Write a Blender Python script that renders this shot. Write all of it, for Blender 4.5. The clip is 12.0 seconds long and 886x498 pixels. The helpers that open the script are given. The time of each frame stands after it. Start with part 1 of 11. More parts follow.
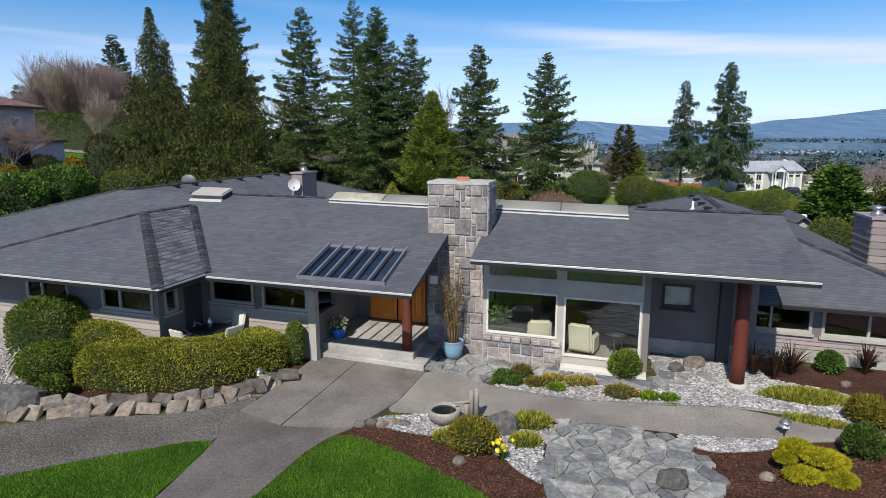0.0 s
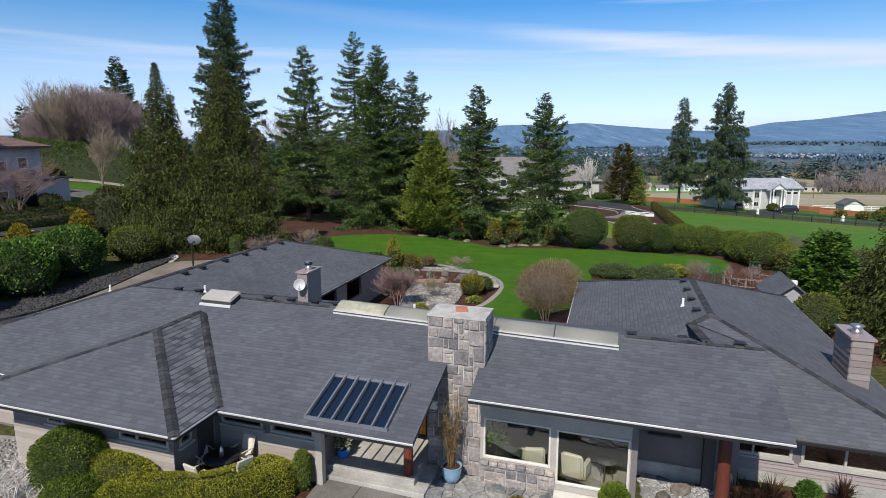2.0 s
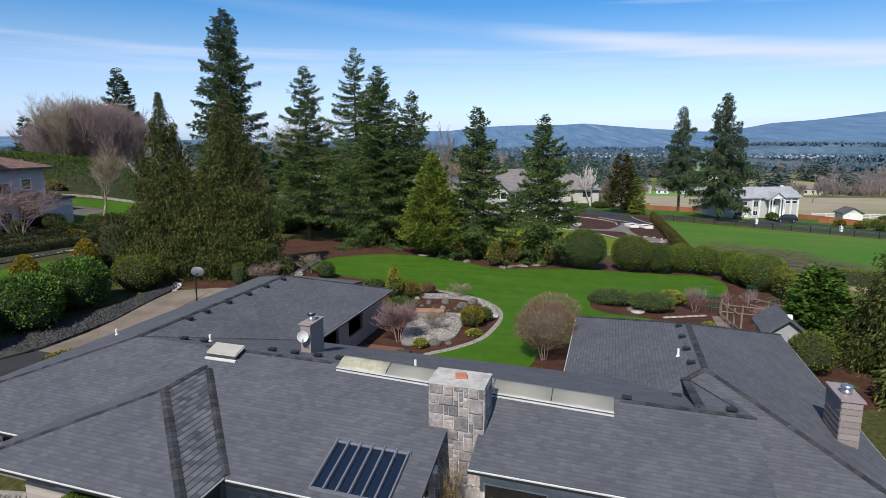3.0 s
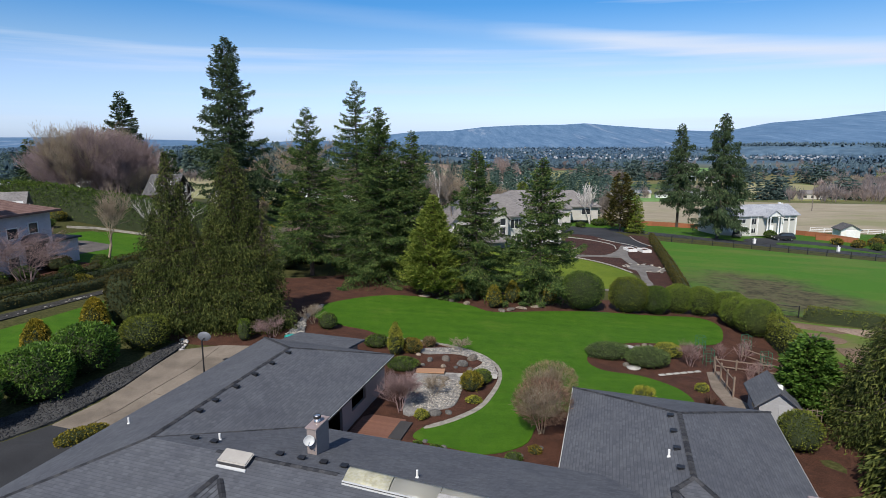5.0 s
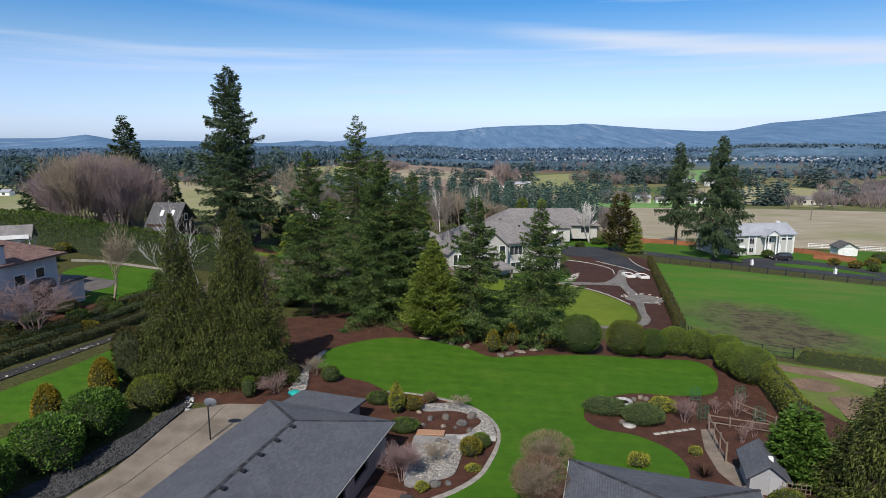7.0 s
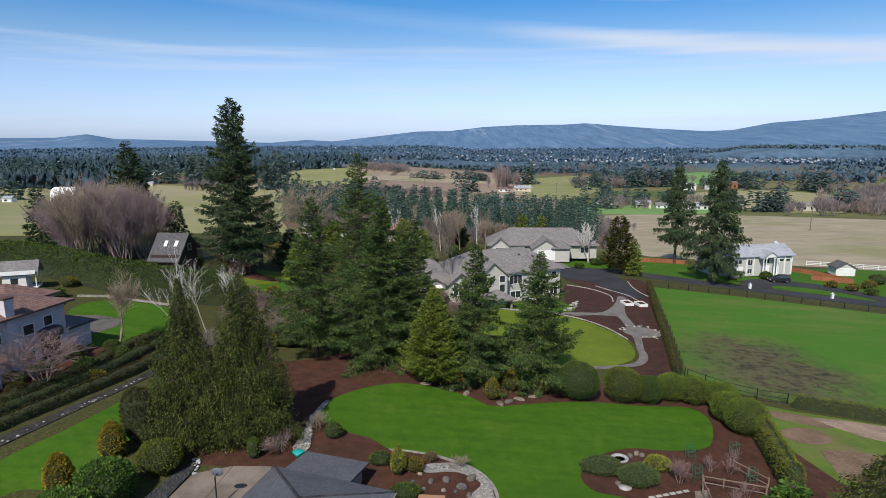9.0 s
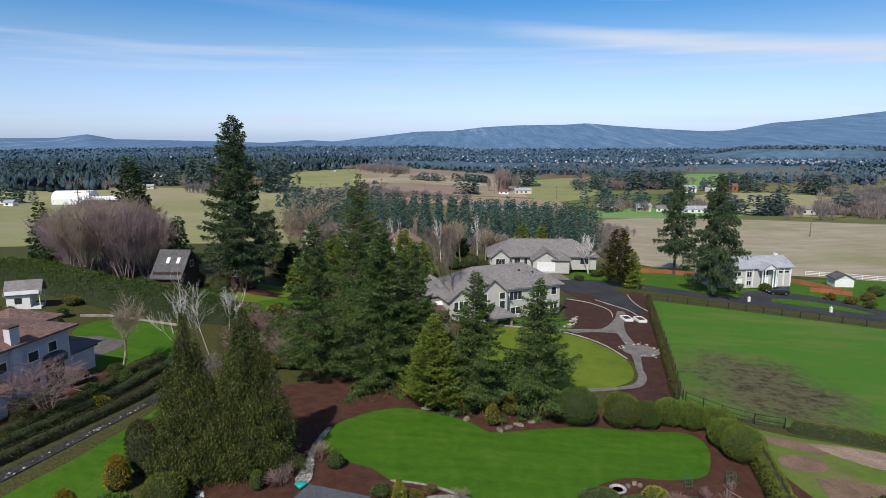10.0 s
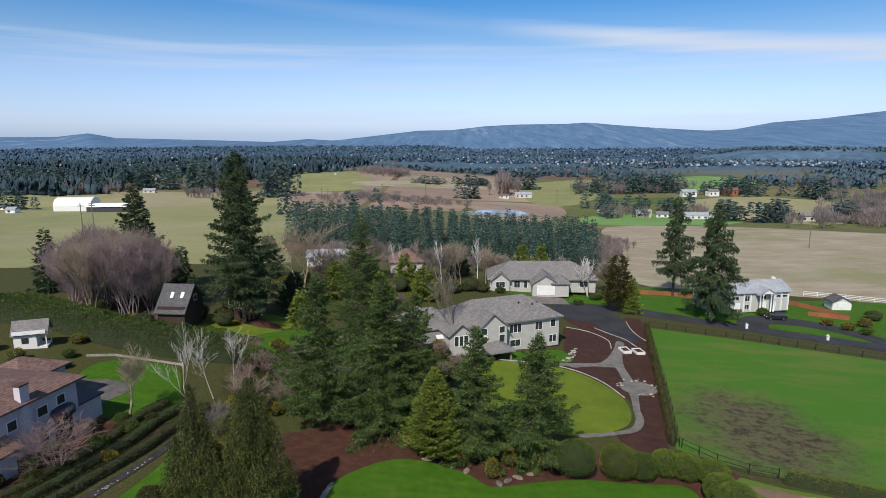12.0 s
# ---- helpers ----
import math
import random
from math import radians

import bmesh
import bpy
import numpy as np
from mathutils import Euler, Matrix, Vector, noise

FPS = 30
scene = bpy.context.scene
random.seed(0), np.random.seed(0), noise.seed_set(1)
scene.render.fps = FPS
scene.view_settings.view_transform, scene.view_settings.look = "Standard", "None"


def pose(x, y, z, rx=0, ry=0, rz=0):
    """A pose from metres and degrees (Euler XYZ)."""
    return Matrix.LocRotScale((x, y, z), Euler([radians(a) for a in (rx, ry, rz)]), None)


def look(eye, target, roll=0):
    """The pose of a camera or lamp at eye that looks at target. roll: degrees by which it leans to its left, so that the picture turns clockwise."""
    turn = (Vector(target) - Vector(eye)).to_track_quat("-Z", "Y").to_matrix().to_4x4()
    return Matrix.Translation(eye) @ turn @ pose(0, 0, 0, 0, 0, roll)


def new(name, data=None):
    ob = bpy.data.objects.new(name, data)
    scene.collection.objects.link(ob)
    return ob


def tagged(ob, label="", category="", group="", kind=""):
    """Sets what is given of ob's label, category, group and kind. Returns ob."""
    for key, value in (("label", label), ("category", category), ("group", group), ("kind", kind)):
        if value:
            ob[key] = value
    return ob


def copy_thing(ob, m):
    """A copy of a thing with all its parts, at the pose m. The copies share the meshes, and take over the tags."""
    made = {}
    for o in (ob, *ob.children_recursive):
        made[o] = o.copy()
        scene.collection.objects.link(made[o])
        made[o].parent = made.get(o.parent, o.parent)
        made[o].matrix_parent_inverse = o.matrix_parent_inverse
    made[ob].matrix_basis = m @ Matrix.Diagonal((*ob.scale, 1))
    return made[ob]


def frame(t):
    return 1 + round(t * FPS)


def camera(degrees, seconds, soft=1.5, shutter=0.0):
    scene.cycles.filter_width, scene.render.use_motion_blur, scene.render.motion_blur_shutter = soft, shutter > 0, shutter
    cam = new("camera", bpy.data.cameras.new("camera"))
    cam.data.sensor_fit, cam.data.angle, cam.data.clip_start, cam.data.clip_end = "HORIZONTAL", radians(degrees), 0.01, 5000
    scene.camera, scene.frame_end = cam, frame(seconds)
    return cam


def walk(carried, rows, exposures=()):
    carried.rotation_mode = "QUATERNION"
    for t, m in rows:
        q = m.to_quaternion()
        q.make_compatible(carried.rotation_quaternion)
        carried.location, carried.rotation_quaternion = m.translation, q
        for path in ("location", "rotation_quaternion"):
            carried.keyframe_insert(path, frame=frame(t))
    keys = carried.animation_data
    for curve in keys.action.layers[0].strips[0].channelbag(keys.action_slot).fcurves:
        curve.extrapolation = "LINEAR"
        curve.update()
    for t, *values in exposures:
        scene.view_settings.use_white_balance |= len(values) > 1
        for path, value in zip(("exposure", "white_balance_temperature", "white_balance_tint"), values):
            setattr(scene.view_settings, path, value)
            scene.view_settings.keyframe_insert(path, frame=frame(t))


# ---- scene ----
cam = camera(71.8, 12.0, 0.8)
METRES, EYE, TILT, LEAN, TURN = 30.0, 6.0, -10.4, 0.0, 0.0
ROWS = [
    (0.0, 0.0, 0.0, 0.0, -0.0, 0.0, 0.0),
    (0.5, 0.0004, -0.0065, 0.0291, 0.01, 0.03, 0.01),
    (1.0, 0.0006, -0.0139, 0.0588, 0.01, 0.07, 0.01),
    (1.5, 0.0008, -0.0221, 0.0896, 0.01, 0.11, 0.02),
    (2.0, 0.0009, -0.03, 0.1215, 0.02, 0.15, 0.02),
    (2.5, 0.0011, -0.0386, 0.1549, 0.04, 0.16, 0.04),
    (3.0, 0.001, -0.047, 0.1891, 0.04, 0.18, 0.05),
    (5.0, 0.0015, -0.0819, 0.3349, 0.07, 0.13, 0.15),
    (5.5, 0.0016, -0.0904, 0.3724, 0.07, 0.13, 0.17),
    (6.0, 0.0022, -0.0993, 0.4107, 0.09, 0.13, 0.18),
    (6.5, 0.0027, -0.1084, 0.45, 0.09, 0.12, 0.2),
    (7.0, 0.0031, -0.1174, 0.4906, 0.1, 0.1, 0.2),
    (9.0, 0.0039, -0.1563, 0.6672, 0.15, -0.0, 0.17),
    (9.5, 0.0043, -0.1683, 0.7151, 0.18, -0.01, 0.17),
    (10.0, 0.0042, -0.1785, 0.7651, 0.19, -0.03, 0.16),
    (10.5, 0.0047, -0.19, 0.817, 0.21, -0.07, 0.15),
    (11.0, 0.0053, -0.2009, 0.8699, 0.23, -0.1, 0.15),
    (11.5, 0.0051, -0.2116, 0.9228, 0.24, -0.14, 0.13),
    (12.0, 0.0046, -0.2205, 0.9751, 0.24, -0.19, 0.11),
]
walk(cam, [(t, pose(0, 0, EYE, TILT, LEAN, TURN) @ pose(METRES * x, METRES * y, METRES * z, 90 + pitch, roll, yaw)) for t, x, y, z, yaw, pitch, roll in ROWS],
     [(0.0, 0.04), (3.0, 0.0), (6.0, -0.04), (9.0, -0.12), (12.0, -0.18)])

# ---- light ----
SUN_FROM = Vector((-0.33, -0.944, 1.03)).normalized()
sun_data = bpy.data.lights.new("sun", "SUN")
sun_data.energy, sun_data.angle, sun_data.color = 5.0, radians(0.53), (1.0, 0.95, 0.87)
sun = new("sun", sun_data)
sun.matrix_world = look((0, 0, 60), Vector((0, 0, 60)) - SUN_FROM)

world = bpy.data.worlds.new("sky")
scene.world = world
world.use_nodes = True
wn, wl = world.node_tree.nodes, world.node_tree.links
wn.clear()
sky = wn.new("ShaderNodeTexSky")
sky.sky_type, sky.sun_disc = "NISHITA", False
sky.sun_elevation, sky.sun_rotation = radians(46), radians(199.3)
sky.altitude, sky.air_density, sky.dust_density, sky.ozone_density = 100, 1.0, 0.6, 3.0
coords = wn.new("ShaderNodeTexCoord")
split = wn.new("ShaderNodeSeparateXYZ")
wl.new(coords.outputs["Generated"], split.inputs[0])


def sky_ramp(stops, value):
    r = wn.new("ShaderNodeValToRGB")
    while len(r.color_ramp.elements) < len(stops):
        r.color_ramp.elements.new(0.5)
    for e, (p, c) in zip(r.color_ramp.elements, stops):
        e.position, e.color = p, (*c, 1) if len(c) == 3 else (c[0], c[0], c[0], 1)
    wl.new(value, r.inputs[0])
    return r


# deepening blue above a pale haze at the horizon
tint = sky_ramp([(0.0, (1.00, 1.24, 1.98)), (0.025, (1.00, 1.16, 1.76)), (0.055, (1.00, 1.11, 1.56)), (0.10, (1.00, 1.07, 1.38)), (0.14, (0.76, 0.95, 1.18)), (0.20, (0.34, 0.78, 1.15)), (0.45, (0.78, 0.88, 1.05)), (1.0, (0.9, 0.95, 1.0))], split.outputs["Z"])
mul = wn.new("ShaderNodeMix")
mul.data_type, mul.blend_type = "RGBA", "MULTIPLY"
mul.inputs[0].default_value = 1.0
wl.new(sky.outputs[0], mul.inputs[6])
wl.new(tint.outputs[0], mul.inputs[7])
# thin streaks of high cloud, stretched along the horizon
cmap = wn.new("ShaderNodeMapping")
cmap.inputs["Scale"].default_value = (1.1, 1.1, 26.0)
cmap.inputs["Rotation"].default_value = (0, radians(-1.2), 0)
wl.new(coords.outputs["Generated"], cmap.inputs[0])
cn = wn.new("ShaderNodeTexNoise")
cn.inputs["Scale"].default_value, cn.inputs["Detail"].default_value, cn.inputs["Roughness"].default_value = 1.55, 5, 0.55
wl.new(cmap.outputs[0], cn.inputs[0])
streak = sky_ramp([(0.54, (0.0,)), (0.80, (0.6,))], cn.outputs[0])
# one longer bank of cirrus, thickest to the right
bank_at = wn.new("ShaderNodeVectorMath")
bank_at.operation = "DOT_PRODUCT"
bank_at.inputs[1].default_value = (0.103, 0.0, 1.0)
wl.new(coords.outputs["Generated"], bank_at.inputs[0])
bank_wave = wn.new("ShaderNodeMath")
bank_wave.operation = "MULTIPLY_ADD"
bank_wave.inputs[1].default_value = 0.026
wl.new(cn.outputs[0], bank_wave.inputs[0])
wl.new(bank_at.outputs["Value"], bank_wave.inputs[2])
bank = sky_ramp([(0.164, (0.0,)), (0.179, (0.95,)), (0.185, (0.85,)), (0.199, (0.0,))], bank_wave.outputs[0])
side = sky_ramp([(0.06, (0.12,)), (0.26, (1.0,))], split.outputs["X"])
both = wn.new("ShaderNodeMath")
both.operation = "MULTIPLY"
wl.new(bank.outputs[0], both.inputs[0])
wl.new(side.outputs[0], both.inputs[1])
veil = wn.new("ShaderNodeMath")
veil.operation, veil.use_clamp = "ADD", True
wl.new(streak.outputs[0], veil.inputs[0])
wl.new(both.outputs[0], veil.inputs[1])
cloud = wn.new("ShaderNodeMix")
cloud.data_type = "RGBA"
cloud.inputs[7].default_value = (6.1, 7.0, 8.6, 1)
wl.new(veil.outputs[0], cloud.inputs[0])
wl.new(mul.outputs[2], cloud.inputs[6])
bg = wn.new("ShaderNodeBackground")
bg.inputs[1].default_value = 0.115
wl.new(cloud.outputs[2], bg.inputs[0])
wout = wn.new("ShaderNodeOutputWorld")
wl.new(bg.outputs[0], wout.inputs[0])

# ---- materials ----
class Mat:
    """A node material: base colours mixed by noise at two scales, with relief."""

    def __init__(self, name, rough=0.8, metal=0.0, spec=0.3):
        self.m = bpy.data.materials.new(name)
        self.m.use_nodes = True
        self.n, self.l = self.m.node_tree.nodes, self.m.node_tree.links
        self.b = self.n["Principled BSDF"]
        self.b.inputs["Roughness"].default_value = rough
        self.b.inputs["Metallic"].default_value = metal
        self.b.inputs["Specular IOR Level"].default_value = spec
        self.tc = self.n.new("ShaderNodeTexCoord")
        self.geo = self.n.new("ShaderNodeNewGeometry")
        self.col = None

    def pos(self, scale=(1, 1, 1), uv=False, rot=(0, 0, 0)):
        mp = self.n.new("ShaderNodeMapping")
        mp.inputs["Scale"].default_value = scale
        mp.inputs["Rotation"].default_value = rot
        self.l.new(self.tc.outputs["UV"] if uv else self.geo.outputs["Position"], mp.inputs[0])
        return mp.outputs[0]

    def noise(self, scale, detail=4, rough=0.6, at=None):
        t = self.n.new("ShaderNodeTexNoise")
        t.inputs["Scale"].default_value, t.inputs["Detail"].default_value, t.inputs["Roughness"].default_value = scale, detail, rough
        self.l.new(at or self.geo.outputs["Position"], t.inputs[0])
        return t.outputs[0]

    def ramp(self, value, stops):
        r = self.n.new("ShaderNodeValToRGB")
        while len(r.color_ramp.elements) < len(stops):
            r.color_ramp.elements.new(0.5)
        for e, (p, c) in zip(r.color_ramp.elements, stops):
            e.position, e.color = p, (*c, 1)
        self.l.new(value, r.inputs[0])
        return r.outputs[0]

    def mix(self, a, b, fac, mode="MIX"):
        x = self.n.new("ShaderNodeMix")
        x.data_type, x.blend_type = "RGBA", mode
        for sock, v in ((x.inputs[0], fac), (x.inputs[6], a), (x.inputs[7], b)):
            if isinstance(v, (int, float)):
                sock.default_value = v
            elif isinstance(v, tuple):
                sock.default_value = (*v, 1)
            else:
                self.l.new(v, sock)
        return x.outputs[2]

    def island(self):
        return self.geo.outputs["Random Per Island"]

    def object_random(self):
        return self.n.new("ShaderNodeObjectInfo").outputs["Random"]

    def bump(self, height, strength=0.4, dist=0.02):
        b = self.n.new("ShaderNodeBump")
        b.inputs["Strength"].default_value, b.inputs["Distance"].default_value = strength, dist
        self.l.new(height, b.inputs["Height"])
        self.l.new(b.outputs[0], self.b.inputs["Normal"])

    def done(self, colour):
        if isinstance(colour, tuple):
            self.b.inputs["Base Color"].default_value = (*colour, 1)
        else:
            self.l.new(colour, self.b.inputs["Base Color"])
        return self.m


def speckled(name, dark, mid, light, big=0.6, small=14.0, rough=0.85, bump=0.4, dist=0.01, spec=0.25, vary=None):
    """Three tones: large soft patches under a fine grain."""
    k = Mat(name, rough, 0, spec)
    fine = k.noise(small, 6, 0.7)
    c = k.ramp(fine, [(0.30, dark), (0.5, mid), (0.72, light)])
    patch = k.ramp(k.noise(big, 3), [(0.35, (0.72, 0.72, 0.72)), (0.65, (1.12, 1.12, 1.12))])
    c = k.mix(c, patch, 1.0, "MULTIPLY")
    if vary:
        r = k.ramp(k.object_random() if vary == "object" else k.island(), [(0, (0.55, 0.57, 0.60)), (0.5, (0.98, 0.98, 0.98)), (1, (1.38, 1.32, 1.22))])
        c = k.mix(c, r, 1.0, "MULTIPLY")
    k.bump(fine, bump, dist)
    return k.done(c)


def leafy(name, dark, mid, light, big=0.7, rough=0.55, trans=0.3):
    """Leaves: each one a tone of its own, thin enough to let some light through."""
    k = Mat(name, rough, 0, 0.12)
    c = k.ramp(k.island(), [(0.0, dark), (0.5, mid), (1.0, light)])
    patch = k.ramp(k.noise(big, 2), [(0.32, (0.7, 0.74, 0.7)), (0.68, (1.25, 1.18, 1.05))])
    c = k.mix(c, patch, 1.0, "MULTIPLY")
    t, x = k.n.new("ShaderNodeBsdfTranslucent"), k.n.new("ShaderNodeMixShader")
    x.inputs[0].default_value = trans
    k.l.new(c, t.inputs[0])
    k.l.new(k.b.outputs[0], x.inputs[1])
    k.l.new(t.outputs[0], x.inputs[2])
    k.l.new(x.outputs[0], k.n["Material Output"].inputs[0])
    return k.done(c)


def plain(name, colour, rough=0.5, metal=0.0, spec=0.4, grain=0.12, scale=30.0):
    k = Mat(name, rough, metal, spec)
    lo = tuple(v * (1 - grain) for v in colour)
    hi = tuple(min(1, v * (1 + grain)) for v in colour)
    n = k.noise(scale, 4)
    big = k.ramp(k.noise(1.3, 3), [(0.3, (0.88, 0.88, 0.88)), (0.7, (1.06, 1.06, 1.06))])
    k.bump(n, 0.1, 0.003)
    return k.done(k.mix(k.ramp(n, [(0.3, lo), (0.7, hi)]), big, 1.0, "MULTIPLY"))


def shingle_mat(name, dark, light, course=0.145, width=0.30, butt=0.50):
    k = Mat(name, 0.9, 0, 0.2)
    at = k.pos((1, 1, 1), uv=True)
    br = k.n.new("ShaderNodeTexBrick")
    br.offset, br.squash = 0.5, 1.0
    br.inputs["Color1"].default_value, br.inputs["Color2"].default_value, br.inputs["Mortar"].default_value = (0, 0, 0, 1), (1, 1, 1, 1), (0.5, 0.5, 0.5, 1)
    br.inputs["Scale"].default_value, br.inputs["Mortar Size"].default_value = 1.0, 0.008
    br.inputs["Brick Width"].default_value, br.inputs["Row Height"].default_value = width, course
    br.inputs["Bias"].default_value = 0.0
    k.l.new(at, br.inputs[0])
    c = k.ramp(br.outputs["Color"], [(0.0, dark), (1.0, light)])
    grit = k.noise(60, 4, 0.7)
    c = k.mix(c, k.ramp(grit, [(0.3, (0.75, 0.75, 0.75)), (0.7, (1.2, 1.2, 1.2))]), 1.0, "MULTIPLY")
    c = k.mix(c, k.ramp(k.noise(0.5, 4), [(0.3, (0.86, 0.86, 0.88)), (0.7, (1.1, 1.1, 1.08))]), 1.0, "MULTIPLY")
    # each course steps up at its butt edge
    sp = k.n.new("ShaderNodeSeparateXYZ")
    k.l.new(at, sp.inputs[0])
    dv = k.n.new("ShaderNodeMath")
    dv.operation = "DIVIDE"
    dv.inputs[1].default_value = course
    k.l.new(sp.outputs["Y"], dv.inputs[0])
    fr = k.n.new("ShaderNodeMath")
    fr.operation = "FRACT"
    k.l.new(dv.outputs[0], fr.inputs[0])
    edge = k.ramp(fr.outputs[0], [(0.0, (butt, butt, butt)), (0.13, (butt + 0.12, butt + 0.12, butt + 0.12)), (0.22, (1, 1, 1))])
    c = k.mix(c, edge, 1.0, "MULTIPLY")
    inv = k.ramp(fr.outputs[0], [(0.0, (1, 1, 1)), (1.0, (0, 0, 0))])
    k.bump(inv, 0.5, 0.02)
    return k.done(c)


def plank_mat(name, c1, c2, rough=0.6, along=(1, 1, 1)):
    k = Mat(name, rough, 0, 0.3)
    g = k.noise(8, 5, 0.65, k.pos(along))
    c = k.mix(k.ramp(g, [(0.3, c1), (0.7, c2)]), k.ramp(k.object_random(), [(0, (0.86, 0.86, 0.86)), (1, (1.1, 1.1, 1.1))]), 1.0, "MULTIPLY")
    k.bump(g, 0.2, 0.004)
    return k.done(c)


def glass_mat(name, tint=(0.9, 0.95, 0.95), ior=1.5):
    m = bpy.data.materials.new(name)
    m.use_nodes = True
    n, l = m.node_tree.nodes, m.node_tree.links
    n.clear()
    g, t, mx, o, f = (n.new(x) for x in ("ShaderNodeBsdfGlossy", "ShaderNodeBsdfTransparent", "ShaderNodeMixShader", "ShaderNodeOutputMaterial", "ShaderNodeFresnel"))
    g.inputs["Roughness"].default_value = 0.0
    t.inputs[0].default_value = (*tint, 1)
    f.inputs[0].default_value = ior
    l.new(f.outputs[0], mx.inputs[0])
    l.new(t.outputs[0], mx.inputs[1])
    l.new(g.outputs[0], mx.inputs[2])
    l.new(mx.outputs[0], o.inputs[0])
    return m


def grass_mat(name, dark, mid, light, big=0.25, worn=None, worn_at=0.62):
    k = Mat(name, 0.9, 0, 0.1)
    fine = k.noise(22, 6, 0.75)
    c = k.ramp(fine, [(0.28, dark), (0.5, mid), (0.75, light)])
    c = k.mix(c, k.ramp(k.noise(big, 7, 0.7), [(0.3, (0.70, 0.76, 0.66)), (0.7, (1.25, 1.14, 1.05))]), 1.0, "MULTIPLY")
    if worn:
        c = k.mix(c, worn, k.ramp(k.noise(big * 0.35, 6, 0.65), [(worn_at - 0.12, (0, 0, 0)), (worn_at + 0.08, (1, 1, 1))]))
    k.bump(fine, 0.7, 0.03)
    return k.done(c)


def lawn_mat():
    """Close-mown turf: fine blades, faint worn lanes and yellower, thinner places."""
    k = Mat("mown lawn", 0.85, 0, 0.15)
    fine = k.noise(26, 7, 0.8)
    c = k.ramp(fine, [(0.26, (0.017, 0.056, 0.003)), (0.5, (0.047, 0.122, 0.007)), (0.76, (0.112, 0.204, 0.019))])
    c = k.mix(c, k.ramp(k.noise(0.9, 6, 0.7), [(0.28, (0.74, 0.80, 0.70)), (0.72, (1.22, 1.14, 1.10))]), 1.0, "MULTIPLY")
    lanes = k.noise(1.0, 4, 0.6, k.pos((0.10, 0.9, 0.1), rot=(0, 0, 0.25)))
    c = k.mix(c, k.ramp(lanes, [(0.35, (0.86, 0.92, 0.86)), (0.65, (1.10, 1.06, 1.05))]), 1.0, "MULTIPLY")
    thin = k.ramp(k.noise(0.22, 7, 0.72), [(0.54, (0, 0, 0)), (0.74, (0.55, 0.55, 0.55))])
    c = k.mix(c, (0.115, 0.165, 0.024), thin)
    k.bump(fine, 0.8, 0.03)
    return k.done(c)


M = {}
M["shingle"] = shingle_mat("charcoal shingle", (0.083, 0.087, 0.099), (0.111, 0.116, 0.131), 0.15, 0.25, 0.70)
M["shingle_bold"] = shingle_mat("bold charcoal shingle", (0.058, 0.061, 0.070), (0.140, 0.145, 0.160), 0.19, 0.30, 0.26)
M["shingle_grey"] = shingle_mat("grey shingle", (0.17, 0.157, 0.152), (0.255, 0.235, 0.225), 0.2, 0.4)
M["shingle_brown"] = shingle_mat("brown tile roof", (0.15, 0.088, 0.075), (0.23, 0.145, 0.122), 0.33, 0.4)
M["shingle_dark"] = shingle_mat("dark shake roof", (0.075, 0.072, 0.075), (0.14, 0.135, 0.135), 0.2, 0.3)
M["shingle_pale"] = shingle_mat("pale grey shingle", (0.30, 0.31, 0.34), (0.42, 0.43, 0.46), 0.2, 0.4)
M["cap"] = speckled("ridge cap shingle", (0.026, 0.027, 0.031), (0.046, 0.047, 0.053), (0.072, 0.073, 0.08), 1.5, 50, 0.92, vary="object")
M["siding"] = plank_mat("taupe lap siding", (0.25, 0.205, 0.19), (0.31, 0.26, 0.24), 0.65, (0.6, 0.6, 9))
M["siding_pale"] = plank_mat("beige lap siding", (0.303, 0.262, 0.226), (0.361, 0.316, 0.275), 0.65, (0.6, 0.6, 9))
M["trim"] = plain("beige painted trim", (0.40, 0.37, 0.33), 0.55)
M["wall_taupe"] = plain("taupe painted wall", (0.17, 0.15, 0.145), 0.7)
M["white"] = plain("white paint", (0.78, 0.77, 0.74), 0.5, grain=0.05)
M["gutter"] = plain("white metal gutter", (0.56, 0.56, 0.55), 0.35, grain=0.05)
M["fascia"] = plain("dark fascia board", (0.055, 0.052, 0.052), 0.6)
M["black"] = plain("black metal", (0.02, 0.02, 0.022), 0.45)
M["redpost"] = plank_mat("red-stained timber", (0.085, 0.022, 0.014), (0.15, 0.040, 0.024), 0.5, (9, 9, 0.8))
M["door"] = plank_mat("orange varnished timber", (0.55, 0.16, 0.02), (0.72, 0.26, 0.045), 0.35, (12, 12, 0.8))
M["deck"] = plank_mat("brown deck boards", (0.15, 0.072, 0.05), (0.24, 0.12, 0.085), 0.6, (3, 3, 3))
M["stone"] = speckled("grey ashlar stone", (0.17, 0.15, 0.145), (0.28, 0.25, 0.24), (0.41, 0.375, 0.36), 2.2, 11, 0.85, 0.7, 0.02, vary="object")
M["mortar"] = speckled("pale mortar", (0.36, 0.34, 0.32), (0.46, 0.44, 0.41), (0.55, 0.53, 0.5), 2, 40, 0.95)
M["flag"] = speckled("slate flagstone", (0.140, 0.145, 0.146), (0.245, 0.247, 0.245), (0.375, 0.370, 0.357), 2.6, 9, 0.75, 0.35, 0.01, vary="object")
M["sandstone"] = speckled("tan wall rock", (0.10, 0.082, 0.068), (0.18, 0.152, 0.125), (0.30, 0.26, 0.22), 1.4, 7, 0.9, 0.8, 0.03, vary="object")
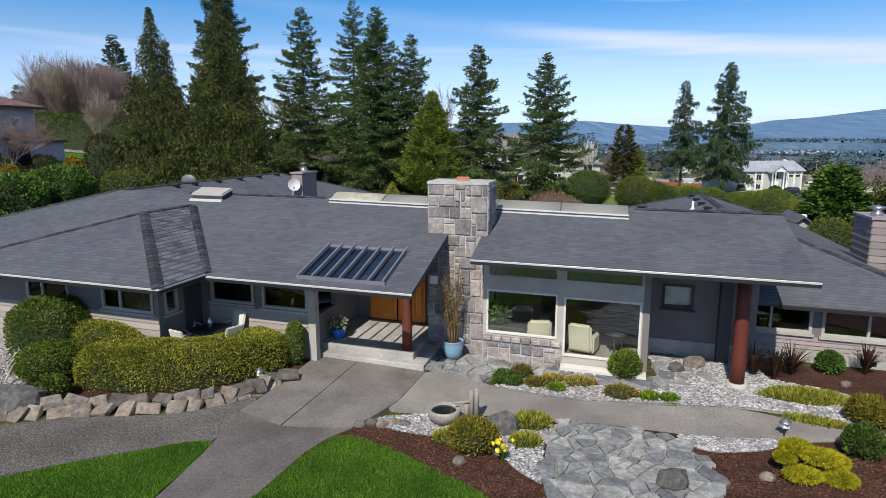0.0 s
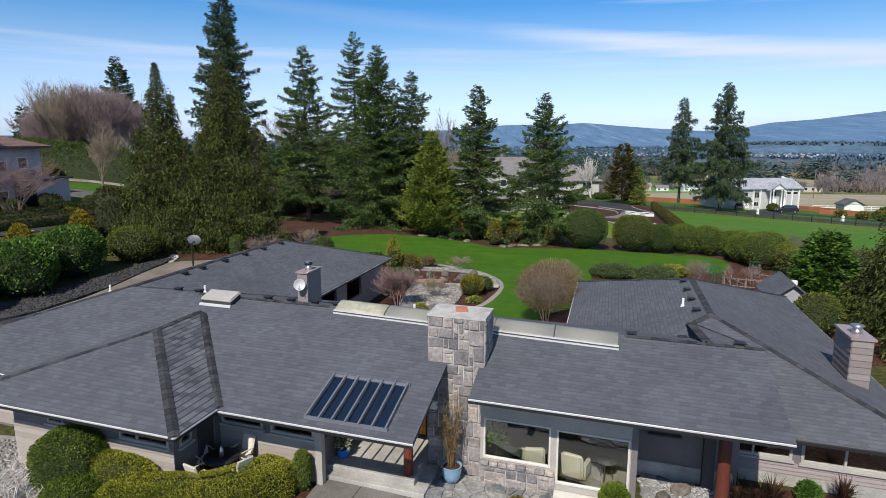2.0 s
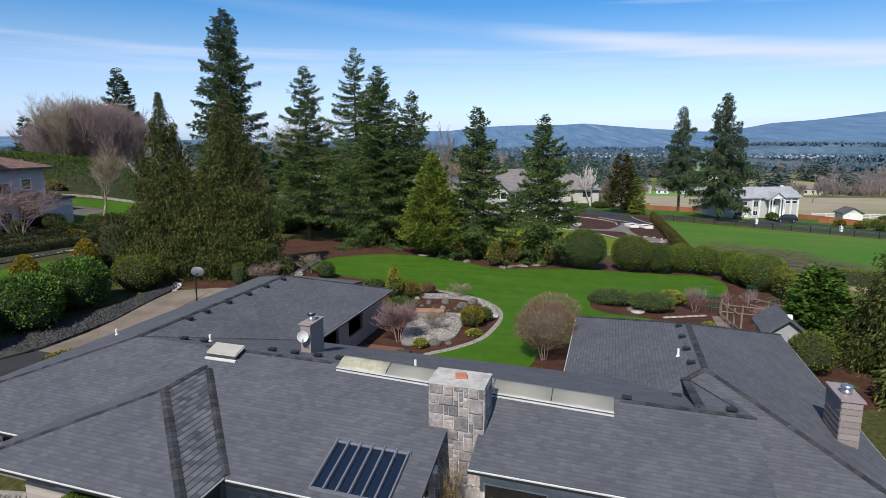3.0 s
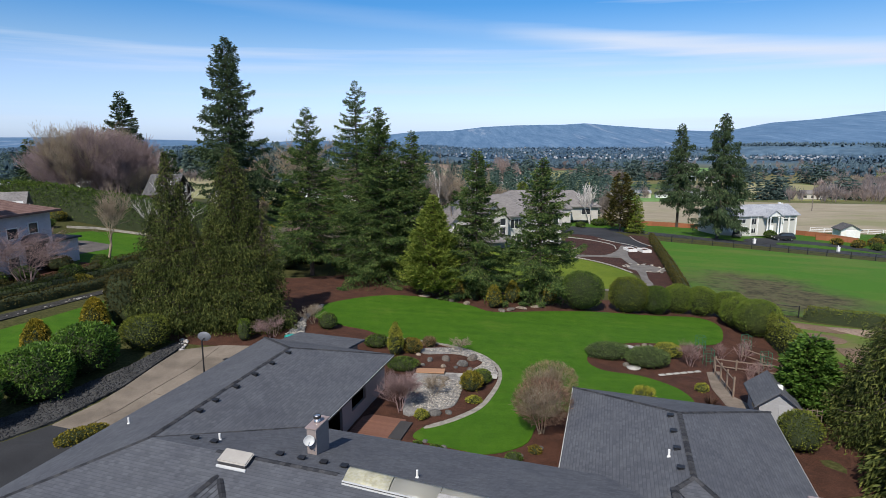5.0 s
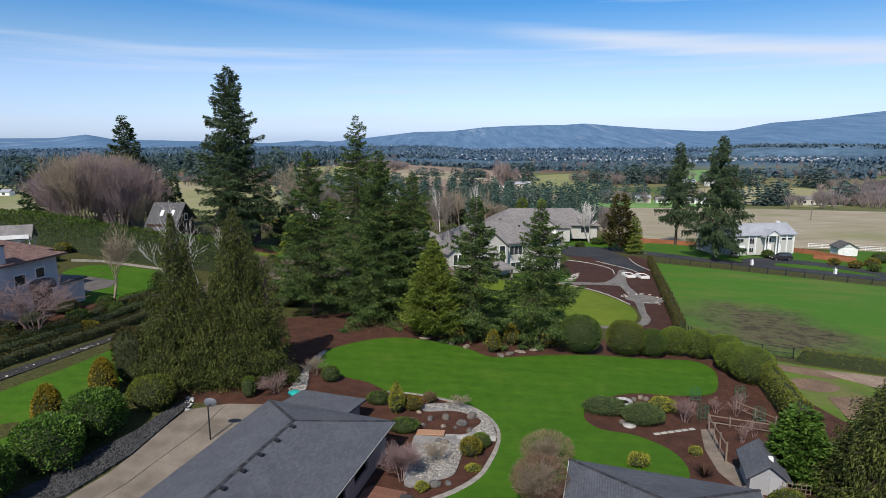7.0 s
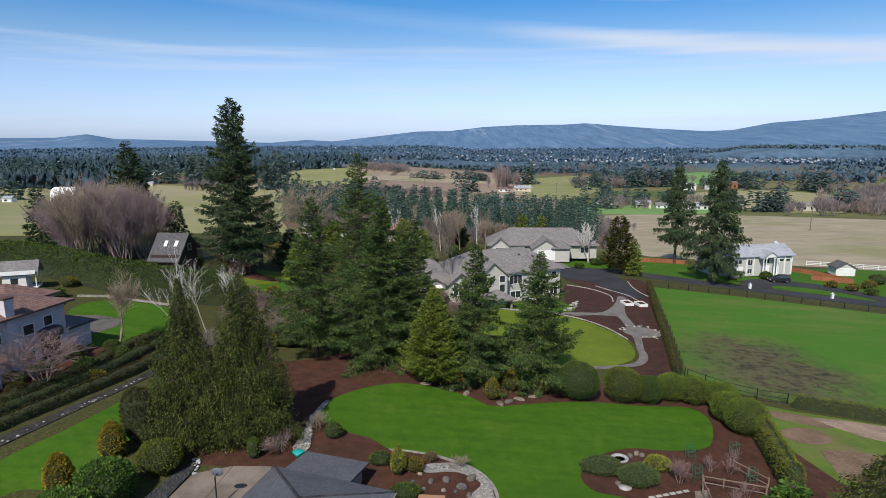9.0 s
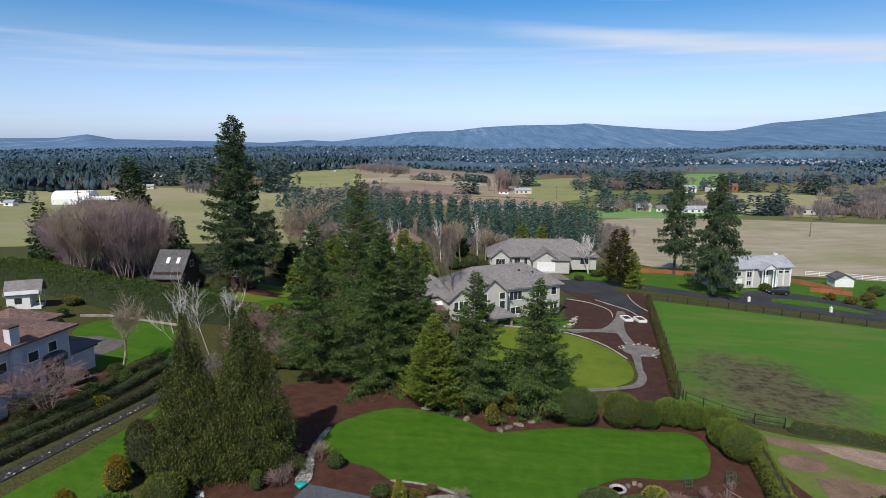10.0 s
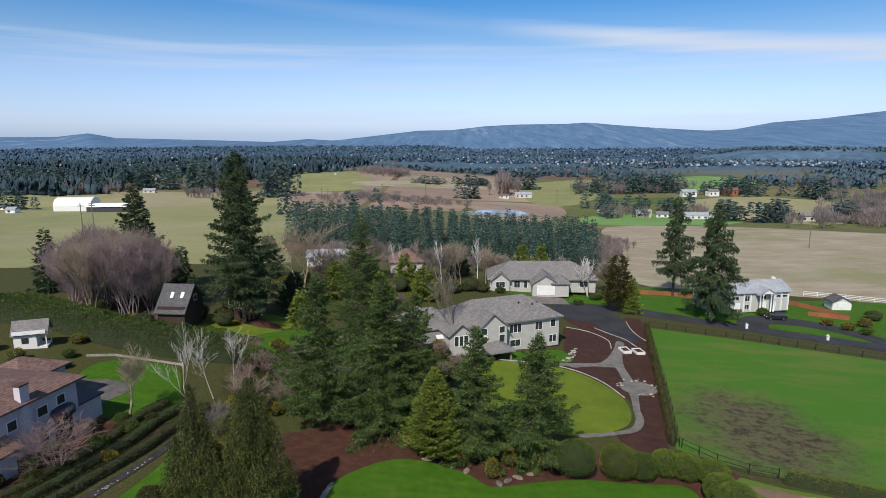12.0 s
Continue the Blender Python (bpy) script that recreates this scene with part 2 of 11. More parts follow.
M["boulder"] = speckled("grey boulder", (0.055, 0.053, 0.050), (0.11, 0.104, 0.098), (0.21, 0.20, 0.185), 1.2, 8, 0.9, 0.8, 0.03)
M["pebble"] = speckled("pale river stones", (0.21, 0.205, 0.205), (0.37, 0.36, 0.355), (0.60, 0.585, 0.57), 3, 14, 0.7, 0.2, 0.01, vary="island")
M["pebble_dark"] = speckled("dark drain rock", (0.020, 0.020, 0.022), (0.042, 0.042, 0.045), (0.10, 0.10, 0.105), 3, 14, 0.8, 0.2, 0.01, vary="island")
M["gravelbed"] = speckled("gravel bed", (0.14, 0.13, 0.12), (0.26, 0.245, 0.23), (0.48, 0.46, 0.44), 1.0, 24, 0.95, 0.8, 0.03)
M["aggregate"] = speckled("exposed aggregate paving", (0.085, 0.076, 0.068), (0.235, 0.213, 0.190), (0.47, 0.44, 0.40), 0.5, 45, 0.9, 0.5, 0.008)
M["concrete"] = speckled("walk concrete", (0.135, 0.122, 0.109), (0.182, 0.166, 0.149), (0.238, 0.219, 0.198), 0.8, 20, 0.9, 0.2, 0.004)
M["concrete_dark"] = speckled("stained walk concrete", (0.080, 0.070, 0.064), (0.124, 0.110, 0.101), (0.188, 0.170, 0.158), 0.7, 26, 0.9, 0.3, 0.005)
M["concrete_pale"] = speckled("porch concrete", (0.33, 0.31, 0.28), (0.40, 0.38, 0.345), (0.47, 0.445, 0.41), 0.9, 18, 0.9, 0.2, 0.004)
M["asphalt"] = speckled("asphalt", (0.022, 0.023, 0.026), (0.038, 0.039, 0.043), (0.062, 0.063, 0.068), 0.2, 30, 0.92, 0.3, 0.004)
M["mulch"] = speckled("bark mulch", (0.024, 0.011, 0.007), (0.074, 0.031, 0.019), (0.155, 0.069, 0.042), 1.0, 18, 0.95, 1.0, 0.05)
M["lawn"] = lawn_mat()
M["lawn_olive"] = grass_mat("olive lawn", (0.07, 0.105, 0.012), (0.125, 0.175, 0.02), (0.18, 0.235, 0.035), 0.2)
M["dirt"] = speckled("bare soil", (0.11, 0.07, 0.045), (0.19, 0.125, 0.08), (0.28, 0.2, 0.14), 0.3, 6, 0.95, 0.6, 0.04)


def pasture_mat():
    """Grazed grass in streaks, with a trodden muddy hollow and thin yellow places."""
    k = Mat("worn pasture", 0.9, 0, 0.1)
    fine = k.noise(9, 8, 0.78)
    c = k.ramp(fine, [(0.28, (0.026, 0.078, 0.009)), (0.5, (0.058, 0.148, 0.016)), (0.74, (0.125, 0.235, 0.038))])
    streaks = k.noise(1.0, 6, 0.65, k.pos((0.05, 0.16, 0.1), rot=(0, 0, 0.38)))
    c = k.mix(c, (0.15, 0.155, 0.045), k.ramp(streaks, [(0.48, (0, 0, 0)), (0.72, (0.65, 0.65, 0.65))]))
    d = k.n.new("ShaderNodeVectorMath")
    d.operation = "DISTANCE"
    d.inputs[1].default_value = (42.5 / 14, 75 / 19, 0)
    k.l.new(k.pos((1 / 14, 1 / 19, 0)), d.inputs[0])
    wob = k.n.new("ShaderNodeMath")
    wob.operation = "MULTIPLY_ADD"
    wob.inputs[1].default_value = 1.5
    k.l.new(k.noise(0.16, 7, 0.7), wob.inputs[0])
    k.l.new(d.outputs["Value"], wob.inputs[2])
    mr = k.n.new("ShaderNodeMapRange")
    mr.inputs[1].default_value, mr.inputs[2].default_value, mr.inputs[3].default_value, mr.inputs[4].default_value = 1.1, 1.7, 0.95, 0.0
    k.l.new(wob.outputs[0], mr.inputs[0])
    soil = k.ramp(k.noise(0.8, 7, 0.7), [(0.34, (0.030, 0.025, 0.017)), (0.46, (0.068, 0.056, 0.034)), (0.56, (0.115, 0.098, 0.055)), (0.68, (0.058, 0.088, 0.026))])
    k.bump(fine, 0.7, 0.03)
    return k.done(k.mix(c, soil, mr.outputs[0]))


M["pasture"] = pasture_mat()
M["apron"] = speckled("coarse apron aggregate", (0.030, 0.026, 0.023), (0.105, 0.094, 0.084), (0.31, 0.288, 0.262), 0.5, 26, 0.9, 0.6, 0.01)
M["slope_gravel"] = speckled("dark slope gravel", (0.016, 0.015, 0.014), (0.038, 0.036, 0.033), (0.10, 0.096, 0.090), 0.8, 5, 0.95, 0.9, 0.05)
M["straw"] = speckled("pale straw litter", (0.16, 0.10, 0.07), (0.30, 0.215, 0.16), (0.46, 0.36, 0.28), 0.5, 7, 0.95, 0.6, 0.03)
M["mulch_fresh"] = speckled("fresh damp mulch", (0.018, 0.009, 0.007), (0.055, 0.024, 0.017), (0.125, 0.056, 0.038), 0.8, 10, 0.95, 1.0, 0.05)
M["pad"] = speckled("tan driveway concrete", (0.155, 0.125, 0.098), (0.205, 0.170, 0.135), (0.26, 0.22, 0.18), 0.5, 16, 0.9, 0.2, 0.004)
M["ball_green"] = leafy("fresh clipped leaves", (0.085, 0.125, 0.022), (0.140, 0.195, 0.035), (0.21, 0.27, 0.055), 1.0, 0.6)
M["hedge_olive"] = leafy("olive hedge sprays", (0.095, 0.112, 0.020), (0.155, 0.178, 0.032), (0.24, 0.262, 0.056), 1.0, 0.6)
M["thin_grass"] = grass_mat("thin plot grass", (0.07, 0.10, 0.02), (0.100, 0.160, 0.030), (0.175, 0.225, 0.060), 0.25, (0.20, 0.135, 0.085), 0.68)
M["pebble_tan"] = speckled("tan-grey pond stones", (0.17, 0.16, 0.145), (0.31, 0.29, 0.265), (0.52, 0.49, 0.45), 3, 14, 0.75, 0.2, 0.01, vary="island")
M["grass_blade"] = leafy("grass blades", (0.05, 0.115, 0.012), (0.105, 0.225, 0.026), (0.19, 0.33, 0.05), 0.9, 0.6, 0.4)
M["glass"] = glass_mat("window glass", ior=1.95)
M["glass_blue"] = glass_mat("blue tinted glass", (0.40, 0.52, 0.75), 3.6)
M["chrome"] = plain("galvanised metal", (0.55, 0.56, 0.57), 0.3, 0.9)
M["bark"] = speckled("conifer bark", (0.04, 0.03, 0.024), (0.085, 0.065, 0.052), (0.15, 0.12, 0.1), 1, 16, 0.95, 0.9, 0.03)
M["bark_grey"] = speckled("bare grey branches", (0.11, 0.09, 0.075), (0.19, 0.16, 0.135), (0.30, 0.26, 0.22), 1, 10, 0.95)
M["bark_pink"] = speckled("bare pinkish twigs", (0.17, 0.105, 0.10), (0.27, 0.18, 0.17), (0.40, 0.29, 0.27), 1, 10, 0.95)
M["bark_cherry"] = speckled("pale pink-grey cherry twigs", (0.16, 0.105, 0.10), (0.26, 0.18, 0.17), (0.38, 0.29, 0.27), 1, 10, 0.95)
M["bark_white"] = speckled("white birch bark", (0.40, 0.36, 0.32), (0.62, 0.58, 0.54), (0.80, 0.77, 0.73), 1, 10, 0.9)
M["bark_purple"] = speckled("purple-brown twigs", (0.165, 0.115, 0.118), (0.24, 0.178, 0.178), (0.34, 0.265, 0.26), 0.25, 10, 0.95)
M["spruce"] = leafy("spruce needles", (0.022, 0.048, 0.018), (0.062, 0.106, 0.032), (0.150, 0.196, 0.062), 0.6, 0.75, 0.18)
M["fir"] = leafy("fir needles", (0.026, 0.047, 0.026), (0.050, 0.080, 0.040), (0.098, 0.134, 0.064), 0.4, 0.75, 0.2)
M["cedar"] = leafy("cedar sprays", (0.017, 0.026, 0.008), (0.055, 0.074, 0.020), (0.150, 0.166, 0.046), 0.5, 0.7, 0.18)
M["arbor"] = leafy("bright arborvitae sprays", (0.060, 0.092, 0.015), (0.140, 0.190, 0.032), (0.26, 0.305, 0.066), 0.7, 0.6, 0.22)
M["boxwood"] = leafy("clipped boxwood leaves", (0.06, 0.08, 0.010), (0.20, 0.215, 0.024), (0.46, 0.44, 0.075), 1.2, 0.4, 0.2)
M["hedge"] = leafy("dark hedge leaves", (0.030, 0.055, 0.013), (0.072, 0.118, 0.025), (0.145, 0.205, 0.046), 1.0, 0.45)
M["laurel"] = leafy("glossy laurel leaves", (0.035, 0.075, 0.014), (0.078, 0.155, 0.028), (0.155, 0.26, 0.055), 1.0, 0.35)
M["gold"] = leafy("golden conifer foliage", (0.20, 0.19, 0.010), (0.40, 0.37, 0.018), (0.60, 0.55, 0.04), 2.0)
M["goldgreen"] = leafy("yellow-green foliage", (0.13, 0.15, 0.022), (0.27, 0.28, 0.042), (0.44, 0.42, 0.085), 2.0)
M["bronze"] = leafy("bronze foliage", (0.085, 0.068, 0.014), (0.18, 0.14, 0.028), (0.30, 0.22, 0.05), 2.0)
M["russet"] = leafy("russet strap leaves", (0.030, 0.016, 0.012), (0.062, 0.034, 0.026), (0.11, 0.065, 0.048), 2.0)
# dark colour puts in the shade among the inner twigs
M["core"] = plain("inner twigs coloured dark for shade", (0.028, 0.038, 0.013), 0.95, grain=0.3)
M["yellow"] = plain("yellow petals", (0.75, 0.58, 0.03), 0.5)
M["backboard"] = plain("clear grey acrylic board", (0.13, 0.135, 0.15), 0.45)


def tan_mat():
    """Dry winter grass, combed into long streaks, with greener damp places."""
    k = Mat("dry tan grass", 0.95, 0, 0.1)
    streak = k.noise(1.0, 8, 0.72, k.pos((0.05, 0.12, 0.1), rot=(0, 0, 0.35)))
    c = k.ramp(streak, [(0.25, (0.23, 0.185, 0.125)), (0.45, (0.31, 0.26, 0.18)), (0.58, (0.365, 0.31, 0.22)), (0.78, (0.42, 0.37, 0.27))])
    damp = k.ramp(k.noise(0.022, 6, 0.65), [(0.50, (0, 0, 0)), (0.66, (0.75, 0.75, 0.75))])
    k.bump(streak, 0.4, 0.1)
    return k.done(k.mix(c, (0.22, 0.22, 0.10), damp))


M["tanfield"] = tan_mat()
M["carpet"] = speckled("beige carpet", (0.24, 0.21, 0.18), (0.30, 0.265, 0.225), (0.37, 0.33, 0.28), 1, 60, 0.95)
M["white_trim"] = plain("bright painted window trim", (0.62, 0.59, 0.53), 0.45, grain=0.05)
M["lichen"] = speckled("milky panel with yellow lichen", (0.36, 0.33, 0.19), (0.45, 0.425, 0.31), (0.5, 0.48, 0.41), 2, 9, 0.5)
M["clad"] = plank_mat("pinkish-grey chimney cladding", (0.21, 0.175, 0.165), (0.27, 0.225, 0.21), 0.7, (0.6, 0.6, 9))
M["capmetal"] = plain("dusty pink metal cap", (0.36, 0.28, 0.26), 0.4, 0.2)
M["terracotta"] = plain("terracotta flue", (0.42, 0.16, 0.10), 0.8)
M["bluepot"] = plain("bright blue glazed pot", (0.02, 0.16, 0.55), 0.12, spec=0.6)
M["palepot"] = plain("pale blue glazed pot", (0.20, 0.33, 0.44), 0.15, spec=0.6)
M["cream"] = plain("cream upholstery", (0.62, 0.55, 0.42), 0.9)
M["greychair"] = plain("beige cushion", (0.62, 0.57, 0.49), 0.9)
M["steelgrey"] = plain("grey metal rafters", (0.15, 0.155, 0.18), 0.4)
M["basin"] = speckled("weathered stone basin", (0.20, 0.18, 0.15), (0.30, 0.275, 0.235), (0.40, 0.37, 0.32), 2, 20, 0.85)
M["greywood"] = plank_mat("weathered grey timber", (0.22, 0.19, 0.16), (0.33, 0.29, 0.25), 0.85, (8, 8, 0.8))
k_ = Mat("still water", 0.03, 0, 0.5)
M["water"] = k_.done((0.012, 0.018, 0.016))
M["hedge_bright"] = leafy("clipped evergreen leaves", (0.040, 0.072, 0.010), (0.105, 0.160, 0.022), (0.21, 0.27, 0.048), 1.2, 0.42)
M["goldolive"] = leafy("olive-gold foliage", (0.10, 0.09, 0.014), (0.20, 0.175, 0.026), (0.33, 0.28, 0.05), 2.0)
M["lime"] = leafy("lime green tufts", (0.08, 0.14, 0.010), (0.15, 0.24, 0.02), (0.24, 0.34, 0.04), 2.0)
M["bronze_gold"] = leafy("golden moss", (0.17, 0.12, 0.02), (0.31, 0.23, 0.04), (0.45, 0.35, 0.08), 2.0)
M["tanreed"] = leafy("dry tan reeds", (0.12, 0.08, 0.04), (0.22, 0.155, 0.085), (0.34, 0.26, 0.16), 2.0)
M["paleflower"] = leafy("pale flowering foliage", (0.10, 0.14, 0.06), (0.30, 0.32, 0.22), (0.62, 0.58, 0.5), 2.0)
M["bark_chip"] = speckled("bark chips", (0.026, 0.012, 0.008), (0.080, 0.035, 0.022), (0.18, 0.088, 0.055), 2, 30, 0.95, vary="island")
M["bridge"] = plank_mat("orange-brown timber", (0.34, 0.18, 0.10), (0.48, 0.28, 0.17), 0.7, (3, 8, 3))
M["bark_tan"] = speckled("tan twigs", (0.17, 0.13, 0.09), (0.29, 0.23, 0.165), (0.42, 0.35, 0.27), 1, 10, 0.95)
M["budred"] = leafy("reddish budding twigs", (0.10, 0.055, 0.04), (0.21, 0.125, 0.095), (0.36, 0.25, 0.19), 1.5)
M["budtan"] = leafy("tan budding twigs", (0.13, 0.10, 0.055), (0.26, 0.20, 0.12), (0.42, 0.34, 0.22), 1.5)
M["juniper"] = leafy("grey-green juniper", (0.045, 0.072, 0.026), (0.095, 0.140, 0.050), (0.165, 0.22, 0.085), 1.0)
M["walk_tan"] = speckled("tan gravel", (0.135, 0.105, 0.080), (0.21, 0.168, 0.13), (0.30, 0.25, 0.20), 0.8, 20, 0.95)
M["palewood"] = plank_mat("pale weathered timber", (0.17, 0.125, 0.095), (0.26, 0.195, 0.15), 0.85, (6, 6, 2))
M["cagegreen"] = plain("green coated wire", (0.03, 0.12, 0.07), 0.5)
M["siding_shed"] = plank_mat("weathered grey-white shed boards", (0.30, 0.30, 0.31), (0.40, 0.40, 0.41), 0.8, (0.6, 0.6, 12))
M["siding_white"] = plank_mat("white lap siding", (0.62, 0.60, 0.56), (0.72, 0.70, 0.66), 0.7, (0.6, 0.6, 12))
M["darkglass"] = plain("dark window glass", (0.03, 0.035, 0.04), 0.05, spec=0.8, grain=0.05)
M["hedge_gold"] = leafy("olive-gold clipped leaves", (0.062, 0.080, 0.014), (0.118, 0.142, 0.025), (0.185, 0.205, 0.042), 0.9, 0.6)
M["bronze_hedge"] = leafy("olive-brown hedge leaves", (0.035, 0.035, 0.010), (0.085, 0.078, 0.022), (0.15, 0.13, 0.045), 0.6)
M["goldcone"] = leafy("golden clipped foliage", (0.11, 0.10, 0.014), (0.25, 0.20, 0.026), (0.42, 0.33, 0.05), 0.9)
M["darkhedge"] = leafy("brown-green clipped leaves", (0.028, 0.026, 0.010), (0.060, 0.054, 0.018), (0.105, 0.095, 0.03), 0.9)
M["gravel_dark"] = speckled("dark gravel", (0.028, 0.028, 0.029), (0.055, 0.055, 0.056), (0.12, 0.12, 0.12), 1.0, 16, 0.95, 0.8, 0.03)
M["orange"] = plain("orange painted steel", (0.55, 0.13, 0.03), 0.4)
M["turquoise"] = plain("turquoise plastic", (0.02, 0.36, 0.32), 0.4)
M["wall_pale"] = plank_mat("pale grey-beige siding", (0.44, 0.43, 0.39), (0.52, 0.51, 0.47), 0.75, (0.4, 0.4, 8))
M["wall_stucco"] = plain("pale greige stucco", (0.46, 0.44, 0.40), 0.85, grain=0.08)
M["wall_lilac"] = plain("pale lilac-grey stucco", (0.55, 0.50, 0.52), 0.85, grain=0.08)
M["barnwood"] = plank_mat("dark brown timber", (0.040, 0.026, 0.022), (0.072, 0.048, 0.04), 0.85, (6, 6, 0.8))
M["darkroof"] = plain("dark grey metal", (0.05, 0.05, 0.06), 0.5)
M["redbrown"] = plank_mat("red-brown fence boards", (0.24, 0.085, 0.04), (0.34, 0.13, 0.065), 0.85, (6, 6, 1))
M["carpaint"] = plain("dark grey car paint", (0.05, 0.055, 0.06), 0.2, spec=0.7)
M["darkgreen"] = leafy("dark clipped hedge leaves", (0.018, 0.028, 0.009), (0.036, 0.054, 0.015), (0.066, 0.090, 0.026), 0.8, 0.5)
M["plantation"] = leafy("blue-green plantation needles", (0.022, 0.048, 0.042), (0.060, 0.108, 0.094), (0.150, 0.222, 0.195), 0.10, 0.8, 0.2)
# distance haze is mixed into these far needle colours as a blue cast
M["woods_mid"] = leafy("haze-tinted far conifer needles", (0.058, 0.098, 0.102), (0.096, 0.143, 0.142), (0.150, 0.205, 0.195), 0.02, 0.9, 0.4)
M["woods_far"] = leafy("haze-tinted distant conifers", (0.088, 0.148, 0.212), (0.120, 0.187, 0.256), (0.160, 0.236, 0.305), 0.008, 0.95, 0.4)
M["woods_blue"] = leafy("dark distant conifers with haze blue", (0.036, 0.066, 0.094), (0.056, 0.094, 0.126), (0.084, 0.130, 0.165), 0.01, 0.95, 0.3)
M["woods_haze"] = leafy("distant woods coloured with haze", (0.092, 0.165, 0.275), (0.118, 0.198, 0.312), (0.152, 0.236, 0.35), 0.004, 0.95, 0.4)
# brown twigs, paled in colour for the haze over them
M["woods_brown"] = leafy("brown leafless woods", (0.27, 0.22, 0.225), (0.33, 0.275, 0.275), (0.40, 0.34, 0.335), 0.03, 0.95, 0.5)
# far field colours, lightened to include distance haze
M["fieldgreen"] = grass_mat("yellow-green field", (0.17, 0.185, 0.085), (0.235, 0.245, 0.115), (0.31, 0.305, 0.155), 0.012)
M["fieldolive"] = grass_mat("olive field", (0.20, 0.205, 0.10), (0.26, 0.26, 0.13), (0.34, 0.33, 0.175), 0.012, (0.33, 0.28, 0.19), 0.58)
M["fieldbrown"] = grass_mat("brown field", (0.20, 0.145, 0.125), (0.27, 0.20, 0.168), (0.35, 0.27, 0.225), 0.012, (0.36, 0.31, 0.21), 0.6)
M["lawn_far"] = grass_mat("bright far grass", (0.12, 0.22, 0.075), (0.165, 0.29, 0.10), (0.22, 0.34, 0.14), 0.02)
M["pondwater"] = plain("pale pond water", (0.36, 0.40, 0.44), 0.12)
# town tones take the same bluish haze cast in their colour
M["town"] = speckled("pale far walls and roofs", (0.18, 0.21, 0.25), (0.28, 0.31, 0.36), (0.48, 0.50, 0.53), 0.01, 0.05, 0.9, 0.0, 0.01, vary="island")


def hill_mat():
    """Wooded slopes with paler clearings; the blue of distance haze is in the colour."""
    k = Mat("wooded hills with haze in the colour", 1.0, 0, 0.0)
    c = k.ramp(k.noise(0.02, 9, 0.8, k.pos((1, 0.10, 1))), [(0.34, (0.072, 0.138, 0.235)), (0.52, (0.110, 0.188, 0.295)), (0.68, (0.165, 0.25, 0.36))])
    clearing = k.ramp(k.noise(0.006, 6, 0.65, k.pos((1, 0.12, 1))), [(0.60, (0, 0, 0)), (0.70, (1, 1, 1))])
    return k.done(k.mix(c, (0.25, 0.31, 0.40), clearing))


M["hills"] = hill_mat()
# ridge woods colour, blued for the haze in front of it
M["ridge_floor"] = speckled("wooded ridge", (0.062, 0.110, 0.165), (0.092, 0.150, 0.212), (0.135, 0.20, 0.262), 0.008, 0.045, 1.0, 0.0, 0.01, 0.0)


def milky_mat():
    """A milky panel that lets light through."""
    m = bpy.data.materials.new("milky panel")
    m.use_nodes = True
    n, l = m.node_tree.nodes, m.node_tree.links
    t, x = n.new("ShaderNodeBsdfTranslucent"), n.new("ShaderNodeMixShader")
    t.inputs[0].default_value = (0.80, 0.78, 0.70, 1)
    b = n["Principled BSDF"]
    b.inputs["Base Color"].default_value, b.inputs["Roughness"].default_value = (0.52, 0.50, 0.43, 1), 0.35
    x.inputs[0].default_value = 0.5
    l.new(b.outputs[0], x.inputs[1])
    l.new(t.outputs[0], x.inputs[2])
    l.new(x.outputs[0], n["Material Output"].inputs[0])
    return m


M["skylight"] = milky_mat()

# ---- building helpers ----
def part(name, bm, material, parent=None, label=""):
    """Links a bmesh (or a mesh) as one mesh object, under a thing or a part."""
    if isinstance(bm, bmesh.types.BMesh):
        me = bpy.data.meshes.new(name)
        bm.to_mesh(me)
        bm.free()
    else:
        me = bm
    if material and not me.materials:
        me.materials.append(M[material])
    ob = new(name, me)
    if parent:
        ob.parent = parent
    if label:
        ob["label"] = label
    return ob


def thing(name, label, category, at=(0, 0, 0), rz=0.0, group="", kind=""):
    ob = new(name)
    ob.matrix_world = pose(*at, 0, 0, rz)
    return tagged(ob, label, category, group, kind)


def np_mesh(name, verts, faces, smooth=False):
    """A mesh from arrays; faces all have the same number of corners."""
    verts, faces = np.asarray(verts, dtype=np.float32), np.asarray(faces, dtype=np.int32)
    me = bpy.data.meshes.new(name)
    k = faces.shape[1]
    me.vertices.add(len(verts))
    me.vertices.foreach_set("co", verts.ravel())
    me.loops.add(len(faces) * k)
    me.loops.foreach_set("vertex_index", faces.ravel())
    me.polygons.add(len(faces))
    me.polygons.foreach_set("loop_start", np.arange(0, len(faces) * k, k, dtype=np.int32))
    if smooth:
        me.polygons.foreach_set("use_smooth", np.ones(len(faces), dtype=bool))
    me.update(calc_edges=True)
    return me


def block(bm, o, a, b, c):
    """A box from a corner and three edge vectors (they may be skewed)."""
    o, a, b, c = Vector(o), Vector(a), Vector(b), Vector(c)
    v = [bm.verts.new(o + a * i + b * j + c * k) for k in (0, 1) for j in (0, 1) for i in (0, 1)]
    flip = a.cross(b).dot(c) < 0
    for f in ((0, 2, 3, 1), (4, 5, 7, 6), (0, 1, 5, 4), (1, 3, 7, 5), (3, 2, 6, 7), (2, 0, 4, 6)):
        bm.faces.new([v[i] for i in (reversed(f) if flip else f)])
    return v


def cube(bm, x0, x1, y0, y1, z0, z1):
    return block(bm, (x0, y0, z0), (x1 - x0, 0, 0), (0, y1 - y0, 0), (0, 0, z1 - z0))


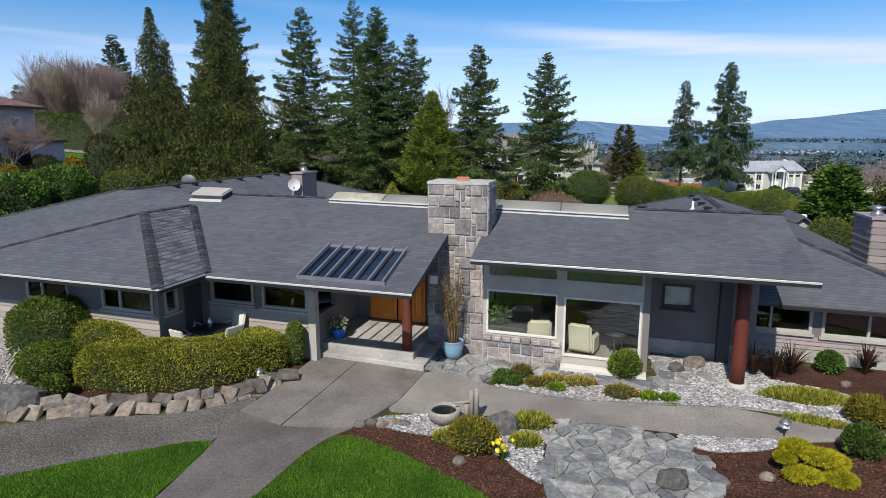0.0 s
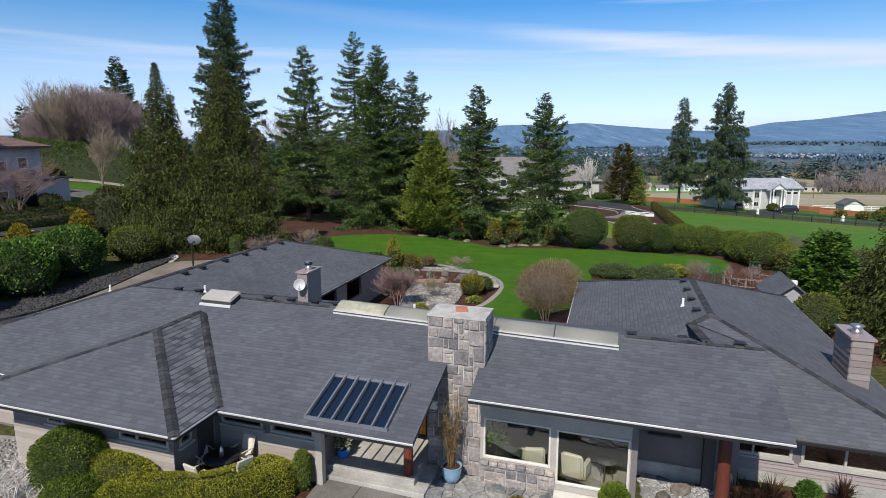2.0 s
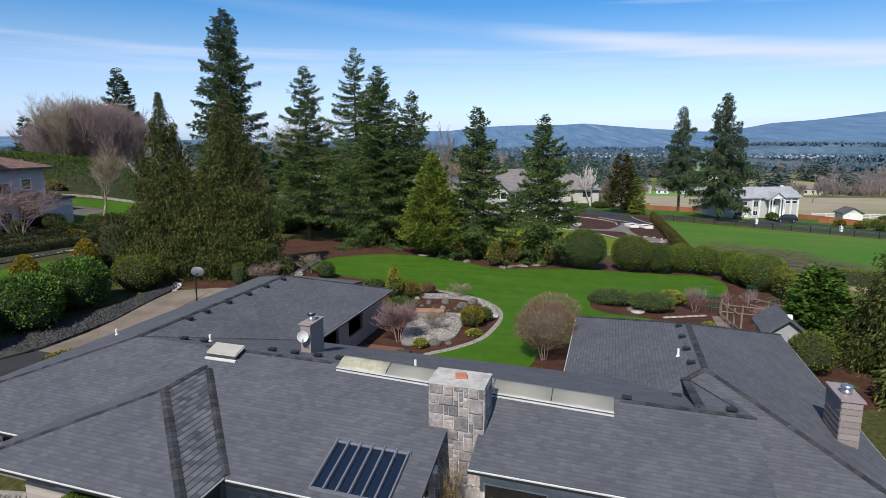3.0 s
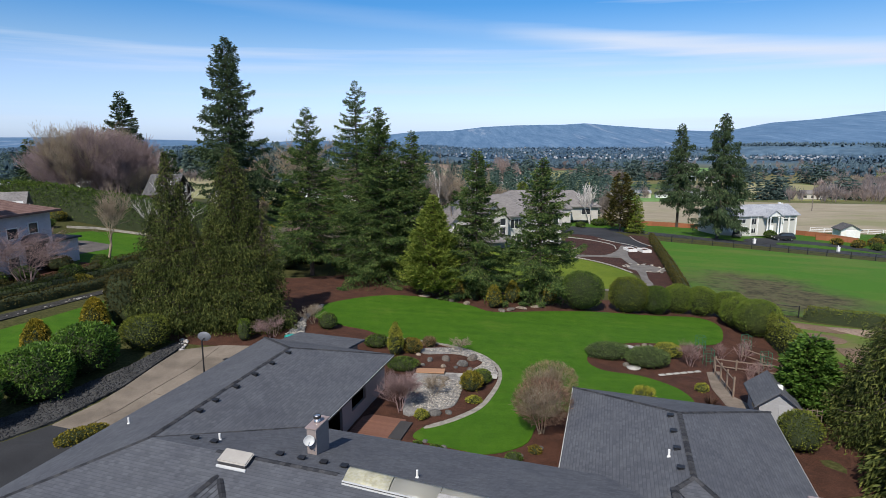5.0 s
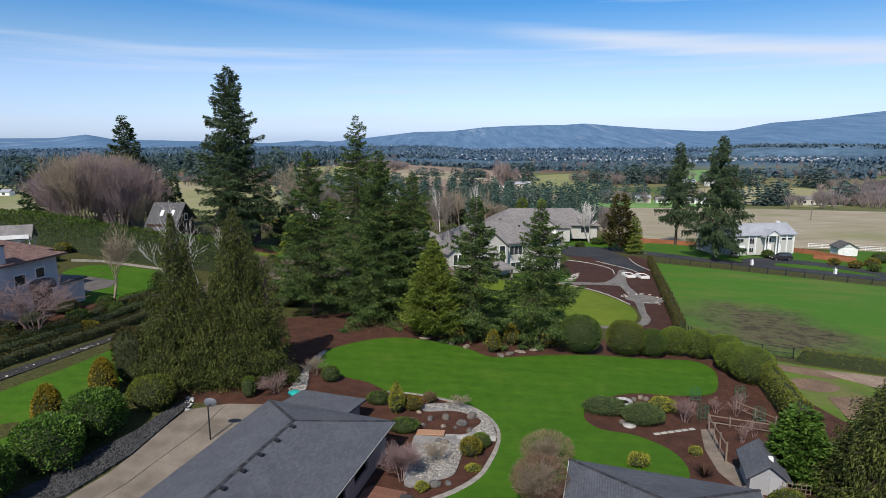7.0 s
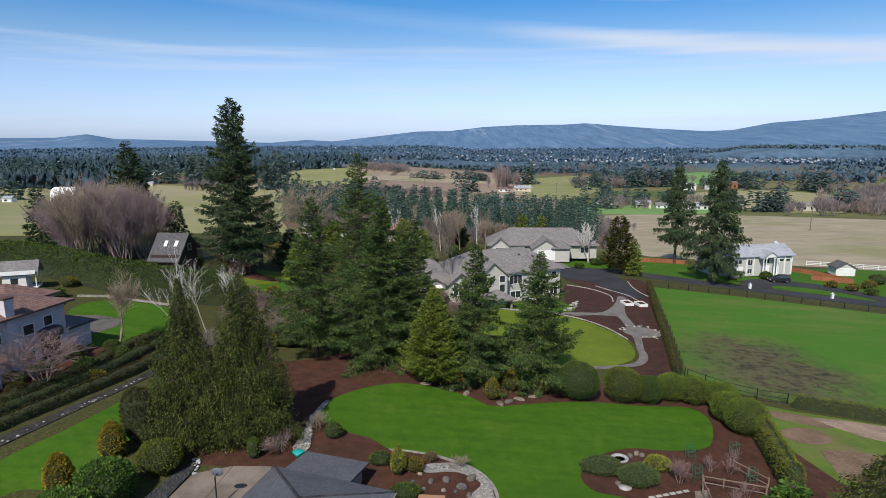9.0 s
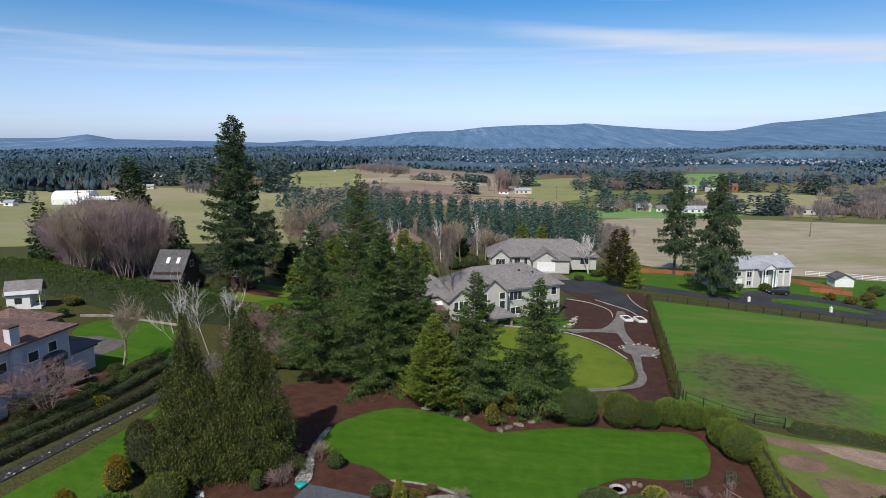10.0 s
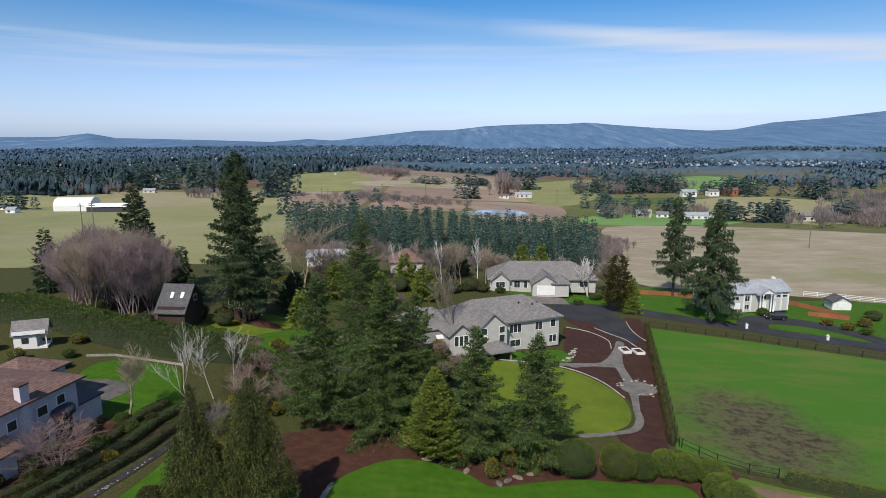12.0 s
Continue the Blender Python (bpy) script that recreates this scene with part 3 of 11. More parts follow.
def tube(bm, p, q, r0, r1, sides=8, caps=True):
    p, q = Vector(p), Vector(q)
    d = (q - p).normalized()
    s = d.orthogonal().normalized()
    t = d.cross(s)
    ring = []
    for c, r in ((p, r0), (q, r1)):
        ring.append([bm.verts.new(c + (s * math.cos(i * math.tau / sides) + t * math.sin(i * math.tau / sides)) * r) for i in range(sides)])
    for i in range(sides):
        j = (i + 1) % sides
        bm.faces.new((ring[0][i], ring[0][j], ring[1][j], ring[1][i]))
    if caps:
        bm.faces.new(list(reversed(ring[0])))
        bm.faces.new(ring[1])


def lathe(bm, profile, sides=20, at=(0, 0, 0)):
    """A turned body from (radius, height) pairs."""
    rings = []
    for r, z in profile:
        rings.append([bm.verts.new((at[0] + r * math.cos(i * math.tau / sides), at[1] + r * math.sin(i * math.tau / sides), at[2] + z)) for i in range(sides)])
    for a, b in zip(rings, rings[1:]):
        for i in range(sides):
            j = (i + 1) % sides
            f = bm.faces.new((a[i], a[j], b[j], b[i]))
            f.smooth = True
    bm.faces.new(list(reversed(rings[0])))
    bm.faces.new(rings[-1])


def bevelled(bm, width=0.02, seg=1):
    bmesh.ops.bevel(bm, geom=bm.edges[:], offset=width, segments=seg, affect="EDGES", clamp_overlap=True)
    return bm


def rounded(points, n=6, closed=True):
    """A smooth curve through control points."""
    p = [np.array(q, float) for q in points]
    out, m = [], len(p)
    for i in range(m if closed else m - 1):
        a, b, c, d = (p[(i + k) % m] if closed else p[min(max(i + k, 0), m - 1)] for k in (-1, 0, 1, 2))
        for j in range(n):
            t = j / n
            out.append(0.5 * (2 * b + (c - a) * t + (2 * a - 5 * b + 4 * c - d) * t * t + (3 * b - a - 3 * c + d) * t ** 3))
    if not closed:
        out.append(p[-1])
    return out


def smooth(a, b, x):
    t = np.clip((np.asarray(x, float) - a) / (b - a), 0, 1)
    return t * t * (3 - 2 * t)


def height(x, y):
    """The lie of the land: level round the house, falling away to the right and to the valley."""
    x, y = np.asarray(x, float), np.asarray(y, float)
    w = np.maximum(np.maximum(smooth(26, 46, y), smooth(19, 34, -x) * 0.8), smooth(17, 34, x) * smooth(0, 30, y))
    z = (-0.06 * np.clip(x, -70, 100) - 0.025 * np.clip(y - 45, 0, 475)) * w
    z = z - 0.045 * np.clip(y - 150, 0, 370)
    return z + 2.3 * np.exp(-((x + 62) ** 2 + (y - 92) ** 2) / (2 * 22 ** 2))


def inside(poly, x, y):
    """Which of the points lie in the polygon."""
    hit = np.zeros(np.shape(x), bool)
    p = np.asarray(poly, float)
    for (x0, y0), (x1, y1) in zip(p, np.roll(p, -1, 0)):
        cross = (y0 > y) != (y1 > y)
        with np.errstate(divide="ignore", invalid="ignore"):
            hit ^= cross & (x < (x1 - x0) * (y - y0) / (y1 - y0 + 1e-12) + x0)
    return hit


def patch(name, points, material, lift, label, category, cell=3.0, curve=6, thick=0.0, kind="structure"):
    """A surface laid on the ground inside an outline, following the slope."""
    line = rounded(points, curve) if curve else [np.array(p, float) for p in points]
    bm = bmesh.new()
    bm.faces.new([bm.verts.new((p[0], p[1], 0)) for p in line])
    a = np.array(line)
    lo, hi = a.min(0), a.max(0)
    for axis in (0, 1):
        k = math.ceil(lo[axis] / cell) * cell
        while k < hi[axis]:
            co, no = [0, 0, 0], [0, 0, 0]
            co[axis], no[axis] = k, 1
            bmesh.ops.bisect_plane(bm, geom=bm.verts[:] + bm.edges[:] + bm.faces[:], plane_co=co, plane_no=no)
            k += cell
    bmesh.ops.triangulate(bm, faces=bm.faces[:])
    bm.normal_update()
    for v in bm.verts:
        v.co.z = float(height(v.co.x, v.co.y)) + lift
    if bm.faces and sum(f.normal.z for f in bm.faces) < 0:
        bmesh.ops.reverse_faces(bm, faces=bm.faces[:])
    rim = [e for e in bm.edges if e.is_boundary]
    ext = bmesh.ops.extrude_edge_only(bm, edges=rim)
    for v in ext["geom"]:
        if isinstance(v, bmesh.types.BMVert):
            v.co.z -= max(thick, lift + 0.02)
    bmesh.ops.recalc_face_normals(bm, faces=bm.faces[:])
    return tagged(part(name, bm, material), label, category, kind=kind)


def voronoi(sites, lo, hi, gap):
    """Convex cells round the sites, each drawn in by half a joint."""
    cells = []
    s = np.asarray(sites, float)
    for i, c in enumerate(s):
        poly = [np.array(q, float) for q in ((lo[0], lo[1]), (hi[0], lo[1]), (hi[0], hi[1]), (lo[0], hi[1]))]
        near = np.argsort(((s - c) ** 2).sum(1))[1:22]
        for j in near:
            n = s[j] - c
            d = np.linalg.norm(n)
            n = n / d
            k = d / 2 - gap
            out = []
            for a, b in zip(poly, poly[1:] + poly[:1]):
                da, db = (a - c) @ n - k, (b - c) @ n - k
                if da <= 0:
                    out.append(a)
                if da * db < 0:
                    out.append(a + (b - a) * da / (da - db))
            poly = out
            if len(poly) < 3:
                break
        if len(poly) >= 3:
            cells.append(poly)
    return cells


def pieces(parent, name, cells, material, z, up, rng, keep=None):
    """Flat stones, each an object of its own with a soft edge, laid in the ground."""
    for poly in cells:
        a = np.array(poly)
        c = a.mean(0)
        if keep is not None and not inside(keep, np.array([c[0]]), np.array([c[1]]))[0]:
            continue
        bm = bmesh.new()
        h = up + rng.uniform(-0.008, 0.01)
        low = [bm.verts.new((p[0], p[1], z - 0.03)) for p in a]
        mid = [bm.verts.new((p[0], p[1], z + h * 0.8)) for p in a]
        top = [bm.verts.new((c[0] + (p[0] - c[0]) * 0.975, c[1] + (p[1] - c[1]) * 0.975, z + h)) for p in a]
        n = len(a)
        for r, s in ((low, mid), (mid, top)):
            for i in range(n):
                bm.faces.new((r[i], r[(i + 1) % n], s[(i + 1) % n], s[i]))
        bm.faces.new(top)
        part(name, bm, material, parent)


# ---- foliage ----
def leaf_quads(c, d, length, width, rng):
    """Small pointed leaves at c along d, each turned about its own axis."""
    n = len(c)
    d = d / (np.linalg.norm(d, axis=1, keepdims=True) + 1e-9)
    s = np.cross(d, rng.normal(size=(n, 3)))
    s /= np.linalg.norm(s, axis=1, keepdims=True) + 1e-9
    L = (length * rng.uniform(0.7, 1.3, n))[:, None]
    W = (width * rng.uniform(0.7, 1.3, n))[:, None] * 0.5
    v = np.stack([c - d * L * 0.15, c + d * L * 0.45 + s * W, c + d * L, c + d * L * 0.45 - s * W], 1).reshape(-1, 3)
    return v, np.arange(4 * n).reshape(n, 4)


def tube_mesh(name, seg, sides=4):
    """Branches as tapered tubes: rows of x0 y0 z0 x1 y1 z1 r0 r1."""
    seg = np.asarray(seg, float)
    p, q, r = seg[:, 0:3], seg[:, 3:6], seg[:, 6:8]
    d = q - p
    d /= np.linalg.norm(d, axis=1, keepdims=True) + 1e-9
    ref = np.where(np.abs(d[:, 2:3]) > 0.9, np.array([[1.0, 0, 0]]), np.array([[0, 0, 1.0]]))
    s = np.cross(d, ref)
    s /= np.linalg.norm(s, axis=1, keepdims=True) + 1e-9
    t = np.cross(d, s)
    rings = []
    for c, k in ((p, r[:, 0:1]), (q, r[:, 1:2])):
        for i in range(sides):
            a = i * math.tau / sides
            rings.append(c + (s * math.cos(a) + t * math.sin(a)) * k)
    v = np.stack(rings, 1).reshape(-1, 3)
    base = np.arange(len(seg))[:, None] * sides * 2
    f = np.concatenate([base + np.array([[i, (i + 1) % sides, sides + (i + 1) % sides, sides + i]]) for i in range(sides)])
    return np_mesh(name, v, f, True)


def conifer_data(h, r, seed, limbs, leaves, droop=0.35, start=0.06, power=0.85, leaf=(0.5, 0.2), hang=0.25, bare=0.0, spread=0.30, ragged=0.25, tip=0.18, wild=0.25, weep=0.0, lift=0.22, lumpy=0.20, airy=0.0):
    """Arrays for a conifer that stands at the origin: needle sprays along side twigs, trunk and limbs."""
    rng = np.random.default_rng(seed)
    f = start + (1 - start) * (np.arange(limbs) + rng.uniform(0, 1, limbs)) / limbs
    f = np.clip(f ** 0.9, start, 0.995)
    az = (np.arange(limbs) * 2.39996 + rng.normal(0, 0.35, limbs)) % math.tau
    # whole sectors reach out or stand back, so that the outline is uneven
    sector = np.sin(az * 3 + seed + f * 9) * 0.5 + np.sin(az * 2 - seed * 1.7 + f * 23) * 0.5
    lump = 1 + lumpy * sector + ragged * rng.uniform(-1, 0.75, limbs)
    L = r * (1 - f) ** power * lump + tip
    low = f < start + 0.10
    L = np.where(low, L * rng.uniform(0.7, 1.0, limbs), L)
    out = np.stack([np.cos(az), np.sin(az), np.zeros(limbs)], 1)
    rise = 0.25 * f - droop * (1 - f) - 0.05 + rng.normal(0, 0.07, limbs)
    count = np.maximum(5, (leaves * L ** 1.25).astype(int))
    if airy:
        # thin limbs towards the top let the sky through
        count = np.where(rng.uniform(0, 1, limbs) < airy * (0.25 + f), np.maximum(3, count // 5), count)
    i = np.repeat(np.arange(limbs), count)
    n = len(i)
    s = bare + (1 - bare) * rng.uniform(0, 1, n) ** 0.7
    # side twigs: leaves gather along a few lines to either side of the limb
    twig = np.round(s * (5 + 2 * L[i]) + rng.normal(0, 0.16, n)) / (5 + 2 * L[i])
    s = np.where(rng.uniform(0, 1, n) < 0.75, np.clip(twig, 0.02, 1), s)
    side = np.stack([-out[i, 1], out[i, 0], np.zeros(n)], 1)
    w = rng.normal(0, 1, n) * spread * L[i] * (1.05 - s) * np.minimum(1, s * 2.2) + rng.normal(0, 0.05, n)
    zz = f[i] * h + L[i] * s * rise[i] + lift * L[i] * s ** 3 * 0.5 - np.abs(rng.normal(0, hang, n)) * (0.35 + 0.65 * s) * np.minimum(1.0, L[i] / 1.5) - np.abs(w) * 0.25
    c = out[i] * (L[i] * s + np.abs(w) * 0.35)[:, None] + side * w[:, None]
    c[:, 2] = np.maximum(zz, 0.12)
    d = out[i] * 0.8 + side * (np.sign(w) * 0.55)[:, None] + rng.normal(0, wild, (n, 3))
    d[:, 2] += rise[i] - hang - weep * rng.uniform(0.4, 1.4, n)
    v, q = leaf_quads(c, d, leaf[0], leaf[1], rng)
    seg = []
    tr = max(0.06, h * 0.014)
    steps = 8
    for k in range(steps):
        a, b = k / steps, (k + 1) / steps
        seg.append((0, 0, a * h * 0.97, 0, 0, b * h * 0.97, tr * (1 - a) + 0.015, tr * (1 - b) + 0.015))
    for k in range(limbs):
        tip = out[k] * L[k] * 0.85
        seg.append((0, 0, f[k] * h, tip[0], tip[1], max(0.1, f[k] * h + L[k] * 0.85 * rise[k] + 0.03 * L[k]), min(0.05, 0.02 + 0.012 * L[k]), 0.008))
    return v, q, seg


def conifer(name, label, x, y, h, r, seed, needles="spruce", category="conifer tree", bark="bark", group="", sink=0.1, spires=(), **kw):
    v, q, seg = conifer_data(h, r, seed, **kw)
    # further leaders beside the main stem, as (east, north, share of the height)
    for i, (dx, dy, k) in enumerate(spires):
        v2, q2, s2 = conifer_data(h * k, r * 0.62, seed + 50 + i, **{**kw, "limbs": int(kw["limbs"] * 0.5)})
        q = np.concatenate([q, q2 + len(v)])
        v = np.concatenate([v, v2 + np.array([dx, dy, 0.0])])
        seg = seg + [(a + dx, b + dy, c, d + dx, e + dy, f, r0, r1) for a, b, c, d, e, f, r0, r1 in s2]
    ob = thing(name, label, category, (x, y, float(height(x, y)) - sink), group=group)
    part("trunk", tube_mesh("trunk", seg, 5), bark, ob)
    part("crown", np_mesh("crown", v, q), needles, ob)
    return ob


def bare_segments(h, seed, spread=0.5, levels=4, kids=4, trunk=0.35, r0=None, stems=1, up=0.25, fine=0.006):
    """Leafless branches, forking again and again."""
    rng = np.random.default_rng(seed)
    seg = []
    r0 = r0 or h * 0.016

    def grow(p, d, length, r, level):
        n = 3
        for k in range(n):
            d2 = d + rng.normal(0, 0.10, 3)
            d2[2] += up * 0.15
            d2 /= np.linalg.norm(d2)
            q = p + d2 * length / n
            rr = max(fine, r * (1 - 0.28))
            seg.append((*p, *q, r, rr))
            p, d, r = q, d2, rr
            if level < levels and (k > 0 or level > 0):
                for _ in range(kids if k == n - 1 else max(1, kids // 2)):
                    e = d + rng.normal(0, spread, 3)
                    e[2] = abs(e[2]) * 0.6 + up
                    e /= np.linalg.norm(e)
                    grow(p, e, length * rng.uniform(0.55, 0.8), max(fine, r * 0.62), level + 1)

    for s in range(stems):
        a = rng.uniform(0, math.tau)
        d = np.array([math.cos(a) * 0.25 * (stems > 1), math.sin(a) * 0.25 * (stems > 1), 1.0])
        grow(np.array([0.12 * math.cos(a) * (stems > 1), 0.12 * math.sin(a) * (stems > 1), 0.0]), d / np.linalg.norm(d), h * trunk, r0, 0)
    a = np.array(seg)
    a[:, [2, 5]] *= h / max(0.1, a[:, 5].max())
    return a


def bare_tree(name, label, x, y, h, seed, bark="bark_grey", category="bare tree", squash=1.0, group="", z=None, **kw):
    seg = bare_segments(h, seed, **kw)
    seg[:, [0, 1, 3, 4]] *= squash
    ob = thing(name, label, category, (x, y, (float(height(x, y)) if z is None else z) - 0.05), group=group)
    low = seg[:, 6] > seg[:, 6].max() * 0.42
    part("trunk", tube_mesh("trunk", seg[low], 6), bark, ob)
    part("branch_crown", tube_mesh("branch_crown", seg[~low], 3), bark, ob)
    return ob


def shrub_data(sx, sy, sz, seed, n, leaf, power=2.0, lump=0.08, taper=0.0, up=0.3, tuck=0.0):
    """Leaves over a clipped or natural rounded form, and a body inside coloured dark for shade."""
    rng = np.random.default_rng(seed)

    def skin(u, k=1.0):
        p = np.abs(u) ** power
        r = 1 / (p.sum(1) ** (1 / power))
        nz = np.array([noise.noise(Vector((a[0] * 1.7 + seed, a[1] * 1.7, a[2] * 1.7))) for a in u]) if len(u) < 9000 else np.sin(u[:, 0] * 5 + seed) * np.sin(u[:, 1] * 6 + 1) * np.sin(u[:, 2] * 5 + 2)
        r = r * (1 + lump * nz) * k
        w = u * r[:, None]
        t = 1 - taper * (w[:, 2] * 0.5 + 0.5)
        foot = 1 - tuck * np.clip(-w[:, 2], 0, 1) ** 2
        return np.stack([w[:, 0] * sx / 2 * t * foot, w[:, 1] * sy / 2 * t * foot, (w[:, 2] * 0.5 + 0.5) * sz], 1)

    u = rng.normal(size=(n, 3))
    u[:, 2] = np.where(u[:, 2] < -0.55, -u[:, 2], u[:, 2])
    u /= np.linalg.norm(u, axis=1, keepdims=True)
    c = skin(u) * rng.uniform(0.93, 1.01, n)[:, None]
    d = u + rng.normal(0, 0.75, (n, 3))
    d[:, 2] += up
    v, q = leaf_quads(c, d, leaf[0], leaf[1], rng)
    # the body inside, which stands for the shade between the leaves
    rows, cols = 9, 14
    g = []
    for i in range(rows + 1):
        th = math.pi * i / rows
        for j in range(cols):
            ph = math.tau * j / cols
            g.append((math.sin(th) * math.cos(ph), math.sin(th) * math.sin(ph), math.cos(th)))
    cv = skin(np.array(g) + 1e-6, 0.93)
    cf = np.array([(i * cols + j, (i + 1) * cols + j, (i + 1) * cols + (j + 1) % cols, i * cols + (j + 1) % cols) for i in range(rows) for j in range(cols)])
    return v, q, cv, cf


def shrub(name, label, x, y, size, seed, leaves="hedge", n=1500, leaf=(0.10, 0.06), category="shrub", group="", rz=0.0, z=None, **kw):
    v, q, cv, cf = shrub_data(*size, seed, n, leaf, **kw)
    ob = thing(name, label, category, (x, y, (float(height(x, y)) if z is None else z) - 0.03), rz, group)
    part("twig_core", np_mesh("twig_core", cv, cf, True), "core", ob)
    part("foliage", np_mesh("foliage", v, q), leaves, ob)
    return ob


def hedge_row(name, label, points, width, tall, seed, leaves="hedge", n=4000, leaf=(0.10, 0.06), category="hedge", z=None, round_top=0.5, curve=6, lumps=0.06):
    """A clipped hedge along a line: leaves over a rounded section, and its shade-dark body."""
    rng = np.random.default_rng(seed)
    line = np.array(rounded(points, curve, False))
    d = np.diff(line, axis=0)
    ln = np.linalg.norm(d, axis=1)
    cum = np.concatenate([[0], np.cumsum(ln)])

    def at(s):
        i = np.clip(np.searchsorted(cum, s) - 1, 0, len(d) - 1)
        k = (s - cum[i]) / ln[i]
        p = line[i] + d[i] * k[:, None]
        t = d[i] / ln[i][:, None]
        return p, np.stack([t[:, 1], -t[:, 0]], 1)

    def section(a, s, k=1.0):
        e = 2 / (2 + 3 * (1 - round_top))
        cx = np.sign(np.cos(a)) * np.abs(np.cos(a)) ** e * width / 2 * k
        cz = np.abs(np.sin(a)) ** e * tall * k
        ends = np.clip(np.minimum(s, cum[-1] - s) / (width * 0.5), 0.0, 1) ** 0.5
        wob = 1 + lumps * np.sin(s * 2.3 + seed) * np.cos(a * 2 + s * 0.9)
        p, nrm = at(s)
        cz = cz * wob * (0.35 + 0.65 * ends)
        return np.stack([p[:, 0] + nrm[:, 0] * cx * wob * ends, p[:, 1] + nrm[:, 1] * cx * wob * ends, cz], 1), nrm

    s = rng.uniform(0, cum[-1], n)
    a = rng.uniform(0.0, math.pi, n)
    c, nrm = section(a, s)
    ground = height(c[:, 0], c[:, 1]) if z is None else z
    c[:, 2] += ground
    out = np.stack([nrm[:, 0] * np.cos(a), nrm[:, 1] * np.cos(a), np.sin(a)], 1)
    v, q = leaf_quads(c, out + rng.normal(0, 0.7, (n, 3)), leaf[0], leaf[1], rng)
    ss = np.linspace(0, cum[-1], max(6, int(cum[-1] / 0.5)))
    aa = np.linspace(0, math.pi, 9)
    S, A = np.meshgrid(ss, aa, indexing="ij")
    cv, _ = section(A.ravel(), S.ravel(), 0.88)
    cv[:, 2] += height(cv[:, 0], cv[:, 1]) if z is None else z
    m = len(aa)
    cf = np.array([(i * m + j, (i + 1) * m + j, (i + 1) * m + j + 1, i * m + j + 1) for i in range(len(ss) - 1) for j in range(m - 1)])
    mid = line[len(line) // 2]
    base = float(height(*mid)) if z is None else z
    shift = np.array([mid[0], mid[1], base])
    ob = thing(name, label, category, tuple(shift))
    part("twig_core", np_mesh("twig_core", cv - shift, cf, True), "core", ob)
    part("foliage", np_mesh("foliage", v - shift, q), leaves, ob)
    return ob


def rock_mesh(seed, sx, sy, sz, detail=2, rough=0.25):
    bm = bmesh.new()
    bmesh.ops.create_icosphere(bm, subdivisions=detail, radius=0.5)
    for v in bm.verts:
        k = 1 + rough * noise.noise(v.co * 2.2 + Vector((seed * 3.1, seed, 0))) + 0.4 * rough * noise.noise(v.co * 6 + Vector((seed, 0, 1)))
        v.co = Vector((v.co.x * sx * k, v.co.y * sy * k, max(-0.25, v.co.z) * sz * k * 1.3))
    return bm


def rock(name, label, x, y, size, seed, material="boulder", z=None, category="rock", rz=0.0, group="", parent=None):
    ob = part(name, rock_mesh(seed, *size), material)
    ob.matrix_world = pose(x, y, (float(height(x, y)) if z is None else z) + size[2] * 0.22, 0, 0, rz)
    return tagged(ob, label, category, group)


def stones(name, label, poly, count, size, seed, material, lift=0.02):
    """Loose stones that nobody could count, strewn inside an outline."""
    rng = np.random.default_rng(seed)
    line = np.array(rounded(poly, 5))
    lo, hi = line.min(0), line.max(0)
    p = rng.uniform(lo, hi, (count * 4, 2))
    p = p[inside(line, p[:, 0], p[:, 1])][:count]
    n = len(p)
    oct_v = np.array([(1, 0, 0), (0, 1, 0), (-1, 0, 0), (0, -1, 0), (0, 0, 1), (0, 0, -1), (0.7, 0.7, 0.5), (-0.7, 0.7, 0.5), (-0.7, -0.7, 0.5), (0.7, -0.7, 0.5)], float)
    tri = np.array([(0, 6, 9), (1, 7, 6), (2, 8, 7), (3, 9, 8), (6, 4, 9), (7, 4, 6), (8, 4, 7), (9, 4, 8), (0, 1, 6), (1, 2, 7), (2, 3, 8), (3, 0, 9)])
    sc = size * rng.uniform(0.55, 1.4, (n, 1)) * rng.uniform(0.75, 1.25, (n, 3)) * np.array([[1, 1, 0.6]])
    ang = rng.uniform(0, math.tau, n)
    v = oct_v[None] * sc[:, None, :] * rng.uniform(0.85, 1.15, (n, 10, 1))
    x = v[..., 0] * np.cos(ang)[:, None] - v[..., 1] * np.sin(ang)[:, None] + p[:, 0:1]
    y = v[..., 0] * np.sin(ang)[:, None] + v[..., 1] * np.cos(ang)[:, None] + p[:, 1:2]
    z = v[..., 2] + (height(p[:, 0], p[:, 1]) + lift)[:, None]
    f = (np.arange(n)[:, None, None] * 10 + tri[None]).reshape(-1, 3)
    ob = part(name, np_mesh(name, np.stack([x, y, z], -1).reshape(-1, 3), f), material)
    return tagged(ob, label, "stones", kind="stuff")

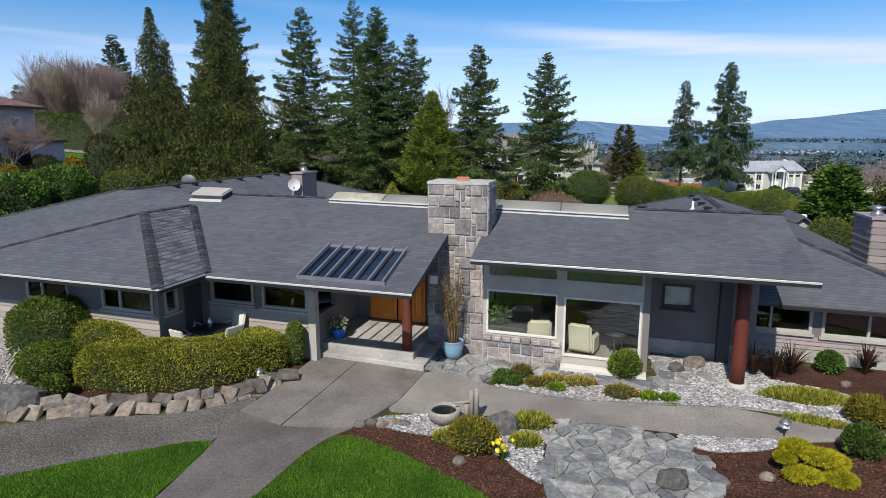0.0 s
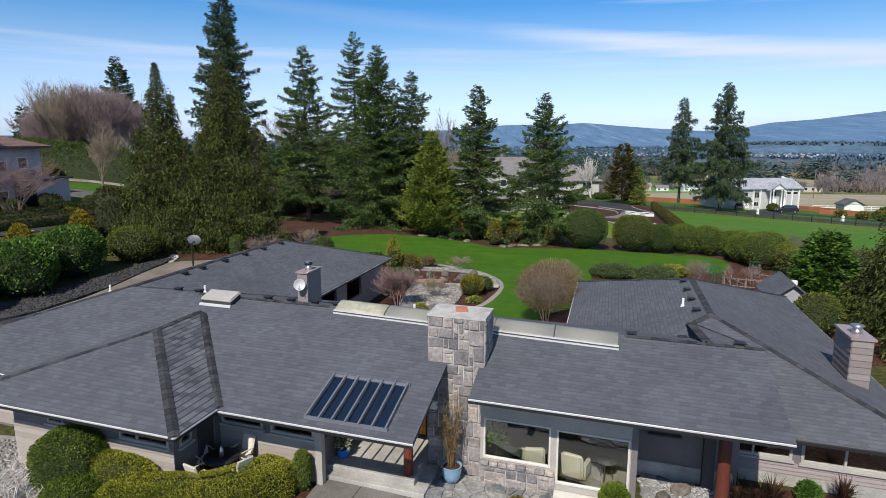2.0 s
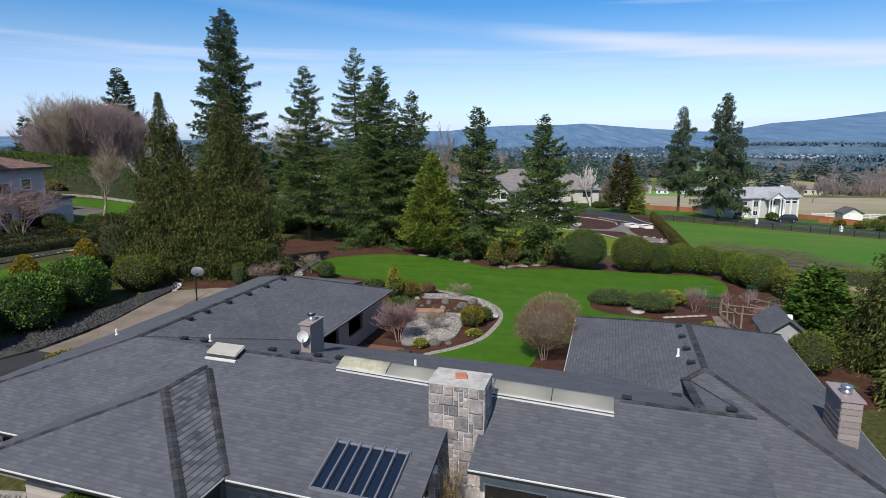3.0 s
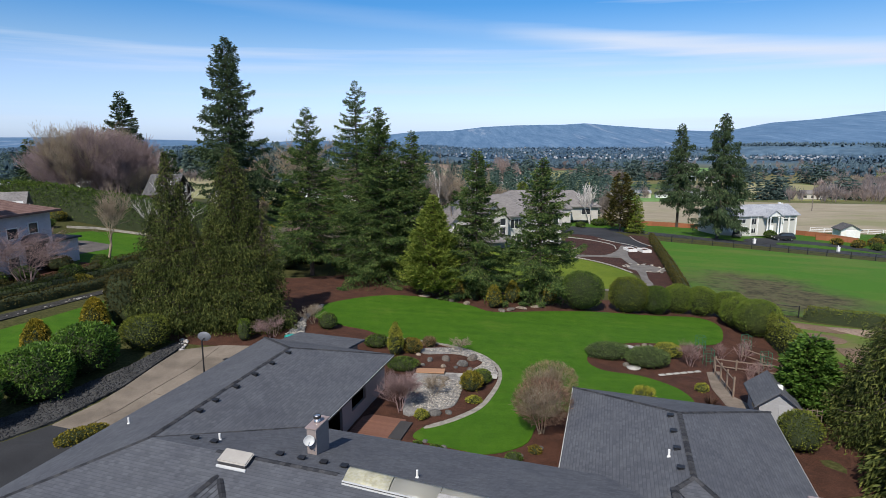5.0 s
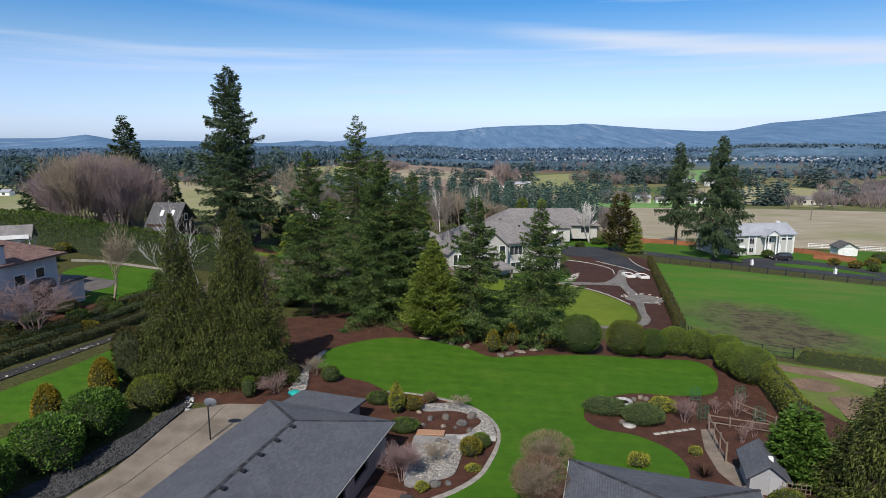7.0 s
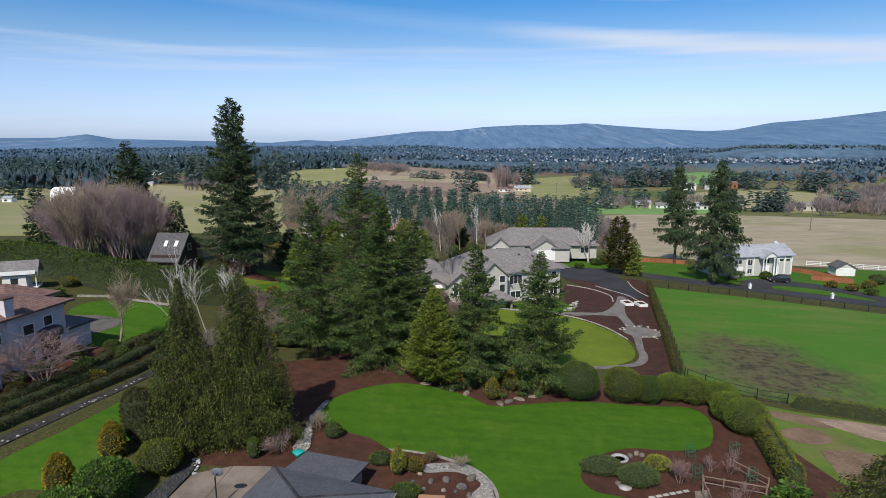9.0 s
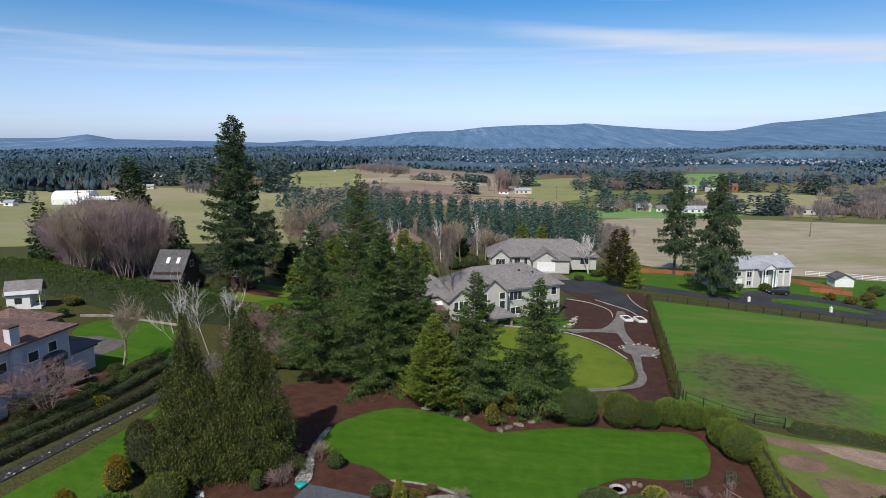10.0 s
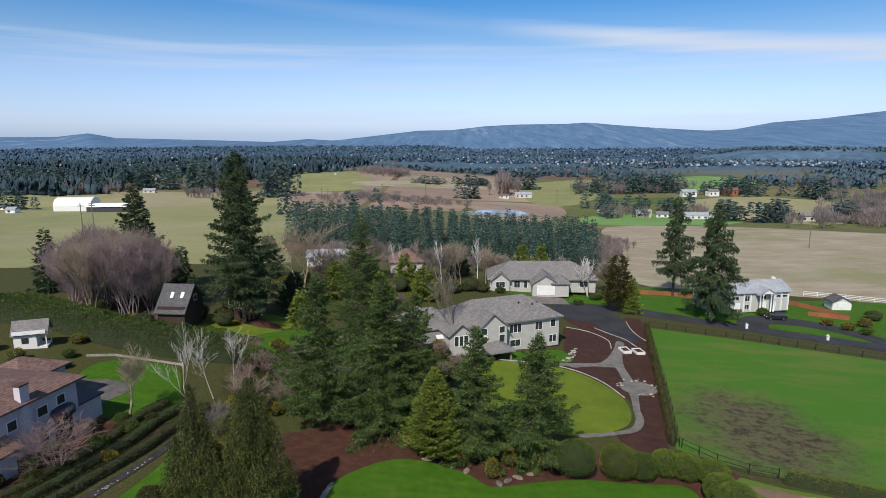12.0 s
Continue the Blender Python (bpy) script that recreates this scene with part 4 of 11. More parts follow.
# ---- ground ----
def ground_mat():
    """Rough grass near by; farther off a quilt of fields, each of its own crop and tone."""
    k = Mat("rough grass and fields", 0.95, 0, 0.1)
    near = k.ramp(k.noise(5, 6, 0.7), [(0.3, (0.028, 0.030, 0.010)), (0.5, (0.058, 0.060, 0.020)), (0.72, (0.115, 0.105, 0.042))])
    v = k.n.new("ShaderNodeTexVoronoi")
    v.inputs["Scale"].default_value = 1.0
    k.l.new(k.pos((1 / 230, 1 / 120, 0), rot=(0, 0, 0.3)), v.inputs[0])
    sep = k.n.new("ShaderNodeSeparateColor")
    k.l.new(v.outputs["Color"], sep.inputs[0])
    crop = k.ramp(sep.outputs[0], [(0.0, (0.17, 0.135, 0.075)), (0.3, (0.115, 0.135, 0.05)), (0.5, (0.20, 0.165, 0.085)), (0.72, (0.085, 0.125, 0.04)), (0.9, (0.15, 0.10, 0.07))])
    crop = k.mix(crop, k.ramp(k.noise(0.03, 6, 0.7), [(0.3, (0.75, 0.78, 0.8)), (0.7, (1.2, 1.15, 1.1))]), 1.0, "MULTIPLY")
    sp = k.n.new("ShaderNodeSeparateXYZ")
    k.l.new(k.geo.outputs["Position"], sp.inputs[0])
    far = k.n.new("ShaderNodeMapRange")
    far.inputs[1].default_value, far.inputs[2].default_value = 165, 200
    k.l.new(sp.outputs["Y"], far.inputs[0])
    # past 1000 m the ground turns to a woods tone blued for haze
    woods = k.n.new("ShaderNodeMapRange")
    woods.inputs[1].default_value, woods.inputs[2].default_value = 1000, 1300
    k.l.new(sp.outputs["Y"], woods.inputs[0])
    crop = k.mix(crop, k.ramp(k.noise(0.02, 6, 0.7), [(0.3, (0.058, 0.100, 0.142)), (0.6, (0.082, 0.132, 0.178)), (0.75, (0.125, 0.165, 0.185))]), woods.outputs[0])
    k.bump(k.noise(3, 5), 0.5, 0.05)
    return k.done(k.mix(near, crop, far.outputs[0]))


M["ground"] = ground_mat()


def spaced(limit, first, growth, far):
    out, s, x = [0.0], first, 0.0
    while x < limit:
        if x > far:
            s *= growth
        x += s
        out.append(min(x, limit))
    return out


gx = spaced(4900, 4.0, 1.16, 130)
xs = np.array([-v for v in reversed(gx[1:])] + gx)
back = spaced(900, 5.0, 1.25, 60)
ys = np.array([-v for v in reversed(back[1:])] + spaced(4900, 4.0, 1.16, 190))
GX, GY = np.meshgrid(xs, ys, indexing="ij")
GZ = height(GX, GY)
gv = np.stack([GX, GY, GZ], -1).reshape(-1, 3)
ny = len(ys)
gf = np.array([(i * ny + j, (i + 1) * ny + j, (i + 1) * ny + j + 1, i * ny + j + 1) for i in range(len(xs) - 1) for j in range(ny - 1)])
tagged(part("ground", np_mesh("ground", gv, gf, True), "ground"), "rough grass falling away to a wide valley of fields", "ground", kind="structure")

BACK_LAWN = [(-12.1, 53.1), (-11.4, 56.9), (-8.5, 60.4), (-5.1, 62.3), (-1.5, 61.9), (2.6, 59.8), (5.0, 57.6), (10.1, 59.0), (15.5, 60.0), (21.2, 59.7), (25.8, 59.9), (27.0, 57.6), (26.0, 54.0), (24.0, 50.8),
             (20.4, 49.9), (16.5, 49.9), (12.7, 47.5), (11.1, 44.4), (11.8, 42.3), (14.3, 41.4), (16.0, 39.2), (16.2, 36.6), (15.2, 34.6), (12.0, 34.5), (8.0, 34.6), (5.6, 32.6), (4.6, 30.3), (3.3, 29.3), (1.9, 29.0), (0.5, 29.6),
             (-0.8, 30.2), (-1.7, 30.9), (-1.0, 32.1), (0.5, 33.0), (2.1, 34.6), (3.1, 36.8), (3.9, 39.6), (3.9, 42.0), (2.8, 44.3), (0.7, 45.9), (-1.8, 46.9), (-4.4, 47.2), (-6.5, 49.2), (-9.1, 50.4)]
patch("garden_bed", [(-21, 44), (-25, 52), (-22, 64), (-16.5, 68), (-8, 72.5), (0, 69), (8, 66.5), (20, 66), (30, 66), (34, 62), (34, 52), (33, 40), (28, 30), (18, 25), (6, 26), (-2, 24), (-10, 36), (-12.5, 43)], "mulch", 0.03, "dark red-brown bark mulch round the back lawn", "planting bed", 3.0)
patch("back_lawn", BACK_LAWN, "lawn", 0.08, "bright green mown lawn with a wavy edge", "lawn", 2.5, 4)
for slab in ([(-22.2, 31.7), (-20.9, 34.3), (-20.35, 36.2), (-18.52, 35.6), (-19.3, 33.3), (-20.45, 31.2)], [(-20.40, 31.18), (-19.26, 33.28), (-18.48, 35.58), (-16.4, 34.9), (-17.3, 31.4), (-19.9, 31.0)],
             [(-20.34, 36.24), (-19.7, 39.7), (-19.2, 42.0), (-16.62, 43.25), (-17.2, 39.4), (-18.51, 35.64)], [(-18.47, 35.62), (-17.16, 39.4), (-16.58, 43.27), (-13.6, 43.5), (-13.5, 36), (-16.4, 34.95)]):
    patch("side_driveway", slab, "pad", 0.13, "tan concrete slab of the parking pad beside the wing", "driveway", 3, 0)
patch("asphalt_drive", [(-22.2, 31.75), (-19.9, 31.05), (-17.0, 31.5), (-14.0, 34.0), (-14.2, 26), (-17, 17), (-24, 8), (-34, 8), (-27.6, 22), (-24.2, 29)], "asphalt", 0.12, "dark asphalt driveway along the hedge", "driveway", 3, 0)
patch("left_lawn", [(-36.5, 36), (-34.4, 42.2), (-32.3, 47.4), (-30.1, 57.1), (-29.8, 62.5), (-27.6, 60.0), (-26.0, 52), (-26.5, 44), (-27.5, 36), (-31, 26), (-36, 26)], "lawn", 0.06, "green strip of lawn beyond the hedge", "lawn", 3, 4)
patch("neighbour_lawn", [(-50, 77.5), (-48.5, 83.2), (-39.5, 83.2), (-35.5, 76), (-32.5, 68.5), (-36, 65.5), (-41.5, 66.5), (-44.5, 73)], "lawn", 0.05, "green lawn beside the brick-roofed house", "lawn", 3, 4)
patch("farm_lawn", [(-33, 95), (-34, 99), (-31, 104), (-26, 107), (-19, 104), (-17, 94), (-26, 92.5)], "lawn", 0.05, "green yard below the dark barn", "lawn", 4, 4)
patch("farm_grass", [(-50, 96), (-49, 104), (-44, 112), (-36, 116), (-28, 112), (-30, 105), (-33, 99), (-33.5, 94.5), (-42, 93.5)], "lawn_olive", 0.045, "olive grass and garden ground below the barn", "lawn", 4, 4)
patch("barn_bed", [(-43, 114), (-36, 112.5), (-29.5, 106.5), (-32, 106), (-38, 108)], "bark_chip", 0.10, "brown planted island in the yard", "planting bed", 3, 4)
patch("pasture", [(43.4, 123.6), (58, 119.0), (81.6, 110.5), (130, 93), (150, 70), (120, 40), (75, 42), (60, 52), (46.5, 60.6), (38.5, 63.0), (33.0, 65.5), (28.6, 68.6)], "pasture", 0.05, "worn green pasture with a bare muddy patch", "field", 5, 0)
patch("garden_plot", [(32.5, 61.5), (37.5, 60.5), (47, 57.5), (60, 51), (60, 38), (40, 40), (33, 46)], "thin_grass", 0.05, "thin grass with bare soil beside the hedge", "field", 3, 3)
patch("bare_plot", [(32.9, 54.2), (33.6, 55.6), (35.6, 56.3), (37.4, 55.4), (37.6, 54.0), (36.2, 52.9), (34.0, 52.9)], "dirt", 0.08, "bare brown oval of garden soil", "soil", 2, 4)
patch("bare_plot", [(34.9, 51.6), (37.5, 51.7), (40.7, 51.0), (44, 49.5), (42, 45.5), (36, 45.0), (33.6, 46.6)], "dirt", 0.08, "bare brown dug plot of soil", "soil", 2, 0)
patch("bare_plot", [(34.0, 60.5), (38.8, 59.2), (40.5, 57.6), (38.5, 56.6), (36, 57.6), (34.3, 58.6)], "dirt", 0.08, "thin brown soil below the fence", "soil", 2, 4)
patch("straw_litter", [(38.6, 58.8), (42, 58.6), (46.8, 57.2), (52, 54.6), (50, 51.5), (45, 53.4), (42.3, 54.4), (40.2, 56.2)], "straw", 0.10, "pale trodden straw below the clipped hedge", "straw", 2, 4)
patch("lane", [(16, 140.5), (30.6, 144.0), (46.1, 140.2), (64.8, 131.2), (91.6, 121.0), (140, 103), (139, 98.5), (87.8, 115.8), (62.5, 126.2), (44.1, 134.0), (30, 138.4), (16, 136)], "asphalt", 0.06, "narrow asphalt lane past the pasture", "road", 4, 3)
patch("forecourt", [(26, 140), (36, 138), (39.0, 131), (38.6, 119.5), (38.8, 113.5), (35.5, 112.0), (33.5, 116.5), (31, 125.6), (26.0, 127.8)], "asphalt", 0.09, "asphalt forecourt beside the tan house", "driveway", 4, 3)
patch("loop_drive", [(66, 131.8), (70, 137.5), (74, 139.5), (84, 138.2), (92, 131), (97, 118.5), (91, 121), (87.5, 127), (81.5, 131.6), (74, 132.5), (71, 128.6)], "asphalt", 0.10, "curved asphalt drive before the white house", "driveway", 4, 4)
patch("loop_lawn", [(73.5, 128.5), (75.5, 131.6), (81, 130.6), (86.8, 126.2), (89.6, 121.6), (82, 124.8)], "lawn", 0.12, "oval of grass inside the drive", "lawn", 4, 4)
patch("house_yard", [(46.5, 141), (47, 160), (60, 172), (80, 168), (95, 162), (110, 162), (150, 145), (150, 106), (92, 122.0), (65, 132.4)], "lawn", 0.05, "green yard round the white house", "lawn", 5, 3)
patch("new_bed", [(25.8, 127.5), (31.5, 113), (29.5, 106.7), (20.2, 97.5), (19.0, 95.5), (25.0, 88.5), (27.3, 82), (26.3, 75.0), (22, 71.5), (24, 67.5), (27.5, 68.0), (43.0, 124.0), (40, 130.5), (38.0, 125)], "mulch_fresh", 0.045, "fresh dark bark mulch round winding paths", "planting bed", 4, 3)
patch("round_lawn", [(7, 74), (17.3, 70.6), (22.2, 72.8), (25.3, 76.3), (26.4, 83.1), (24.2, 90.2), (19.2, 95.6), (8.9, 97.2), (4, 88)], "lawn_olive", 0.07, "olive-green lawn with a curved kerb", "lawn", 4, 4)
patch("upper_lawn", [(10, 98.5), (20, 98.0), (22.5, 101), (20.5, 105), (14, 103), (10, 101)], "lawn", 0.09, "small green lawn below the tan house", "lawn", 4, 4)
patch("tan_field", [(60, 172), (52, 215), (80, 280), (112, 420), (190, 420), (248, 380), (330, 300), (300, 190), (150, 150), (110, 165), (85, 176)], "tanfield", 0.05, "dry tan field behind the white house", "field", 12, 3)

# ---- the low house ----
AX, AY = radians(19.0), radians(15.5)
UX, VX = Vector((math.cos(AX), -math.sin(AX), 0)), Vector((math.sin(AY), math.cos(AY), 0))
HOME = Vector((0, 16, 0))


def at_house(u, v, z=0.0):
    """From the house's own plan: u along the front to the right, v to the back."""
    p = HOME + UX * u + VX * v
    return Vector((p.x, p.y, z))


def house_box(bm, u0, u1, v0, v1, z0, z1):
    return block(bm, at_house(u0, v0, z0), UX * (u1 - u0), VX * (v1 - v0), Vector((0, 0, z1 - z0)))


def slope_uv(bm):
    """Lays texture metres along each face: across the slope and up it."""
    uv = bm.loops.layers.uv.verify()
    bm.normal_update()
    for f in bm.faces:
        n = f.normal
        up = Vector((0, 0, 1)) - n * n.z
        up = up.normalized() if up.length > 1e-4 else Vector((0, 1, 0))
        side = up.cross(n)
        for lp in f.loops:
            lp[uv].uv = (lp.vert.co.dot(side), lp.vert.co.dot(up))


def roof_body(bm, tops, drop=0.11):
    """A roof as top faces with a thickness; tops are closed rings of points."""
    keys = {}

    def vert(p, low):
        k = (round(p[0], 3), round(p[1], 3), round(p[2], 3), low)
        if k not in keys:
            keys[k] = bm.verts.new((p[0], p[1], p[2] - (drop if low else 0)))
        return keys[k]

    edges = {}
    for ring in tops:
        bm.faces.new([vert(p, 0) for p in ring])
        bm.faces.new([vert(p, 1) for p in reversed(ring)])
        for a, b in zip(ring, ring[1:] + ring[:1]):
            ka, kb = tuple(round(c, 3) for c in a), tuple(round(c, 3) for c in b)
            if (kb, ka) in edges:
                del edges[(kb, ka)]
            else:
                edges[(ka, kb)] = (a, b)
    for a, b in edges.values():
        bm.faces.new((vert(b, 0), vert(a, 0), vert(a, 1), vert(b, 1)))
    bmesh.ops.recalc_face_normals(bm, faces=bm.faces[:])
    slope_uv(bm)


house = thing("house", "long low house with charcoal shingle roofs and taupe siding", "house", tuple(HOME))


def house_part(name, bm, material, parent=None, label=""):
    """Parts are built in world metres and hung on the house."""
    ob = part(name, bm, material, parent or house, label)
    ob.matrix_parent_inverse = (parent or house).matrix_world.inverted() if not parent else Matrix()
    return ob


house.matrix_world = pose(*HOME)
bpy.context.view_layer.update()
RZ, RV = 4.005, 2.85        # main ridge: height, v
SL = 0.27                   # main slope


def zf(v):
    return RZ - SL * (RV - v) if v < RV else RZ - SL * (v - RV)


H = at_house
EL, ER = -2.65, -0.78       # front eaves, before and beyond the chimney
BK = 8.8                    # back eave
WL, WR, WE, WV = -18.8, -8.9, 2.40, 19.4
wm = (WL + WR) / 2
RL, RR, RE, RF, RB = 2.7, 13.2, 1.72, 2.4, 19.4
PL, PR, PE, PV = -13.5, -5.7, 2.58, -4.35
J = wm
HU0, HU1, HV0, HV1 = -3.06, -0.80, -2.42, -0.68   # glazed opening over the porch

bm = bmesh.new()
roof_body(bm, [
    [H(WL, EL, zf(EL)), H(HU0, EL, zf(EL)), H(HU0, RV, RZ), H(J, RV, RZ)],
    [H(HU1, EL, zf(EL)), H(0, EL, zf(EL)), H(0, RV, RZ), H(HU1, RV, RZ)],
    [H(HU0, EL, zf(EL)), H(HU1, EL, zf(EL)), H(HU1, HV0, zf(HV0)), H(HU0, HV0, zf(HV0))],
    [H(HU0, HV1, zf(HV1)), H(HU1, HV1, zf(HV1)), H(HU1, RV, RZ), H(HU0, RV, RZ)],
    [H(0, RV, RZ), H(0, BK, zf(BK)), H(WR, BK, zf(BK)), H(J, RV, RZ), H(HU0, RV, RZ), H(HU1, RV, RZ)],
])
roof_main = house_part("roof", bm, "shingle", label="charcoal shingle main roof")
bm = bmesh.new()
roof_body(bm, [
    [H(0.0, 0.7, zf(0.7)), H(0.95, 0.7, zf(0.7)), H(1.3, 0.7, zf(0.7)), H(1.3, RV, RZ), H(0.0, RV, RZ)],
    [H(0.95, 0.7, zf(0.7)), H(0.95, ER, zf(ER)), H(4.7, ER, zf(ER)), H(4.7, 2.30, zf(2.30)), H(1.3, 2.30, zf(2.30)), H(1.3, 0.7, zf(0.7))],
    [H(4.7, ER, zf(ER)), H(8.6, ER, zf(ER)), H(8.6, RV, RZ), H(4.7, RV, RZ)],
    [H(1.3, 2.78, zf(2.78)), H(4.7, 2.78, zf(2.78)), H(4.7, RV, RZ), H(1.3, RV, RZ)],
    [H(0.0, RV, RZ), H(1.3, RV, RZ), H(4.7, RV, RZ), H(8.6, RV, RZ), H(8.6, BK, zf(BK)), H(0.0, BK, zf(BK))],
])
roof_right = house_part("roof", bm, "shingle", label="charcoal shingle roof over the glass front")
wz, wh = RZ, WV - (WR - WL) / 2
WEL = zf(EL)                # the left eave runs on at the height of the front one
ws = (wz - WE) / (WR - wm)
bm = bmesh.new()
roof_body(bm, [
    [H(WL, EL, WEL), H(wm, RV, wz), H(wm, wh, wz), H(WL, WV, WEL)],
    [H(WR, RV, WE), H(WR, WV, WE), H(wm, wh, wz), H(wm, RV, wz)],
    [H(WR, WV, WE), H(WL, WV, WEL), H(wm, wh, wz)],
])
roof_wing = house_part("roof", bm, "shingle", label="charcoal shingle roof of the long wing")
rs = 0.357
rm = (RL + RR) / 2
rz_ = RE + rs * (RR - RL) / 2
r0, r1 = RF + (RR - RL) / 2, 13.45
bm = bmesh.new()
roof_body(bm, [
    [H(RL, RF, RE), H(RR, RF, RE), H(rm, r0, rz_)],
    [H(RR, RF, RE), H(RR, RB, RE), H(rm, r1, rz_), H(rm, r0, rz_)],
    [H(RR, RB, RE), H(RL, RB, RE), H(rm, r1, rz_)],
    [H(RL, RB, RE), H(RL, RF, RE), H(rm, r0, rz_), H(rm, r1, rz_)],
])
roof_east = house_part("roof", bm, "shingle", label="charcoal hipped roof of the lower wing")
# small cricket between the lower wing's hip and the main ridge
CK = [H(7.2, 7.0, 3.40), H(7.25, 3.40, 3.90), H(8.35, 3.62, 3.84)]
bm = bmesh.new()
roof_body(bm, [CK])
roof_cricket = house_part("roof", bm, "shingle", label="small three-cornered cricket roof")
ps = 0.29
pm = (PL + PR) / 2
pz = PE + ps * (PR - PL) / 2
pa = PV + (PR - PL) / 2
pk = 2.2
bm = bmesh.new()
roof_body(bm, [
    [H(PL, PV, PE), H(PR, PV, PE), H(pm, pa, pz)],
    [H(PL, pk, PE), H(PL, PV, PE), H(pm, pa, pz), H(pm, pk, pz)],
])
roof_front = house_part("roof", bm, "shingle", label="charcoal hipped roof of the front room")
bm = bmesh.new()
roof_body(bm, [[H(PR, PV, PE), H(PR, pk, PE), H(pm, pk, pz), H(pm, pa, pz)]])
house_part("roof", bm, "shingle_bold", label="steep roof face with bold dark courses")
bm = bmesh.new()
roof_body(bm, [[H(-18.2, 18.6, 2.30), H(-12.7, 18.6, 2.30), H(-12.7, 23.3, 1.75), H(-18.2, 23.3, 1.75)]], 0.14)
roof_lean = house_part("roof", bm, "shingle", label="low lean-to roof behind the wing")

# walls: a line in plan, with openings
WT = 0.16


def grid_slab(o, d, n, scuts, zcuts, solid, depth):
    """One connected slab: cells of a grid, some of them left open."""
    bm = bmesh.new()
    keys = {}

    def vert(i, j, k):
        if (i, j, k) not in keys:
            keys[(i, j, k)] = bm.verts.new(o + d * scuts[i] - n * (depth * k) + Vector((0, 0, zcuts[j])))
        return keys[(i, j, k)]

    ni, nj = len(scuts) - 1, len(zcuts) - 1
    full = {(i, j) for i in range(ni) for j in range(nj) if solid((scuts[i] + scuts[i + 1]) / 2, (zcuts[j] + zcuts[j + 1]) / 2)}
    for i, j in full:
        bm.faces.new((vert(i, j, 0), vert(i + 1, j, 0), vert(i + 1, j + 1, 0), vert(i, j + 1, 0)))
        bm.faces.new((vert(i, j, 1), vert(i, j + 1, 1), vert(i + 1, j + 1, 1), vert(i + 1, j, 1)))
        for (a, b), (p, q) in (((i - 1, j), ((i, j), (i, j + 1))), ((i + 1, j), ((i + 1, j), (i + 1, j + 1))), ((i, j - 1), ((i, j), (i + 1, j))), ((i, j + 1), ((i, j + 1), (i + 1, j + 1)))):
            if (a, b) not in full:
                bm.faces.new((vert(*p, 0), vert(*q, 0), vert(*q, 1), vert(*p, 1)))
    bmesh.ops.recalc_face_normals(bm, faces=bm.faces[:])
    return bm


def wall_run(name, a, b, z0, z1, openings, material, label="", thick=WT):
    """A wall from plan point a to b; openings are (from, to, low, high) along it. z1 may slope."""
    pa_, pb_ = H(*a), H(*b)
    d = pb_ - pa_
    ln = d.length
    d = d / ln
    n = Vector((d.y, -d.x, 0))
    top = max(z1) if isinstance(z1, tuple) else z1
    scuts = sorted({0.0, ln, *[o[0] for o in openings], *[o[1] for o in openings]})
    zcuts = sorted({z0, top, *[o[2] for o in openings], *[o[3] for o in openings]})
    bm = grid_slab(pa_, d, n, scuts, zcuts, lambda s, z: not any(o[0] < s < o[1] and o[2] < z < o[3] for o in openings), thick)
    if isinstance(z1, tuple):
        for v in bm.verts:
            if v.co.z > top - 1e-4:
                k = (Vector((v.co.x, v.co.y, 0)) - pa_).dot(d) / ln
                v.co.z = z1[0] + (z1[1] - z1[0]) * k
    return house_part(name, bm, material, label=label), pa_, d, n, ln


def window_in(pa_, d, n, s0, s1, z0, z1, bars=(), frame="trim", fw=0.075, sill=True, pane="clear reflective glass"):
    """A frame with mullions, a pane in each light, and a sill."""
    win = new("window")
    win.parent = house
    win.matrix_parent_inverse = house.matrix_world.inverted()
    o = Vector((pa_.x, pa_.y, 0)) + n * 0.03
    lights, left = [], s0 + fw
    for b in (*bars, None):
        right = s1 - fw if b is None else b - fw * 0.4
        lights.append((left, right))
        left = right + fw * 0.8
    scuts = sorted({s0, s1, *[x for l in lights for x in l]})
    zc = [z0, z0 + fw, z1 - fw, z1]
    part("frame", grid_slab(o, d, n, scuts, zc, lambda s, z: not (zc[1] < z < zc[2] and any(a < s < b for a, b in lights)), 0.10), frame, win)
    for a, b in lights:
        bm = bmesh.new()
        block(bm, o + d * a - n * 0.05 + Vector((0, 0, z0 + fw)), d * (b - a), -n * 0.012, Vector((0, 0, z1 - z0 - 2 * fw)))
        g = part("pane", bm, "glass", win, pane)
        g.visible_shadow = False
    if sill:
        bm = bmesh.new()
        block(bm, o + d * (s0 - 0.05) + n * 0.06 + Vector((0, 0, z0 - 0.062)), d * (s1 - s0 + 0.1), -n * 0.10, Vector((0, 0, 0.058)))
        part("sill", bm, frame, win)
    return win


def lap_boards(wall, pa_, d, n, s0, s1, z0, z1, rows, material):
    """Overlapping boards nailed to a wall, one by one."""
    hgt = (z1 - z0) / rows
    for i in range(rows):
        bm = bmesh.new()
        lo = z0 + i * hgt
        p = Vector((pa_.x, pa_.y, 0)) + d * s0
        q = d * (s1 - s0)
        pts = [(0.038, lo + 0.004), (0.002, lo + 0.004), (0.002, lo + hgt), (0.012, lo + hgt)]
        a = [bm.verts.new(p + n * k + Vector((0, 0, z))) for k, z in pts]
        b = [bm.verts.new(p + q + n * k + Vector((0, 0, z))) for k, z in pts]
        for j in range(4):
            k = (j + 1) % 4
            bm.faces.new((a[j], a[k], b[k], b[j]))
        bm.faces.new(list(reversed(a)))
        bm.faces.new(b)
        bmesh.ops.recalc_face_normals(bm, faces=bm.faces[:])
        part("board", bm, material, wall)


